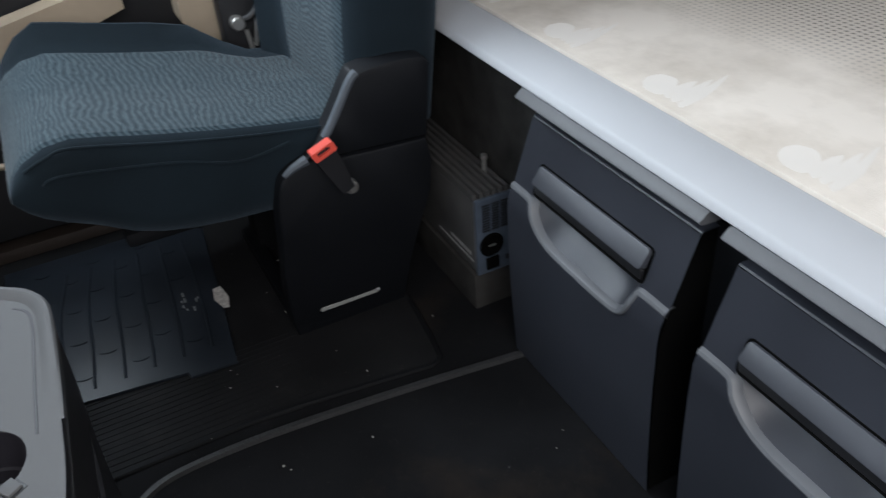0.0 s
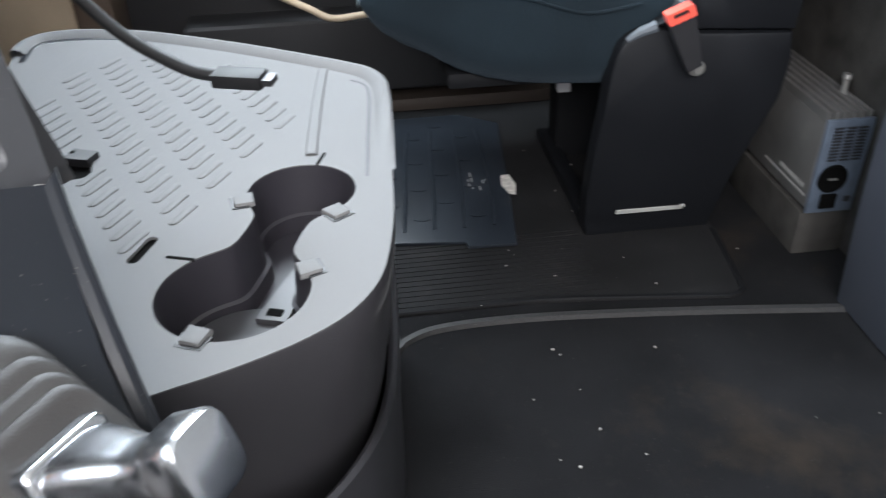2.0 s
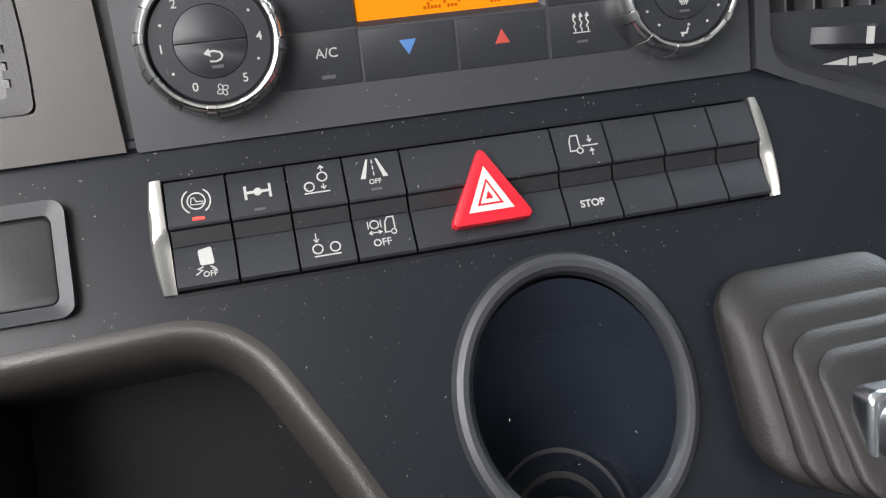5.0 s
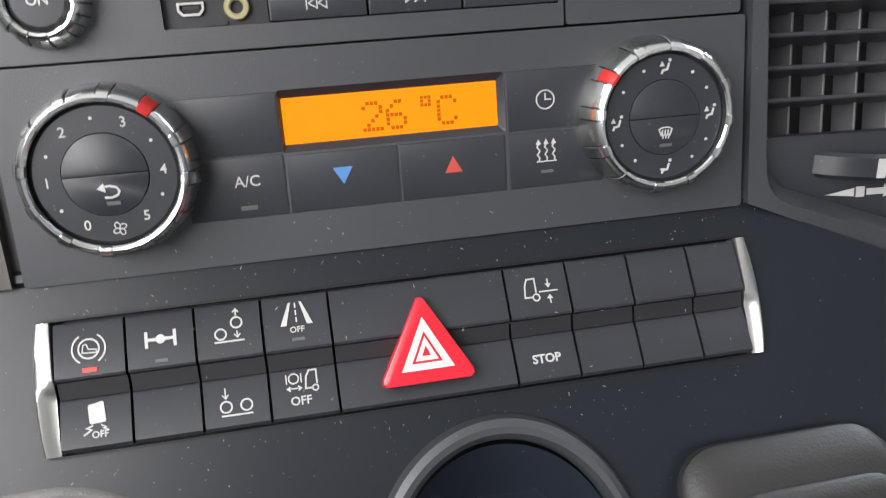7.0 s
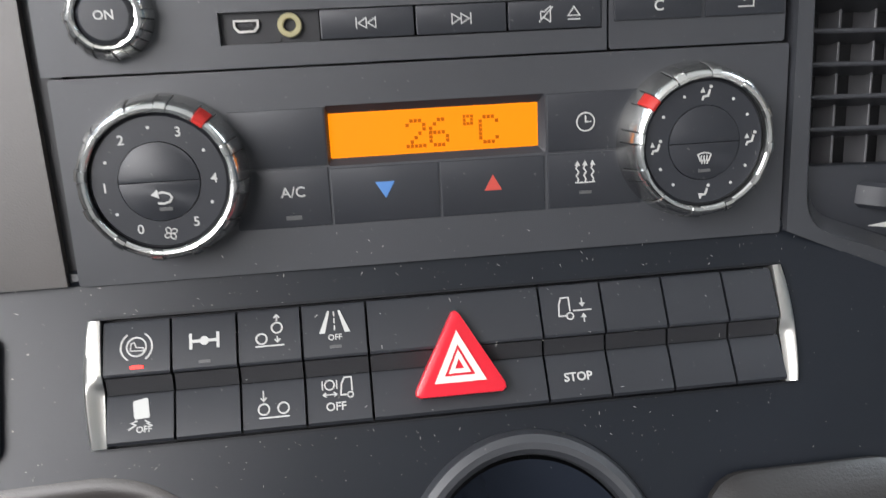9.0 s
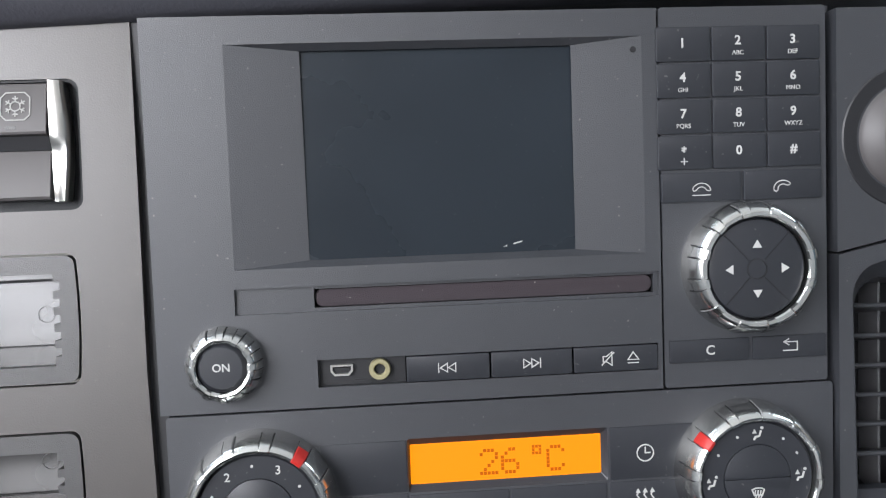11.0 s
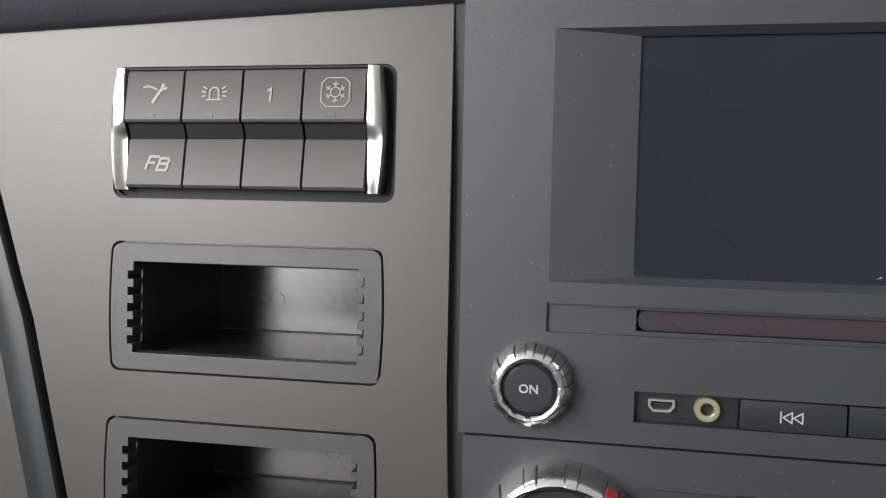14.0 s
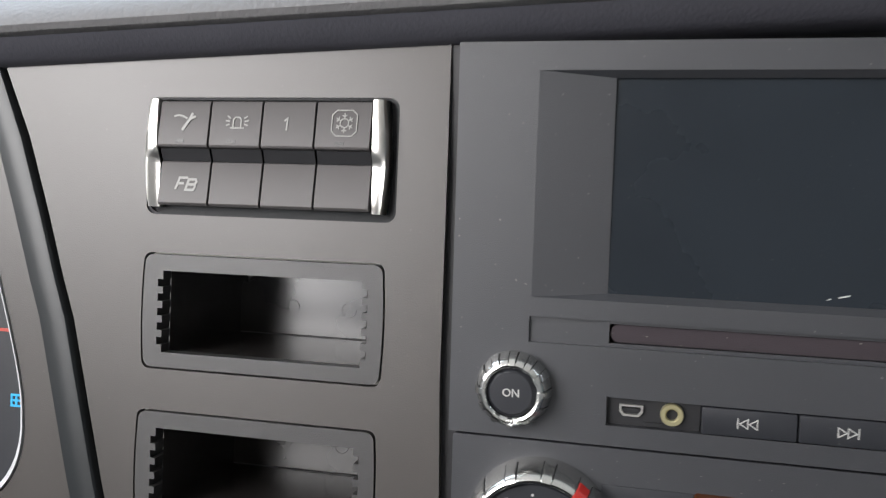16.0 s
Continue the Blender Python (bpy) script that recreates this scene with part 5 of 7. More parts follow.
def knob_ring(parent, cx, cy, r, rin, h, notches=12, red=None, phase=0):
    """Chrome rim, wider at its foot, with small flush lugs; red: the angle of a red mark."""
    k = mpart("rim", lathe([(r + 3.1, -5.5), (r + 2.7, h * 0.18), (r + 1.9, h * 0.52), (r + 1.1, h * 0.80), (r, h * 0.95), ((r + rin) / 2 + 0.2, h), (rin + 0.6, h - 0.2), (rin + 0.1, h - 0.8), (rin, h - 3.5)], 96, cx=cx, cy=cy), M_KNOB, parent, "chrome rim")

    def lug(a, wide, thick, material, name, label=""):
        bm = bmesh.new()
        rows = []
        for rr, z, out, up in ((r + 2.5, h * 0.20, 1.0, 0.0), (r + 1.9, h * 0.52, 1.0, 0.1), (r + 1.1, h * 0.80, 0.9, 0.4), (r, h * 0.95, 0.5, 0.8), ((r + rin) / 2 + 0.2, h, 0.0, 1.0), (rin + 0.6, h - 0.2, -0.3, 0.9), (rin + 0.2, h - 0.9, -0.3, 0.2))[1 if name == "red_mark" else 0:]:
            rows.append([])
            for q_, t_ in ((-1.0, -0.2), (-0.82, 1.0), (0.0, 1.0), (0.82, 1.0), (1.0, -0.2)):
                ro = rr + out * thick * t_
                rows[-1].append(bm.verts.new((cx + ro * math.cos(a + wide / r * q_), cy + ro * math.sin(a + wide / r * q_), z + up * thick * t_)))
        for p_, q_ in zip(rows, rows[1:]):
            for m_ in range(4):
                bm.faces.new((p_[m_], p_[m_ + 1], q_[m_ + 1], q_[m_]))
        lug_ = mpart(name, bm, material, k, label)
        for e_ in (-1, 1):
            bm = bmesh.new()
            rows = [[bm.verts.new((cx + (rr + 0.16 * out) * math.cos(a + w_), cy + (rr + 0.16 * out) * math.sin(a + w_), z + 0.16 * up)) for w_ in (e_ * wide / r * 0.97, e_ * (wide + 0.20) / r)] for rr, z, out, up in ((r + 2.6, h * 0.20, 1.0, 0.0), (r + 1.9, h * 0.52, 1.0, 0.1), (r + 1.1, h * 0.80, 0.9, 0.4), (r, h * 0.95, 0.5, 0.8))]
            for p_, q_ in zip(rows, rows[1:]):
                bm.faces.new((p_[0], p_[1], q_[1], q_[0]))
            mpart("seam", bm, M_BLACK, k)
        return lug_
    for i in range(notches):
        a = radians(phase + 360 * i / notches)
        if red is None or abs((math.degrees(a) - red + 180) % 360 - 180) > 9:
            lug(a, min(2.0, r * 0.115), 0.62, M_KNOB, "lug")
    if red is not None:
        lug(radians(red), r * 0.092, 0.42, M_POINTER, "red_mark", "red pointer mark")
    return k


volume = mpart("volume_knob", lathe([(0, 8.0), (7.2, 7.8), (8.0, 7.2), (8.8, 6.0)], 48, cx=-64.8, cy=34.6), M_KEY, radio, "volume knob marked ON")
knob_ring(volume, -64.8, 34.6, 10.8, 8.6, 8.4, 12)
mpart("word", lettering("ON", 3.9, at=(-64.8, 34.6), z=0.2, bold=0.05), M_WHITE, volume).location.z = 0.0079
PX, PY = 126.0, 61.0
pad_k = mpart("cursor_pad", lathe([(0, 7.0), (16, 7.2), (17.6, 6.6), (18.4, 5)], 64, cx=PX, cy=PY), M_KEY, radio, "round four-way cursor pad")
knob_ring(pad_k, PX, PY, 21.4, 18.6, 8.8, 12, phase=13)
pad_k.location.z = 0.003
mpart("arrows", fills([tri(PX, PY + 9.0, 3.4, 2.8), tri(PX, PY - 9.0, 3.4, 2.8, -1), [(PX + 9, PY + 1.7), (PX + 9, PY - 1.7), (PX + 11.8, PY)], [(PX - 9, PY + 1.7), (PX - 9, PY - 1.7), (PX - 11.8, PY)]], 7.0, 7.45), M_WHITE, pad_k)
mpart("pad_joint", strokes([[(PX + 3, PY + 3.3), (PX + 12, PY + 13)], [(PX - 3, PY - 3.3), (PX - 12, PY - 13)], [(PX + 3, PY - 3.3), (PX + 12.5, PY - 12.8)], [(PX - 3, PY + 3.3), (PX - 12.4, PY + 12.8)]] + [arc(PX, PY, 3.6, 0, 360, 20)], 0.45, 7.0, 7.3), M_BLACK, pad_k)

# ---------------------------------------------------------------- climate panel
clim = thing("climate_panel", M_C, "dark heater control panel with an orange display", "climate control")
LCDH = rrect(-1.6, -16.4, 72.6, 3.6, 0.8, 2)
mpart("front_panel", plate(rrect(-86.6, -51.3, 159.6, 16.2, 1.2), [LCDH], -11, 0), M_RADIO, clim)
mpart("display_surround", ring(LCDH, rrect(-0.6, -14.2, 70.6, 0.8, 0.4, 2), -4, -0.1, z_in=-2.5), M_KEY, clim, "bevelled dark display surround")
lcd = mpart("display", prism(rrect(-0.8, -14.4, 70.8, 1.0, 0.3, 2), -6, -2.6), M_LCD, clim, "lit orange display")
DOTS = {"2": ("01110", "10001", "00001", "00010", "00100", "01000", "11111"), "6": ("00110", "01000", "10000", "11110", "10001", "10001", "01110"), "o": ("111", "101", "111"), "C": ("01110", "10001", "10000", "10000", "10000", "10001", "01110")}
for ch, x, top, p in (("2", 25.0, -2.6, 1.42), ("6", 32.9, -2.6, 1.42), ("o", 44.6, -2.2, 1.25), ("C", 50.0, -2.6, 1.42)):
    bm = bmesh.new()
    for j, line in enumerate(DOTS[ch]):
        for i, c_ in enumerate(line):
            if c_ == "1":
                box(x + i * p, x + i * p + p * 0.82, top - (j + 1) * p + 0.2, top - j * p, -2.8, -2.5, bm=bm)
    tagged(mpart("digit", bm, M_LCDT, lcd, "dark dotted character"), kind="stuff")
key("blank_button", -33.0, -1.9, -15.8, 3.2, clim, M_KEY, z1=0.42, r=0.35, bev=0.22)
b_ac = key("cooling_button", -33.0, -1.9, -36.2, -16.4, clim, M_KEY, z1=0.42, r=0.35, bev=0.22)
mpart("word", lettering("A/C", 5.0, at=(-14.0, -24.4), z=0.2, bold=0.03), M_WHITE, b_ac).location.z = 0.00045
mpart("lamp_bar", box(-17.0, -11.8, -33.6, -32.2, 0.3, 0.65), M_LAMP, b_ac)
b_dn = key("cooler_button", -1.2, 35.2, -36.2, -17.2, clim, M_KEY, z1=0.42, r=0.35, bev=0.22)
mpart("sign", fills([tri(16.8, -25.4, 6.6, 5.6, -1)], 0.3, 0.65), M_BLUE, b_dn, "blue triangle")
b_up = key("warmer_button", 35.9, 71.9, -36.2, -17.2, clim, M_KEY, z1=0.42, r=0.35, bev=0.22)
mpart("sign", fills([tri(53.8, -25.4, 6.0, 5.4, 1)], 0.3, 0.65), M_REDP, b_up, "red triangle")
b_ck = key("timer_button", 73.2, 106.6, -16.4, 3.4, clim, M_KEY, z1=0.42, r=0.35, bev=0.22)
mpart("sign", strokes([arc(86.6, -6.7, 3.1, 0, 360, 24), [(86.6, -4.6), (86.6, -6.7), (88.5, -6.7)]], 0.5, 0.3, 0.7), M_WHITE, b_ck)
b_ht = key("rest_heat_button", 73.2, 106.6, -36.2, -17.2, clim, M_KEY, z1=0.42, r=0.35, bev=0.22)
for x in (83.6, 86.3, 89.0):
    mpart("warm_air_sign", strokes([[(x, -21.6), (x - 0.55, -22.6), (x + 0.45, -23.9), (x - 0.45, -25.2), (x + 0.35, -26.4), (x + 0.1, -27.2)]], 0.5, 0.3, 0.7), M_WHITE, b_ht)
    mpart("arrow_head", fills([[(x - 0.95, -21.7), (x + 0.95, -21.7), (x, -20.0)]], 0.3, 0.705), M_WHITE, b_ht)
mpart("sign_base", strokes([[(82.9, -27.6), (89.8, -27.6)]], 0.45, 0.3, 0.7), M_WHITE, b_ht)
mpart("lamp_bar", box(84.2, 88.6, -31.6, -30.6, 0.3, 0.65), M_LAMP, b_ht)


def dial(cx, cy, name, label, red, phase):
    k = mpart(name, lathe([(12.45, 8.6), (12.6, 10.3), (20.4, 10.2), (21.4, 9.0)], 72, cx=cx, cy=cy), M_KEY, clim, label)
    knob_ring(k, cx, cy, 23.9, 21.4, 12.6, 12, red, phase)
    k.location.z = 0.0015
    for s in (1, -1):
        pts = [(cx + 12.35 * math.cos(radians(a)), cy + 0.10 * s + 12.3 * s * math.sin(math.pi * q / 24)) for q, a in ((q, s * 7.5 * q) for q in range(25))]
        mpart("cap_half", prism(pts, 4, 10.7, 0.2), M_KEY, k)
    return k


FX, FY = -54.0, -16.1
kl = dial(FX, FY, "fan_dial", "round fan speed dial with a chrome rim", 52, 22)
for ch, a in (("2", 127), ("3", 64), ("4", 0), ("5", 306), ("0", 243), ("1", 184)):
    o_ = mpart("digit", lettering(ch, 4.3, at=(FX + 16.7 * math.cos(radians(a)), FY + 16.7 * math.sin(radians(a))), z=0.2, bold=0.03), M_WHITE, kl)
    o_.location.z = 0.0103
fx_, fy_ = FX + 16.7 * math.cos(radians(275)), FY + 16.7 * math.sin(radians(275))
for q in range(4):
    blade = [(1.15 + 1.0 * math.cos(radians(w)), 0.25 + 0.75 * math.sin(radians(w))) for w in range(0, 331, 30)]
    ca, sa = math.cos(radians(90 * q + 20)), math.sin(radians(90 * q + 20))
    mpart("fan_blade_sign", strokes([[(fx_ + x * ca - y * sa, fy_ + x * sa + y * ca) for x, y in blade + blade[:1]]], 0.36, 10.2, 10.55), M_WHITE, kl)
for a in (95, 32, 334, 156, 214):
    mpart("scale_dot", fills([circle(FX + 17.0 * math.cos(radians(a)), FY + 17.0 * math.sin(radians(a)), 0.5, 10)], 10.2, 10.55), M_WHITE, kl)
mpart("recirculation_sign", strokes([[(FX - 1.6, FY - 3.6), (FX + 0.6, FY - 3.3), (FX + 2.6, FY - 3.9), (FX + 3.3, FY - 5.1), (FX + 2.6, FY - 6.3), (FX + 0.8, FY - 6.9), (FX - 1.0, FY - 6.7)]], 0.75, 10.8, 11.15), M_WHITE, kl)
mpart("recirculation_arrow", fills([[(FX - 1.0, FY - 2.3), (FX - 0.6, FY - 5.2), (FX - 3.0, FY - 4.0)]], 10.8, 11.16), M_WHITE, kl)
mpart("lamp_bar", box(FX - 0.9, FX + 3.1, FY - 9.2, FY - 8.1, 10.6, 11.05), M_LAMP, kl)
kr = dial(124.2, -15.0, "air_dial", "round air distribution dial with a chrome rim", 143, 23)
for a in (55, 30, 330, 305, 115, 147, 208, 232):
    mpart("scale_dot", fills([circle(124.2 + 17.2 * math.cos(radians(a)), -15.0 + 17.2 * math.sin(radians(a)), 0.5, 10)], 10.2, 10.55), M_WHITE, kr)
for a in (88, 2, 272, 182):
    px_, py_ = 124.2 + 16.6 * math.cos(radians(a)), -15.0 + 16.6 * math.sin(radians(a))
    sg_ = mpart("seat_figure_sign", strokes([[(px_ + 0.9, py_ + 0.9), (px_ + 0.3, py_ - 1.0), (px_ - 1.2, py_ - 1.2), (px_ - 1.6, py_ - 2.2)]], 0.75, 10.2, 10.55), M_WHITE, kr, "small white air direction sign")
    mpart("seat_figure_head", fills([circle(px_ + 1.3, py_ + 2.0, 0.55, 10)], 10.2, 10.55), M_WHITE, kr)
    mpart("air_arrow", fills([tri(px_ - 1.5, py_ + (0.9 if a < 200 else -1.4), 1.6, 1.6, 1 if a < 200 else -1)], 10.2, 10.57), M_WHITE, kr)
mpart("demist_sign", strokes([[(121.9, -18.9), (123.0, -18.4), (124.2, -18.25), (125.4, -18.4), (126.5, -18.9), (125.7, -21.0), (124.2, -20.8), (122.7, -21.0), (121.9, -18.9)]], 0.45, 10.8, 11.15), M_WHITE, kr)
for x in (123.2, 124.2, 125.2):
    mpart("demist_arrow", strokes([[(x, -19.2), (x - 0.25, -20.2), (x + 0.2, -21.2), (x, -22.0)]], 0.4, 10.8, 11.16), M_WHITE, kr)
mpart("lamp_bar", box(122.2, 126.4, -24.8, -23.8, 10.6, 11.05), M_LAMP, kr)


# ---------------------------------------------------------------- switch rows
def switch_bar(name, m, label, cols, top, ledge, low, bottom, ends, material, housing, lip=0.5):
    """Pairs of switches side by side between two bright end caps; the upper ones overhang a ledge."""
    s = thing(name, m, label, "switch panel")
    mpart("housing", plate(housing, [], -8, -3.5), M_COVER, s)
    hx, hy = sum(p[0] for p in housing) / len(housing), sum(p[1] for p in housing) / len(housing)
    mpart("surround", ring(housing, [(x - 0.9 * (1 if x > hx else -1), y - 0.9 * (1 if y > hy else -1)) for x, y in housing], -4, lip), M_COVER, s, "thin black surround")
    upper, lower = [], []
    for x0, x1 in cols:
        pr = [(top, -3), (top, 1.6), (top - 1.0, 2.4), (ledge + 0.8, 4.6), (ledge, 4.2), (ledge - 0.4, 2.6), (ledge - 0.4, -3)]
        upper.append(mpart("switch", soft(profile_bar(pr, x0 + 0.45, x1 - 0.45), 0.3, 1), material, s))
        # a black bar gives the shade under the overhanging switch
        mpart("ledge_shade", profile_bar([(low + 0.2, -3), (low + 0.2, 0.3), (ledge - 0.5, 2.4), (ledge - 0.5, -3)], x0 + 0.45, x1 - 0.45), M_BLACK, s, "black bar for the shade under the switch ledge")
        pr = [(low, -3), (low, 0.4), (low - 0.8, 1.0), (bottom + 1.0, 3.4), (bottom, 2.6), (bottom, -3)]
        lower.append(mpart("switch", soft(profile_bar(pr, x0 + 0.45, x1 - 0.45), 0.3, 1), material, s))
    h = top - bottom
    for (x0, x1), side in zip(ends, (1, -1)):
        bm = bmesh.new()
        n = 28
        rows = []
        for i in range(n + 1):
            t = i / n
            y = top + 0.8 - (h + 1.6) * t
            bulge = 1.7 * math.sin(math.pi * t)
            low_ = min(1, max(0, (t - 0.47) / 0.10))
            xo = x0 - bulge if side == 1 else x1 + bulge
            xi = x1 if side == 1 else x0
            end_ = 0.6 * max(0, 1 - 6 * min(t, 1 - t)) ** 2
            upper_ = ((0.0, -3.0), (0.0, 0.9), (0.05, 2.3), (0.18, 3.4), (0.42, 4.0), (0.72, 4.1), (0.95, 3.9), (1.0, 3.4), (1.0, -3.0))
            lower_ = ((0.0, -3.0), (0.0, 0.9), (0.05, 2.3), (0.16, 3.0), (0.34, 2.8), (0.55, 1.9), (0.80, 1.4), (1.0, 1.3), (1.0, -3.0))
            rows.append([bm.verts.new((xo + (xi - xo) * (fu + (fl - fu) * low_), y, zu + (zl - zu) * low_ - end_ * (zu > 0))) for (fu, zu), (fl, zl) in zip(upper_, lower_)])
        for a, b in zip(rows, rows[1:]):
            for i in range(8):
                bm.faces.new((a[i], a[i + 1], b[i + 1], b[i]))
        bm.faces.new(rows[0])
        bm.faces.new(rows[-1][::-1])
        mpart("end_cap", bm, M_CAP, s, "satin chrome end cap")
    return s, upper, lower


cols = [(-79.6, -57.6), (-57.6, -36.2), (-36.2, -15.0), (-15.0, 7.0), (7.0, 67.2), (67.2, 89.4), (89.4, 112.0), (112.0, 134.6), (134.6, 153.6)]
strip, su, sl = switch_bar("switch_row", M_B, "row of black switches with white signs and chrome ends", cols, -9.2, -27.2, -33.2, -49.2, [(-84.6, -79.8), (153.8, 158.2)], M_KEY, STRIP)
ZU, ZL = 3.15, 2.05


def on_switch(ob, upper_row):
    """Tilt a printed sign to lie on a switch face."""
    ang = math.atan2(2.2, 17) if upper_row else math.atan2(2.4, 14)
    yc, zc = (-18.2, 3.62) if upper_row else (-41, 2.32)
    ob.matrix_local = Matrix.Translation((0, yc * 0.001, zc * 0.001)) @ Matrix.Rotation(-ang * -1.0, 4, "X").inverted() @ Matrix.Translation((0, -yc * 0.001, 0))
    return ob


def sgn(sw, bm, upper_row, material=None, name="sign"):
    return on_switch(mpart(name, bm, material or M_WHITE, sw), upper_row)


sgn(su[0], strokes([arc(-68.6, -18, 3.1, 0, 360, 20), arc(-68.6, -18, 5.0, 125, 235, 8), arc(-68.6, -18, 5.0, -55, 55, 8)], 0.62), True)
sgn(su[0], strokes([[(-70.6, -19.2), (-70.3, -16.8), (-69.3, -16.5), (-68.7, -18.2), (-66.4, -18.4), (-66.3, -19.4), (-70.6, -19.2)]], 0.42), True, name="lorry_sign")
sgn(su[0], box(-70.6, -66.5, -25.2, -24.2, 0, 0.3), True, M_LED, "lit_lamp")
sgn(su[1], strokes([[(-51.2, -17.8), (-42.4, -17.8)], [(-51.2, -15.4), (-51.2, -20.2)], [(-42.4, -15.4), (-42.4, -20.2)]], 1.15), True)
sgn(su[1], fills([circle(-46.8, -17.8, 1.5, 12)], 0, 0.17), True, name="axle_sign")
sgn(su[1], box(-48.8, -45, -25.2, -24.2, 0, 0.25), True, M_LAMP, "lamp_bar")
sgn(su[2], strokes([arc(-28.2, -19.0, 1.75, 0, 360, 14)], 0.62), True, name="wheel_sign")
sgn(su[2], strokes([arc(-23.0, -15.6, 1.75, 0, 360, 14)], 0.62), True, name="wheel_sign")
sgn(su[2], strokes([[(-30.2, -21.5), (-21.0, -21.5)]], 0.6), True, name="ground_line_sign")
for y_, d_ in ((-12.2, 1), (-19.4, -1)):
    sgn(su[2], strokes([[(-23.0, y_ - 0.9 * d_), (-23.0, y_ + 0.7 * d_)], [(-23.9, y_), (-23.0, y_ + 1.0 * d_), (-22.1, y_)]], 0.5), True, name="arrow_sign")
for q_ in (-1, 1):
    sgn(su[3], fills([[(-3.9 + q_ * 5.2, -19.0), (-3.9 + q_ * 3.3, -19.0), (-3.9 + q_ * 1.35, -11.4), (-3.9 + q_ * 2.1, -11.4)][::q_]]), True, name="lane_sign")
for ya_, yb_ in ((-11.8, -13.2), (-14.2, -15.6), (-16.6, -18.0)):
    sgn(su[3], strokes([[(-3.9, ya_), (-3.9, yb_)]], 0.55), True, name="lane_dash_sign")
sgn(su[3], lettering("OFF", 2.7, at=(-3.9, -20.6), z=0.16, bold=0.05), True, name="word")
sgn(su[3], box(-5.9, -1.9, -24.2, -23.2, 0, 0.25), True, M_LAMP, "lamp_bar")
sgn(sl[0], fills([[(-70.9, -36.0), (-70.6, -35.4), (-66.6, -34.6), (-66.1, -35.0), (-65.5, -40.6), (-65.9, -41.2), (-70.0, -41.4), (-70.5, -40.9)]]), False, name="lorry_sign")
sgn(sl[0], strokes([[(-72.2, -44.6), (-70.0, -43.2), (-71.4, -42.6), (-69.6, -41.9)]], 0.6), False, name="skid_sign")
sgn(sl[0], strokes([[(-67.0, -42.0), (-65.6, -42.8), (-66.4, -43.0), (-64.8, -43.8)]], 0.6), False, name="skid_sign")
sgn(sl[0], lettering("OFF", 2.9, at=(-67.4, -44.9), z=0.16, bold=0.05), False, name="word")
for x_ in (-28.9, -22.5):
    sgn(sl[2], strokes([arc(x_, -42.2, 1.8, 0, 360, 14)], 0.62), False, name="wheel_sign")
sgn(sl[2], strokes([[(-30.4, -45.0), (-20.8, -45.0)]], 0.6), False, name="ground_line_sign")
sgn(sl[2], strokes([[(-28.9, -36.2), (-28.9, -39.2)], [(-29.8, -38.4), (-28.9, -39.5), (-28.0, -38.4)]], 0.5), False, name="arrow_sign")
sgn(sl[3], strokes([arc(-7.0, -36.2, 1.6, 0, 360, 14)], 0.55), False, name="wheel_sign")
sgn(sl[3], strokes([[(-9.4, -37.6), (-9.4, -34.8)], [(-4.6, -37.6), (-4.6, -34.8)]], 0.5), False, name="bracket_sign")
sgn(sl[3], strokes([[(-9.2, -39.4), (-4.8, -39.4)], [(-8.3, -38.7), (-9.3, -39.4), (-8.3, -40.1)], [(-5.7, -38.7), (-4.7, -39.4), (-5.7, -40.1)]], 0.45), False, name="arrow_sign")
sgn(sl[3], strokes([[(-1.6, -39.8), (-3.4, -39.8), (-3.0, -36.0), (-1.9, -34.0), (0.4, -34.0), (0.4, -38.6)]], 0.6), False, name="cab_sign")
sgn(sl[3], strokes([arc(-0.2, -39.9, 0.95, 0, 360, 10)], 0.5), False, name="wheel_sign")
sgn(sl[3], lettering("OFF", 3.9, at=(-5.2, -43.6), z=0.16, bold=0.06), False, name="word")
sgn(su[5], strokes([[(76.0, -20.2), (73.5, -20.2), (73.9, -16.2), (74.9, -13.8), (77.6, -13.8), (77.6, -18.6)]], 0.6), True, name="cab_sign")
sgn(su[5], strokes([arc(77.4, -20.4, 1.2, 0, 360, 10)], 0.55), True, name="wheel_sign")
sgn(su[5], strokes([[(78.8, -18.6), (85.2, -18.6)]], 0.6), True, name="chassis_sign")
for d_ in (1, -1):
    sgn(su[5], strokes([[(82.2, -18.6 + 4.2 * d_), (82.2, -18.6 + 1.6 * d_)]], 0.5), True, name="arrow_stem_sign")
    sgn(su[5], fills([[(81.1, -18.6 + 2.6 * d_), (83.3, -18.6 + 2.6 * d_), (82.2, -18.6 + 1.1 * d_)]]), True, name="arrow_sign")
sgn(sl[5], lettering("STOP", 4.2, at=(78.2, -41.4), z=0.16, bold=0.10), False, name="word")
# hazard button
haz = mpart("hazard_button", prism([(36.6 + (x - 36.4) * 1.0, y) for x, y in [(34.9, -16.6), (35.6, -15.4), (36.9, -15.2), (37.9, -16.0), (51.6, -40.6), (51.8, -42.4), (50.6, -43.6), (22.6, -43.6), (21.2, -42.6), (21.4, -40.8)]], -1, 8.2, 1.0), M_RED, strip, "raised red hazard triangle")
mpart("white_triangle", ring([(36.6, -22.0), (27.8, -39.2), (45.4, -39.2)], [(36.6, -26.6), (31.4, -37.0), (41.8, -37.0)], 8.0, 8.5), M_HAZ, haz)
mpart("inner_triangle", ring([(36.6, -28.4), (32.8, -36.2), (40.4, -36.2)], [(36.6, -31.4), (35.1, -34.7), (38.1, -34.7)], 8.0, 8.5), M_HAZ, haz)

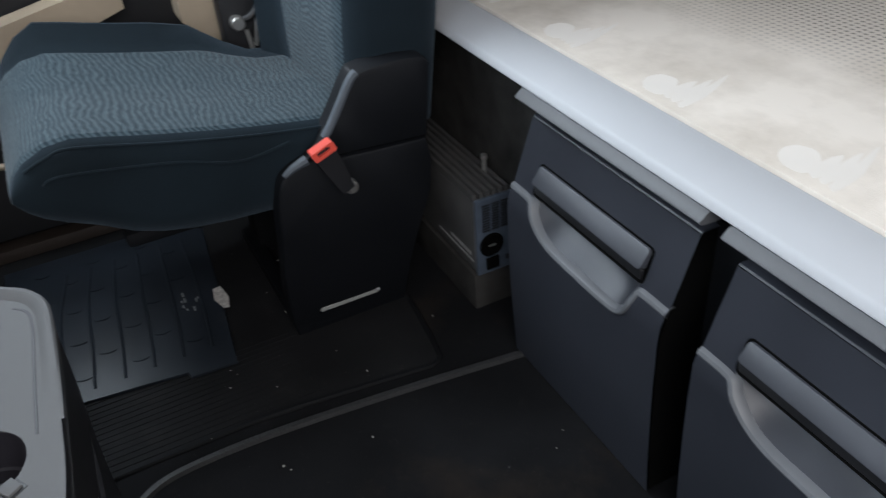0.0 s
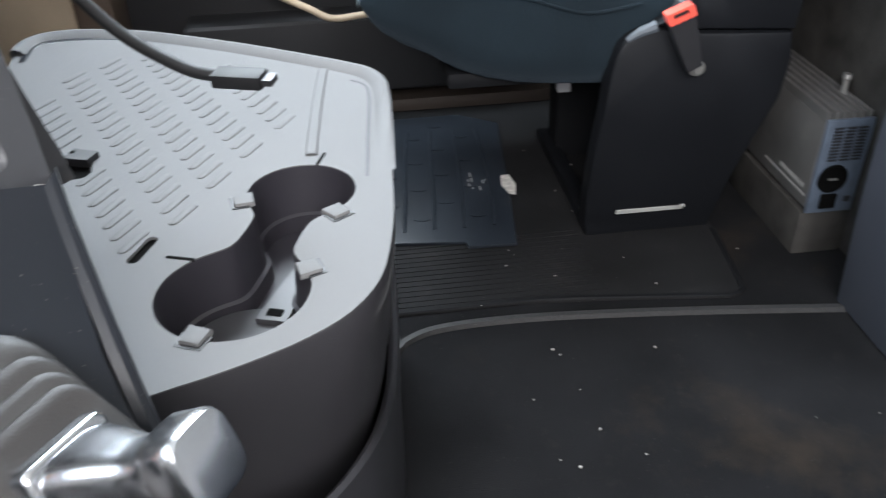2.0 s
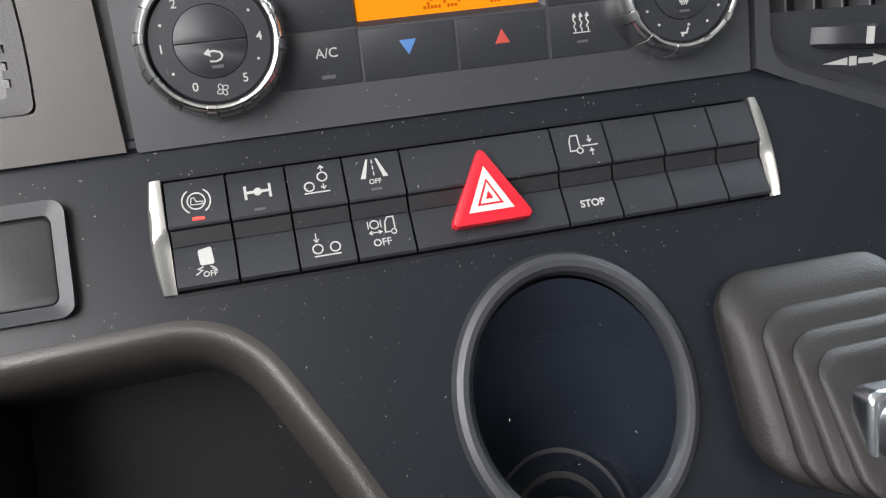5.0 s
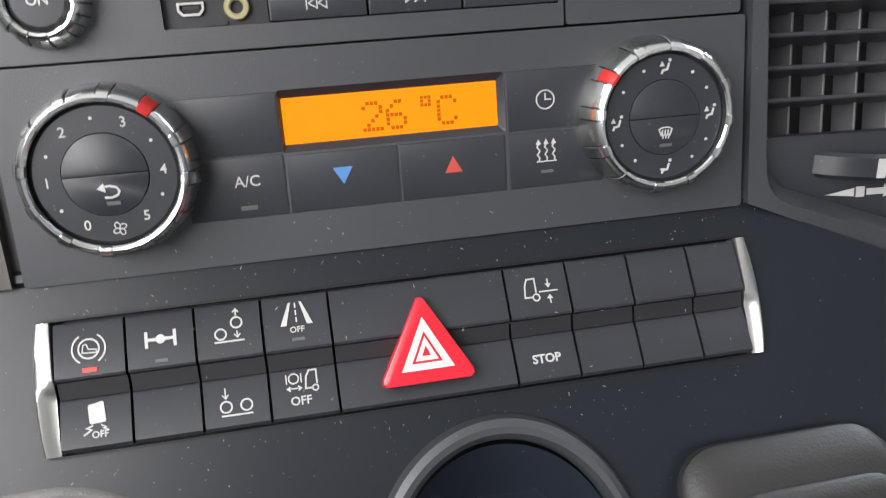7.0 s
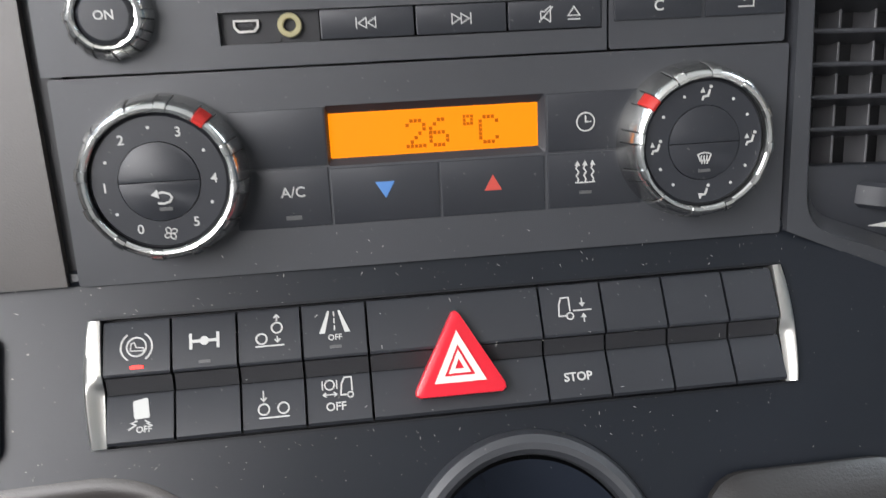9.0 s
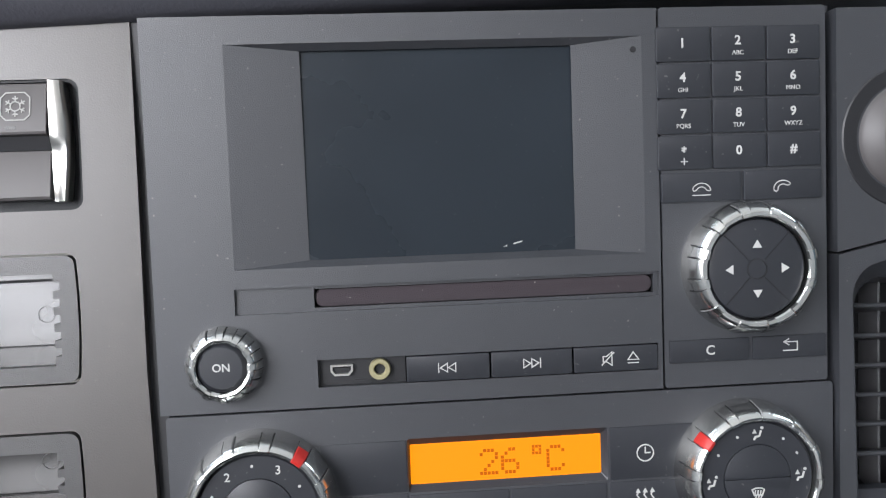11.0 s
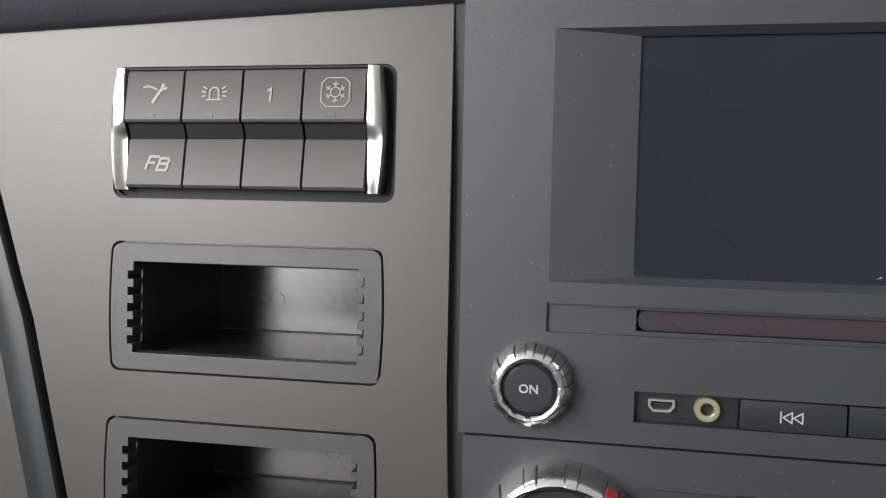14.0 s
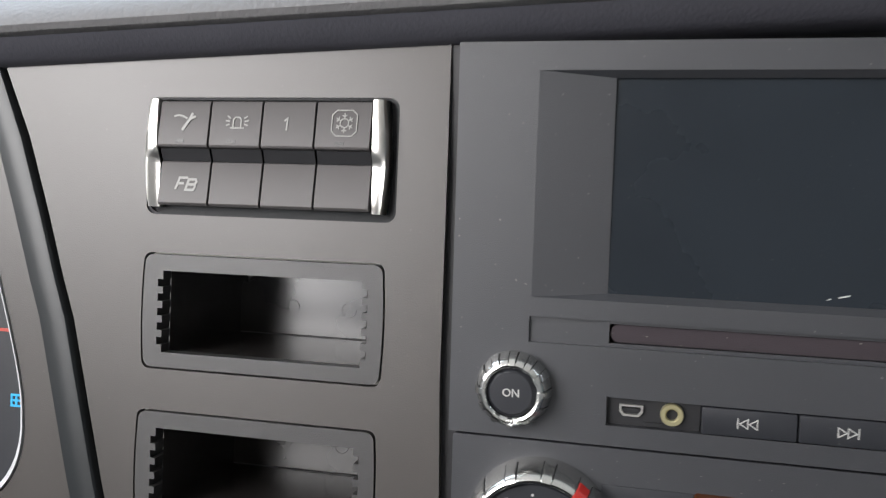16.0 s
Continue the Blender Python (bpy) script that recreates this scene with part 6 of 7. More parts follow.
# four pairs of switches on the driver's trim
cols8 = [(5.8, 27.7), (27.7, 49.4), (49.4, 71.1), (71.1, 93.3)]
M_P8 = at_mm(M_L, 0, 0, 0.8)
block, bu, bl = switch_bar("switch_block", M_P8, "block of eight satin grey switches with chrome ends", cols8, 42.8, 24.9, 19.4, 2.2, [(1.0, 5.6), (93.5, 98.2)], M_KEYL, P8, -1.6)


def sgn8(sw, bm, name="sign", material=None):
    ob = mpart(name, bm, material or M_SIGN, sw)
    ob.matrix_local = Matrix.Translation((0, 0.0338, 0.00362)) @ Matrix.Rotation(-math.atan2(2.2, 17), 4, "X") @ Matrix.Translation((0, -0.0338, 0))
    return ob


sgn8(bu[0], strokes([[(12.6, 36.8), (14.4, 37.3), (16.4, 36.8), (18.0, 36.0)]], 0.8))
sgn8(bu[0], strokes([[(20.2, 37.8), (19.4, 35.9), (21.4, 36.6)], [(16.6, 31.6), (19.4, 35.9)]], 1.4))
sgn8(bu[1], strokes([[(36.68, 32.38), (42.12, 32.38)], [(37.77, 32.53), (37.77, 35.55), (38.58, 36.56), (40.22, 36.56), (41.03, 35.55), (41.03, 32.53)], [(36.27, 33.82), (34.91, 33.39)], [(36.27, 34.98), (34.78, 35.26)], [(36.54, 36.13), (35.32, 36.99)], [(42.53, 33.82), (43.89, 33.39)], [(42.53, 34.98), (44.02, 35.26)], [(42.26, 36.13), (43.48, 36.99)]], 0.65))
sgn8(bu[2], strokes([[(58.9, 35.4), (60.0, 36.3), (59.8, 31.8)]], 0.85))
o8 = [(x + 1.2, y) for x, y in [(76.6, 31.6), (78.4, 29.8), (84.6, 29.8), (86.4, 31.6), (86.4, 37.8), (84.6, 39.6), (78.4, 39.6), (76.6, 37.8), (76.6, 31.6)]]
flake = [[(82.7 + 3.6 * math.cos(radians(a)), 34.7 + 3.6 * math.sin(radians(a))), (82.7 + 1.9 * math.cos(radians(a)), 34.7 + 1.9 * math.sin(radians(a)))] for a in range(30, 390, 60)] + [[(82.7 + 3.1 * math.cos(radians(a - 16)), 34.7 + 3.1 * math.sin(radians(a - 16))), (82.7 + 2.5 * math.cos(radians(a)), 34.7 + 2.5 * math.sin(radians(a))), (82.7 + 3.1 * math.cos(radians(a + 16)), 34.7 + 3.1 * math.sin(radians(a + 16)))] for a in range(30, 390, 60)]
sgn8(bu[3], strokes([o8, arc(82.7, 34.7, 1.7, 0, 360, 12)] + flake, 0.5))
for i in (0, 1, 3):
    x = (cols8[i][0] + cols8[i][1]) / 2 - 1
    sgn8(bu[i], box(x - 1.8, x + 1.8, 26.4, 27.6, 0, 0.14), "lamp_bar", M_FRAME)
ob_ = mpart("sign", strokes([[(13.6, 8.6), (15.0, 13.0), (18.4, 13.0)], [(14.3, 10.8), (16.8, 10.8)]], 1.1), M_SIGN, bl[0])
ob_.matrix_local = Matrix.Translation((0, 0.0108, 0.0024)) @ Matrix.Rotation(-math.atan2(2.4, 15), 4, "X") @ Matrix.Translation((0, -0.0108, 0))
ob_ = mpart("sign", strokes([[(17.8, 8.2), (19.0, 12.4), (21.9, 12.4), (22.4, 11.5), (21.5, 10.4), (21.9, 9.6), (21.2, 8.2), (17.8, 8.2)], [(18.6, 10.4), (21.3, 10.4)]], 1.1), M_SIGN, bl[0])
ob_.matrix_local = Matrix.Translation((0, 0.0108, 0.0024)) @ Matrix.Rotation(-math.atan2(2.4, 15), 4, "X") @ Matrix.Translation((0, -0.0108, 0))


# ---------------------------------------------------------------- empty compartments in the driver's trim
def compartment(y_top, shift, hole):
    c = thing("storage_compartment", at_mm(M_L, shift, y_top), "open empty storage slot with toothed edges and a grained frame", "compartment", "empty slots in the trim")
    teeth_o = [(49.75 + (x - shift - 49.75) * 0.984, -22.3 + (y - y_top + 22.3) * 0.964) for x, y in hole]
    xi0, xi1, yi0, yi1 = 8.2, 91.6, -38.8, -6.2
    inner = []
    for k in range(5):
        y = yi0 + 3 + k * 5.8
        inner += [(xi0, y), (xi0 - 2.2, y), (xi0 - 2.2, y + 3.0), (xi0, y + 3.0)]
    inner = [(xi0, yi0)] + inner + [(xi0, yi1)]
    right = [(xi1, yi1)]
    for k in range(5):
        y = yi1 - 3 - k * 5.8
        right += [(xi1, y), (xi1 + 2.2, y), (xi1 + 2.2, y - 3.0), (xi1, y - 3.0)]
    right += [(xi1, yi0)]
    mpart("frame", plate(teeth_o, [inner + right], -6, 0.1, depth=-9), M_FRAME, c, "grained black frame with teeth")
    bmw = bmesh.new()
    a = [(xi0, yi0), (xi1, yi0), (xi1, yi1), (xi0, yi1)]
    lo = [(xi0 + 1, yi0 + 1), (xi1 - 1, yi0 + 1), (xi1 - 1, yi1 - 1), (xi0 + 1, yi1 - 1)]
    t_, b_ = [bmw.verts.new((*p, -6)) for p in a], [bmw.verts.new((*p, -66)) for p in lo]
    for k in range(4):
        bmw.faces.new((t_[k], t_[(k + 1) % 4], b_[(k + 1) % 4], b_[k]))
    bmw.faces.new(b_)
    mpart("liner", bmw, M_LINER, c, "smooth dark liner")
    mpart("liner_ridge", box(xi0 + 1.5, xi1 - 1.5, -38.4, -37.5, -66, -64.6), M_BLACK, c)
    mpart("liner_ridge", box(xi0 + 1.5, xi1 - 1.5, -10.4, -9.2, -66, -64.4), M_BLACK, c)
    for k in range(2):
        ob = mpart("moulding_mark", lathe([(3.2, 0), (3.4, 0.05), (3.6, 0)], 24), M_LINER, c)
        ob.matrix_local = Matrix.Translation(((35.6 + 28 * k) * 0.001, -0.0245, -0.0659))
    return c


compartment(-17.8, -0.9, BOX1)
compartment(-80.9, -2.05, BOX2)

def oval(bm):
    for v in bm.verts:
        v.co.y *= 1.15
    return bm


# round cup recess, its raised rim
cup = thing("cup_recess", at_mm(M_B, 56.3, -111.7), "oval black cup recess with a raised rim in the fascia", "cup holder")
mpart("rim", oval(lathe([(47.4, -1), (47.2, 1.5), (46.0, 3.8), (43.8, 5.0), (41.8, 4.6), (40.2, 2.6), (39.6, -2)], 96)), M_RADIO, cup, "rounded dark rim")


down = M_B.to_3x3().inverted() @ Vector((0, 0, -1))


def upright(bm):
    """Lean what lies below the fascia so that the well goes straight down."""
    for v in bm.verts:
        if v.co.z < 0:
            v.co.x, v.co.y = v.co.x + v.co.z * down.x / down.z, v.co.y + v.co.z * down.y / down.z
    return bm


mpart("well", upright(oval(lathe([(39.7, -1.5), (39.2, -18), (38.6, -42), (37.6, -53), (35, -57), (33, -57.5), (32, -60), (26, -61), (0, -61)], 64))), mat("cup_gloss", (0.017, 0.021, 0.030), 0.28, vary=0.2, spec=0.32), cup, "smooth glossy well")
# the rings' paler, glossier colour stands in for glints on their edges
M_GLINT = mat("ring_glint", (0.10, 0.10, 0.105), 0.2, spec=0.9)
for r_ in (13.0, 22.3, 31.0):
    mpart("floor_ring", upright(oval(lathe([(r_ - 0.7, -61.2), (r_ - 0.3, -59.2), (r_ + 0.3, -59.0), (r_ + 0.7, -61.2)], 48))), M_GLINT, cup, "moulded ring in the well floor, paled for its glint")

# ---------------------------------------------------------------- parking brake lever with its bellows
def loft(rows):
    """Rounded oblong sections (half width, half height, z, cx, cy) skinned in turn."""
    bm = bmesh.new()
    rings = []
    for a, b, z, cx, cy in rows:
        rings.append([bm.verts.new((cx + a * abs(math.cos(t)) ** 0.55 * (1 if math.cos(t) > 0 else -1), cy + b * abs(math.sin(t)) ** 0.55 * (1 if math.sin(t) > 0 else -1), z)) for t in [2 * math.pi * (i + 0.5) / 32 for i in range(32)]])
    for a, b in zip(rings, rings[1:]):
        for i in range(32):
            bm.faces.new((a[i], a[(i + 1) % 32], b[(i + 1) % 32], b[i]))
    bm.faces.new(rings[0][::-1])
    bm.faces.new(rings[-1])
    return bm


brake = thing("brake_lever", M_B, "chrome brake lever in a grey rubber bellows", "lever")
bm = bmesh.new()
rings = []
steps = [(0.0, 0.0, 1.0), (0.02, 0.10, 1.0)]
for r_, (s0, s1, k0, k1) in enumerate(((0.03, 0.40, 1.075, 0.99), (0.43, 0.61, 0.925, 0.875), (0.64, 0.80, 0.805, 0.77), (0.83, 0.98, 0.725, 0.69))):
    for q in range(9):
        u = q / 8
        puff = 0.055 * (1 - (2 * u - 1) ** 4) - 0.035
        steps.append((s0 + (s1 - s0) * u, 0.10 + 0.90 * (s0 + (s1 - s0) * u ** 0.8), k0 + (k1 - k0) * u + puff))
steps.append((1.0, 1.0, 0.40))
for s, h, k in steps:
    cx_, cy_, cz_ = 155.5 + 9 * s, -115.5 - 28 * s, 34 * h
    loop = rrect(-38.0, -36.0, 37.5, 36.5, 15, 5)
    rings.append([bm.verts.new((cx_ + x * k, cy_ + y * k, cz_ + (-(x * 0.06) - (y * 0.16)) * s)) for x, y in loop])
for a, b in zip(rings, rings[1:]):
    for i in range(len(a)):
        bm.faces.new((a[i], a[(i + 1) % len(a)], b[(i + 1) % len(a)], b[i]))
bm.faces.new(rings[-1])
mpart("bellows", bm, M_BOOT, brake, "grey-brown stepped rubber bellows")
lm = frame_of((0.1610, -0.1430, 0.033), (0.985, -0.03, -0.155), (0.1, 0.94, 0.30))
lev = mpart("collar", prism(rrect(-20.5, -16.5, 20.5, 15.5, 4.5), -4, 5, 3.0, seg=4), M_LEVER, brake, "square chrome collar")
lev.matrix_local = lm
neck = mpart("neck", loft([(18.5, 14.5, 3, 0, -1), (17.5, 14, 9, 0.5, -1), (15.5, 13, 18, 0.5, -2), (12.5, 11, 29, 1, -4), (11, 10, 36, 2, -5), (12.5, 11, 43, 3, -5), (13, 11, 50, 3, -5)]), M_LEVER, brake, "polished neck")
neck.matrix_local = lm
hd = mpart("head", loft([(9, 8, 38, 3, -3), (13, 11.5, 42, 3, -3), (14.8, 14.5, 46, 3, -4), (15.3, 15.3, 54, 3, -5), (15.2, 15.2, 59, 3, -5), (14.2, 14.2, 61.4, 3, -5.3), (11, 11, 62.2, 3, -5.3)]), M_LEVER, brake, "polished lever head")
hd.matrix_local = lm

# ---------------------------------------------------------------- air vent and socket beside the centre stack
vent = thing("air_vent", M_C, "dark rectangular air vent with a thumb wheel", "vent")
v_out = [(161.2, 64.0), (161.2, -50.5), (270, -97), (277, -70), (286, -25), (292, 30), (296, 92)]
v_in = [(169.4, 54), (171.5, -46.5), (254, -77), (266, 75)]


def filleted(poly, r, n=6):
    """The outline with its corners rounded by about r."""
    out = []
    for i, p in enumerate(poly):
        p, a, b = Vector(p), Vector(poly[i - 1]), Vector(poly[(i + 1) % len(poly)])
        pa, pb = p + (a - p).normalized() * r, p + (b - p).normalized() * r
        for k in range(n + 1):
            t = k / n
            q = pa * (1 - t) ** 2 + p * 2 * t * (1 - t) + pb * t ** 2
            out.append((q.x, q.y))
    return out


v_in = filleted(v_in, 11)
M_SLAT = mat("vent_slat_plastic", (0.040, 0.041, 0.046), 0.38, grain=0.1)
# vanes are coloured paler than the slats for the light they catch
M_VANE = mat("vent_vane_lit", (0.10, 0.10, 0.105), 0.35)
v_rim = [(217 + (x - 217) * 1.07, -8 + (y + 8) * 1.07) for x, y in v_in]
mpart("frame", plate(v_out, [v_rim], -8, 2.0), M_RADIO, vent, "dark vent frame")
mpart("inner_rim", ring(v_rim, [(217 + (x - 217) * 0.97, -8 + (y + 8) * 0.97) for x, y in v_in], -16, 2.4, z_in=-5), M_RADIO, vent)
mpart("lower_panel", prism(filleted([(168, -28.4), (257.5, -31.6), (252.5, -75), (171, -45.5)], 5, 4), -12, -6.5, 1.0), M_KEY, vent)
mpart("duct", box(163, 292, -90, 66, -52, -46), M_BLACK, vent)
mpart("duct_wall", box(266, 290, -92, 66, -50, -8), M_BLACK, vent)
mpart("duct_wall", box(163, 292, -100, -76, -50, -12), M_BLACK, vent)
for i in range(8):
    y = -16.5 + i * 11.7
    bmv = soft(box(-43, 44, -0.9, 0.9, -18, 0), 0.6, 1)
    sl_ = mpart("slat", bmv, M_SLAT, vent)
    sl_.matrix_local = Matrix.Translation((0.2155, y * 0.001, -0.008)) @ Matrix.Rotation(radians(-1.6), 4, "Z") @ Matrix.Rotation(radians(-14), 4, "X")
for i in range(6):
    vv = mpart("upright_vane", soft(box(-0.55, 0.55, -62, 62, -14, 0), 0.3, 1), M_VANE, vent)
    vv.matrix_local = Matrix.Translation(((176.8 + i * 14.3) * 0.001, 0.012, -0.0205))
wheel = mpart("thumb_wheel", lathe([(25, -5), (26.5, -3.5), (26.5, 3.5), (25, 5), (0, 5)], 64), M_KEY, vent, "black thumb wheel with a white mark")
wheel.matrix_local = Matrix.Translation((0.2130, -0.0425, -0.0235)) @ Matrix.Rotation(radians(-6), 4, "Z") @ Matrix.Rotation(radians(90), 4, "X")
wm = mpart("wheel_mark", box(-1.8, 1.8, -3.6, 3.6, 21.0, 21.9), M_WHITE, vent)
wm.matrix_local = Matrix.Translation((0.2145, -0.0428, -0.0185)) @ Matrix.Rotation(radians(-6), 4, "Z")
ar = mpart("arrow_sign", fills([[(198, -56.4), (210, -54.4), (210, -57.6)], [(211, -54.0), (214.6, -54.0), (214.6, -58), (211, -58)], [(215.6, -55.0), (223, -54.9), (223, -53.6), (232, -56.2), (223, -58.6), (223, -57.4), (215.6, -57.4)]], -6.5, -6.2), M_WHITE, vent)
ar.matrix_local = Matrix.Translation((0.2150, -0.0532, 0)) @ Matrix.Rotation(radians(-2), 4, "Z") @ Matrix.Translation((-0.2145, 0.056, 0))

mpart("chipped_corner", fills([[(254, -91.6), (268, -97.2), (269, -95.0), (262, -91.0)]], 1.0, 2.6), M_WHITE, vent, "bright chipped corner")

upper = thing("socket_panel", M_C, "dark panel with a round socket lid beside the radio", "panel")
mpart("panel", plate([(161.2, 154.5), (161.2, 65.0), (296, 93), (300, 154.5)], [], -8, 1.2), M_RADIO, upper)
lid = mpart("socket_ring", lathe([(26.8, 1), (26.0, 1.6), (22.5, 1.45), (20.8, 1.3)], 64, cx=189.5, cy=106.8), M_BLACK, upper, "recessed round ring")
# the sloping side's paler plastic gives the light that falls on it
lid_ = mpart("socket_lid", lathe([(20.6, -1), (20.4, 1.4), (19.4, 3.0), (14.2, 6.6), (13.2, 7.0), (0, 7.0)], 64, cx=190.0, cy=106.8), M_KEYL, upper, "satin socket lid, its sloping side paled as if lit")
mpart("lid_face", lathe([(13.0, 6.6), (12.9, 7.3), (12.4, 7.5), (0, 7.6)], 48, cx=190.4, cy=106.8), M_KEY, lid_, "black printed lid face")
mpart("word", lettering("24", 7.6, at=(187.0, 109.6), z=0.3, bold=0.12), M_WHITE, upper).location.z = 0.0075
mpart("word", lettering("MAX", 4.6, at=(187.6, 103.0), z=0.3, bold=0.08), M_WHITE, upper).location.z = 0.0075

# square dark button left of the switch row
pb = thing("square_button", at_mm(M_B, -133, -31), "square black push button in a rounded frame", "button")
mpart("frame", ring(rrect(-20, -21, 20, 21, 5), rrect(-15, -16, 15, 16, 3), -2, 4.5, z_in=3), M_KEY, pb)
mpart("push_face", prism(rrect(-14.5, -15.5, 14.5, 15.5, 3), -2, 1.5, 1), M_BLACK, pb)

# ---------------------------------------------------------------- console with the light grey tray
ZTR = 0.355
OUT = [(0.184, 0.462), (0.189, 0.448), (0.196, 0.428), (0.206, 0.404), (0.220, 0.377), (0.240, 0.352), (0.268, 0.334), (0.302, 0.325), (0.350, 0.3185), (0.410, 0.315), (0.490, 0.3105), (0.550, 0.3085), (0.580, 0.3105), (0.604, 0.321), (0.622, 0.340), (0.648, 0.376), (0.700, 0.455), (0.750, 0.545), (0.768, 0.596), (0.776, 0.635), (0.772, 0.665), (0.755, 0.682), (0.72, 0.686), (0.66, 0.676), (0.56, 0.648), (0.400, 0.60), (0.308, 0.530)]
OUT = [(p.x, p.y) for p in smooth_path([(x, y, 0) for x, y in OUT[:-3]], 3)] + OUT[-3:]
RIM0, RIM1 = 27, 67
C1, C2, R1, R2 = Vector((0.271, 0.424)), Vector((0.389, 0.384)), 0.049, 0.041


def well_outline(off=0.0):
    ax = (C2 - C1).normalized()
    nx = Vector((-ax.y, ax.x))
    r1, r2, hw = R1 - off, R2 - off, 0.020 - off
    a1, a2 = math.asin(hw / r1), math.asin(hw / r2)
    base = math.atan2(ax.y, ax.x)
    pts = []
    for i in range(25):
        t = base + a1 + (2 * math.pi - 2 * a1) * i / 24
        pts.append((C1.x + r1 * math.cos(t), C1.y + r1 * math.sin(t)))
    for i in range(25):
        t = base + math.pi + a2 + (2 * math.pi - 2 * a2) * i / 24
        pts.append((C2.x + r2 * math.cos(t), C2.y + r2 * math.sin(t)))
    # even spacing, then the four corners at the neck worn round
    ring_ = [Vector(p) for p in pts]
    run = [0.0]
    for p, q in zip(ring_, ring_[1:] + ring_[:1]):
        run.append(run[-1] + (q - p).length)
    even = []
    for i in range(112):
        d = run[-1] * i / 112
        k = max(j for j in range(len(ring_)) if run[j] <= d)
        even.append(ring_[k].lerp(ring_[(k + 1) % len(ring_)], (d - run[k]) / max(run[k + 1] - run[k], 1e-9)))
    for _ in range(5):
        even = [(even[i - 1] + 2 * even[i] + even[(i + 1) % 112]) / 4 for i in range(112)]
    return [(p.x, p.y) for p in even]


M_WGREY = mat("well_grey", (0.046, 0.046, 0.051), 0.55, vary=0.15)
tray = thing("console_tray", Matrix.Identity(4), "light grey plastic console tray with two cup holders", "tray")
def turned(pts, x, y, a):
    ca, sa = math.cos(radians(a)), math.sin(radians(a))
    return [(x + px_ * ca - py_ * sa, y + px_ * sa + py_ * ca) for px_, py_ in pts]


DRAIN = turned(rrect(-0.016, -0.0042, 0.016, 0.0042, 0.0038, 3), 0.327, 0.488, -20)
CLIP = turned(rrect(-0.016, -0.013, 0.016, 0.012, 0.006, 3), 0.451, 0.561, 10)
part("deck", plate(OUT, [well_outline(), DRAIN, CLIP], ZTR - 0.02, ZTR, depth=ZTR - 0.0025), M_TRAY, tray)
# black boxes just below the two openings stand in for shade in them
part("hole_backing", box(0.305, 0.350, 0.470, 0.506, ZTR - 0.008, ZTR - 0.003), M_VOID, tray)
part("hole_backing", box(0.43, 0.475, 0.54, 0.58, ZTR - 0.008, ZTR - 0.003), M_VOID, tray)
lipb = bmesh.new()
path = smooth_path([(x, y, ZTR) for x, y in OUT[RIM0:RIM1]], 2)
rows = []
for i, p in enumerate(path):
    d = (path[min(i + 1, len(path) - 1)] - path[max(i - 1, 0)]).normalized()
    s = Vector((-d.y, d.x, 0))
    f = min(1, i / 10)
    rows.append([lipb.verts.new(p + s * o + Vector((0, 0, z * f))) for o, z in ((-0.002, -0.004), (-0.0025, 0.003), (-0.0005, 0.0062), (0.004, 0.0068), (0.0085, 0.0045), (0.014, -0.0008))])
for a, b in zip(rows, rows[1:]):
    for k in range(5):
        lipb.faces.new((a[k], a[k + 1], b[k + 1], b[k]))
part("raised_rim", lipb, M_TRAY, tray)
part("ridge", ribbon([(0.444, 0.377), (0.50, 0.3745), (0.56, 0.371), (0.622, 0.3665)], 0.011, 0.0025, ZTR - 0.0006), M_TRAY, tray)
part("groove", ribbon([(0.402, 0.335), (0.48, 0.330), (0.55, 0.3255), (0.578, 0.328), (0.592, 0.340)], 0.003, 0.0004, ZTR), M_WGREY, tray, "moulded groove drawn as a dark ribbon")
WO, WI = well_outline(0.0003), well_outline(0.006)
bm = bmesh.new()
a = [bm.verts.new((x, y, ZTR - 0.001)) for x, y in WO]
b = [bm.verts.new((x, y, ZTR - 0.056)) for x, y in WI]
ledge_ = [bm.verts.new((x, y, ZTR - 0.041)) for x, y in well_outline(0.0030)]
ledge2_ = [bm.verts.new((x, y, ZTR - 0.0425)) for x, y in well_outline(0.0056)]
for k in range(len(a)):
    for p_, q_ in ((a, ledge_), (ledge_, ledge2_), (ledge2_, b)):
        bm.faces.new((p_[k], p_[(k + 1) % len(a)], q_[(k + 1) % len(a)], q_[k]))
bm.faces.new(b)
part("cup_well", bm, M_WELL, tray, "dark double cup well")
base_ = part("well_base", prism(circle(C1.x, C1.y - 0.001, 0.0425, 40), ZTR - 0.0555, ZTR - 0.047, 0.002), M_WGREY, tray, "grey moulded base in the cup well")
for r_ in (0.016, 0.026, 0.034):
    mpart("base_groove", strokes([arc(C1.x * 1000 + 6, C1.y * 1000 - 4, r_ * 1000, 150, 290, 16)], 1.0, ZTR * 1000 - 48, ZTR * 1000 - 46.6), M_BLACK, base_)
way = (C2 - C1).normalized()
across = Vector((-way.y, way.x))
chan = [C1 + way * a_ + across * b_ for a_, b_ in ((0.026, -0.019), (0.090, -0.016), (0.090, -0.003), (0.026, 0.003))]
chan = part("well_channel", soft(prism([(p.x, p.y) for p in chan], ZTR - 0.0555, ZTR - 0.043), 0.002, 1), M_WGREY, tray, "grey channel between the wells")
hole_ = C1 + way * 0.034 + across * -0.008
part("channel_hole", prism(turned(rrect(-0.0035, -0.0055, 0.0035, 0.0055, 0.001, 2), hole_.x, hole_.y, math.degrees(math.atan2(way.y, way.x))), ZTR - 0.044, ZTR - 0.0422), M_VOID, chan)


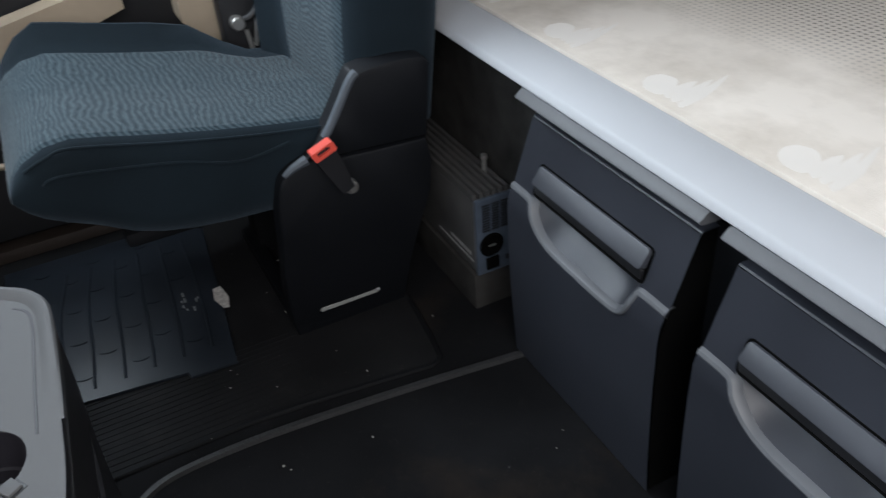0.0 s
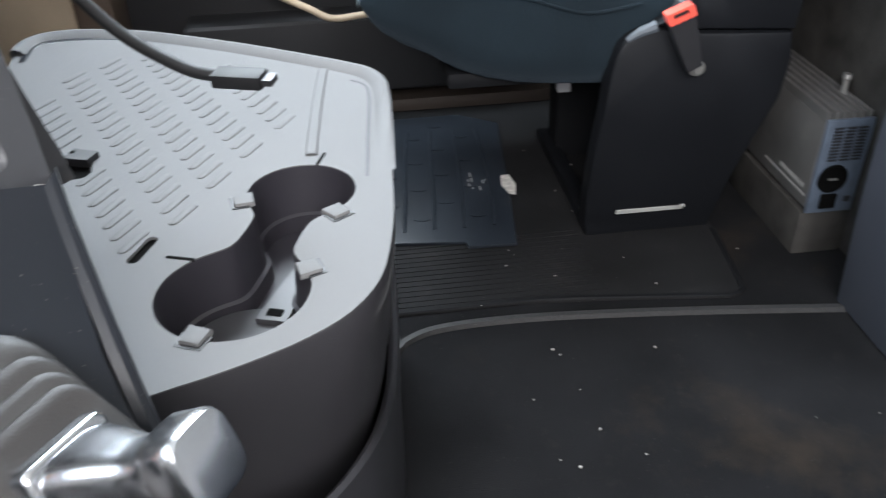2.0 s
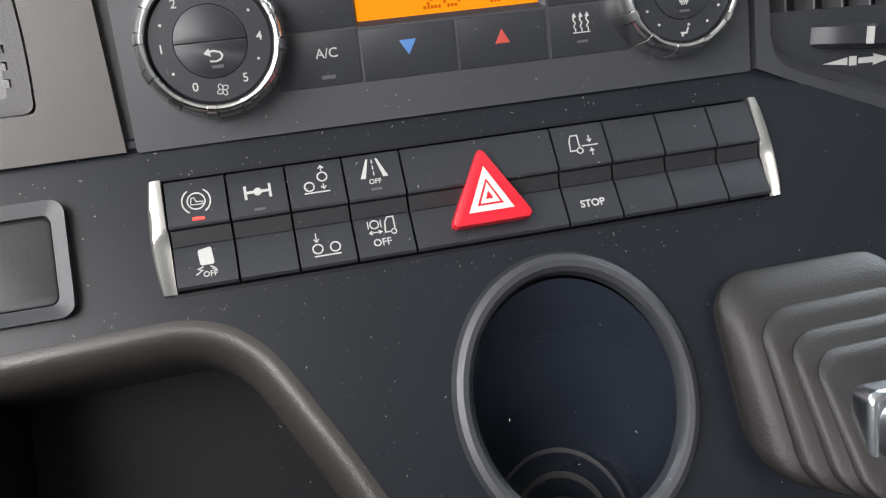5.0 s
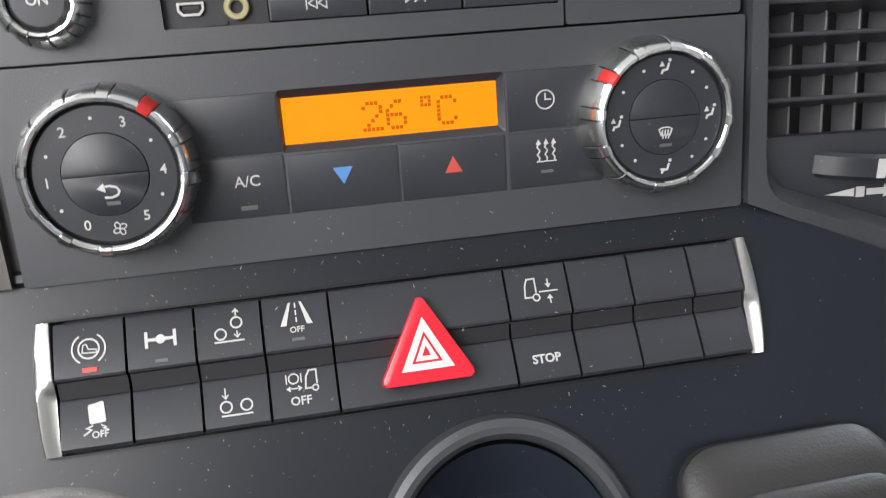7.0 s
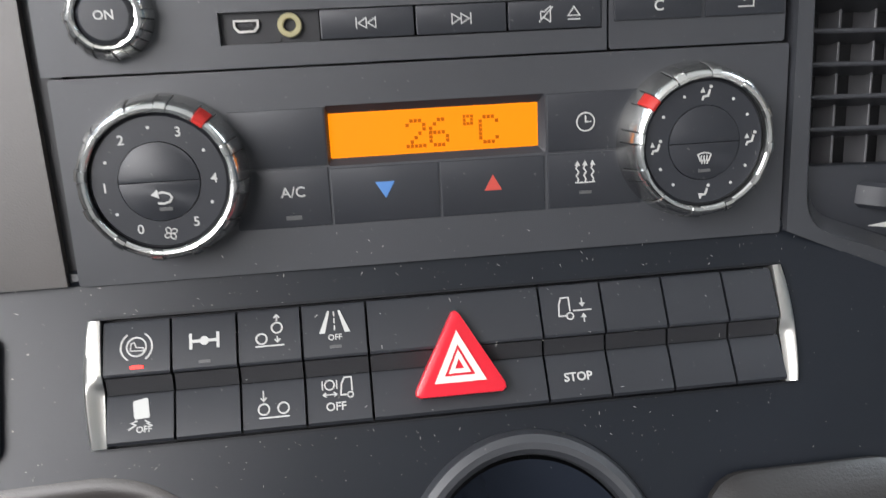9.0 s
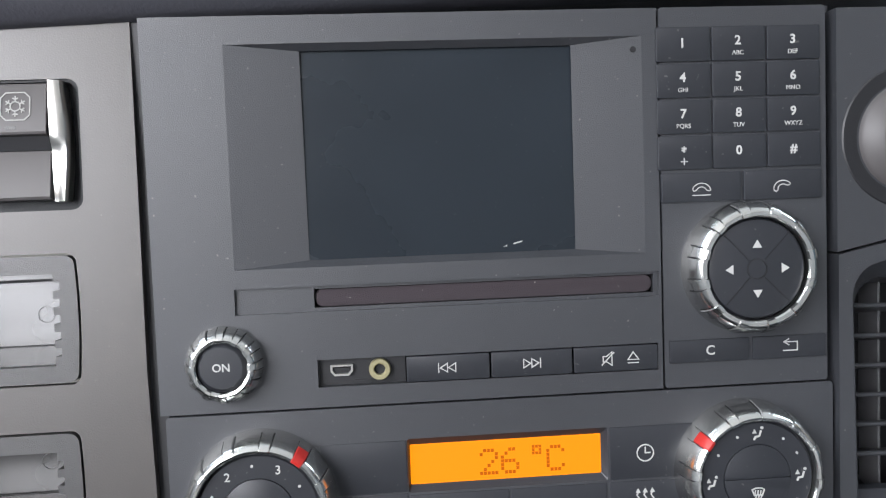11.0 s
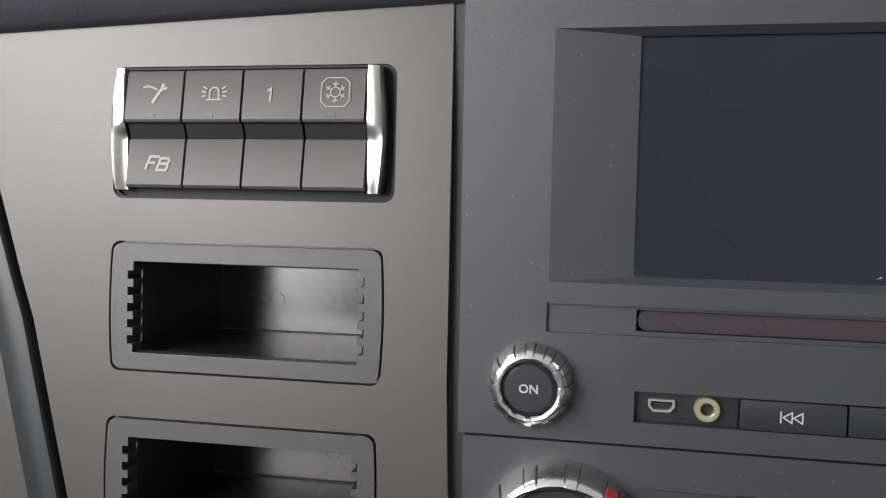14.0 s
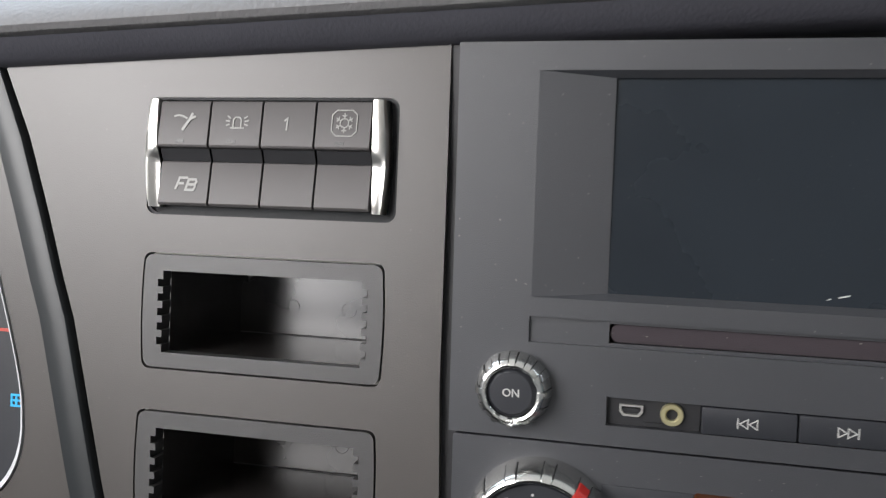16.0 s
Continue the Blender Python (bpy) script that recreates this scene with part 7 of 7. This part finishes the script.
def tab(p, centre, label=""):
    d = (centre - Vector(p)).normalized()
    m = Matrix.Translation((p[0], p[1], ZTR - 0.001)) @ Matrix.Rotation(math.atan2(d.y, d.x), 4, "Z")
    o = part("holder_tab", prism([(-0.006, -0.0065), (0.008, -0.0075), (0.009, 0.0075), (-0.006, 0.0065)], 0, 0.0042, 0.0012), M_TRAY, tray)
    o.matrix_local = m
    s_ = part("tab_gap", prism([(-0.0085, -0.0085), (0.004, -0.0095), (0.004, 0.0095), (-0.0085, 0.0085)], 0, 0.0015), M_BLACK, tray)
    s_.matrix_local = m


for p, c_ in (((0.2275, 0.4425), C1), ((0.287, 0.3765), C1), ((0.352, 0.358), C2), ((0.379, 0.4265), C2)):
    tab(p, c_)
for x_, y_, a_ in ((0.3125, 0.4615, 72), (0.4365, 0.3695, -18)):
    part("rim_slit", prism(turned(rrect(-0.010, -0.0012, 0.010, 0.0012, 0.001, 2), x_, y_, a_), ZTR - 0.001, ZTR + 0.0006), M_VOID, tray, "narrow dark slit beside the well")
# moulded slats: slanting columns of long rounded ribs
src = None
step, lie = Vector((0.0165, 0.0083)), Vector((0.0265, -0.0138))
turn_ = math.atan2(lie.y, lie.x)
for p0, count in (((0.3247, 0.5028), 16), ((0.3555, 0.4739), 18), ((0.4035, 0.4539), 17), ((0.4494, 0.4323), 15), ((0.4972, 0.4069), 12)):
    for k in range(count):
        p = Vector(p0) + step * k
        q = p + lie
        if (q.x - 0.622) * 0.23 - (q.y - 0.366) * 0.146 > -0.0045 or p.x > 0.715 or (q.x < 0.50 and p.x > 0.425 and 0.54 < p.y < 0.60):
            continue
        if src is None:
            src = part("slat", prism(rrect(-0.0148, -0.0036, 0.0148, 0.0036, 0.0034, 3), -0.001, 0.0011, 0.0011), M_TRAY, tray)
            o = src
        else:
            o = new("slat", src.data)
            o.parent = tray
        o.matrix_local = Matrix.Translation(((p.x + q.x) / 2, (p.y + q.y) / 2, ZTR)) @ Matrix.Rotation(turn_, 4, "Z")
part("clip", soft(prism([(0.464, 0.572), (0.480, 0.567), (0.471, 0.546), (0.457, 0.552)], ZTR - 0.002, ZTR + 0.005), 0.001, 1), M_BLACK, tray, "black clip")
part("clip_pin", prism(circle(0.4725, 0.5665, 0.0022, 10), ZTR + 0.004, ZTR + 0.0056), M_VOID, tray)
# a dark ribbon on the deck gives the shade of the gap
part("far_gap_shade", ribbon([(0.700, 0.672), (0.745, 0.672), (0.760, 0.650), (0.757, 0.60), (0.742, 0.553)], 0.007, 0.0006, ZTR), M_DASH, tray, "dark ribbon for the shaded gap along the far rim")
# dark skirt of the console, drawn in towards the floor
sk = bmesh.new()
ring_pts = [Vector((x, y)) for x, y in OUT[:62]]
near = [max(0.0, min(1.0, (0.50 - p.x) / 0.22)) for p in ring_pts]
levels = [(ZTR - 0.001, 0.0, 0.0, 0.0), (ZTR - 0.012, -0.002, 0.0, 0.0), (0.31, 0.0, 0.002, 0.004), (0.26, 0.004, 0.004, 0.009), (0.20, 0.010, 0.008, 0.020), (0.12, 0.024, 0.014, 0.038), (0.0, 0.05, 0.02, 0.065)]
rows = [[sk.verts.new((p.x + dx, p.y + dy + (dn - dy) * f, z)) for p, f in zip(ring_pts, near)] for z, dx, dy, dn in levels]
for a, b in zip(rows, rows[1:]):
    for i in range(len(a) - 1):
        sk.faces.new((a[i], a[i + 1], b[i + 1], b[i]))
part("skirt", sk, mat("skirt_plastic", (0.034, 0.033, 0.037), 0.42, grain=0.3, grain_scale=1200), tray, "dark grey console skirt")
pill = thing("console_foot", Matrix.Identity(4), "black lower console panel with a rounded grey upper edge", "console", kind="structure")
part("side", prism([(0.26, 0.56), (0.30, 0.50), (0.36, 0.47), (0.60, 0.42), (0.66, 0.44), (0.66, 0.78), (0.26, 0.78)], 0.0, ZTR - 0.09), M_BLACKMAT, pill)
lower = bmesh.new()
rows = []
for p in smooth_path([(0.62, 0.345, 0.30), (0.58, 0.318, 0.26), (0.50, 0.315, 0.215), (0.42, 0.318, 0.200), (0.357, 0.323, 0.202), (0.29, 0.331, 0.228), (0.223, 0.343, 0.262), (0.175, 0.366, 0.276), (0.135, 0.400, 0.285), (0.105, 0.450, 0.290)], 5):
    rows.append([lower.verts.new((p.x, p.y + dy, z)) for dy, z in ((0.004, 0.0), (0.003, p.z * 0.5), (0.0, p.z - 0.012), (0.0012, p.z - 0.003), (0.005, p.z), (0.009, p.z - 0.003), (0.011, p.z - 0.012), (0.014, 0.0))])
for a, b in zip(rows, rows[1:]):
    for i in range(7):
        lower.faces.new((a[i], a[i + 1], b[i + 1], b[i]))
part("side_panel", lower, mat("lower_console_plastic", (0.026, 0.026, 0.030), 0.45, grain=0.3, grain_scale=1200), pill, "dark grey lower side panel")

# charging cable hanging over the tray
cable = thing("charging_cable", Matrix.Identity(4), "black cable with a metal tipped plug hanging over the tray", "cable")
part("cord", tube([(0.46, 0.62, 0.62), (0.452, 0.555, 0.535), (0.425, 0.50, 0.476), (0.402, 0.455, 0.452), (0.392, 0.430, 0.447)], 0.0045), M_CORD, cable)
part("sleeve", tube([(0.463, 0.64, 0.65), (0.452, 0.556, 0.537), (0.438, 0.522, 0.497)], 0.0095), M_CORD, cable)
pm = frame_of((0.384, 0.412, 0.447), (-0.35, -0.93, 0.02), (0.93, -0.35, 0.1))
plug = part("plug", soft(box(-0.020, 0.016, -0.0078, 0.0078, -0.0050, 0.0050), 0.002), M_CORD, cable)
plug.matrix_local = pm
tip = part("plug_tip", box(0.015, 0.023, -0.0055, 0.0055, -0.0022, 0.0022), mat("worn_steel", (0.07, 0.07, 0.075), 0.45, metal=0.9), cable, "metal plug tip")
tip.matrix_local = pm

# lint and dust settled on the fascia, the switches and the panels
random.seed(11)
lint = bmesh.new()
for frame_m, x0, x1, y0, y1, count, lift in ((M_B, -150, 175, -8, 4, 70, 0.3), (M_B, -84, 152, -48, -10, 70, 4.9), (M_B, -120, 150, -62, -52, 70, 0.3), (M_B, -60, 130, -140, -62, 60, 0.3), (M_C, -84, 156, -50, -38, 30, 0.3), (M_C, -84, 90, 6, 15, 8, 0.3), (M_C, -84, 90, 38, 52, 5, 0.3)):
    for k in range(count):
        x, y = x0 + (x1 - x0) * random.random(), y0 + (y1 - y0) * random.random()
        a, ln, w = random.random() * math.pi, 0.10 + 0.55 * random.random() ** 4, 0.08 + 0.06 * random.random()
        u, v = (math.cos(a) * ln, math.sin(a) * ln), (-math.sin(a) * w, math.cos(a) * w)
        p = [frame_m @ Vector(((x + i * u[0] + j * v[0]) * 0.001, (y + i * u[1] + j * v[1]) * 0.001, lift * 0.001)) for i, j in ((-1, -1), (1, -1), (1, 1), (-1, 1))]
        q = frame_m @ Vector((x * 0.001, y * 0.001, (lift + 0.15) * 0.001))
        vs = [lint.verts.new(c) for c in p]
        tip_ = lint.verts.new(q)
        for i in range(4):
            lint.faces.new((vs[i], vs[(i + 1) % 4], tip_))
tagged(part("lint", lint, mat("lint_white", (0.30, 0.29, 0.28), 0.9)), "pale dust and lint on the dashboard plastic", "dust", kind="stuff")
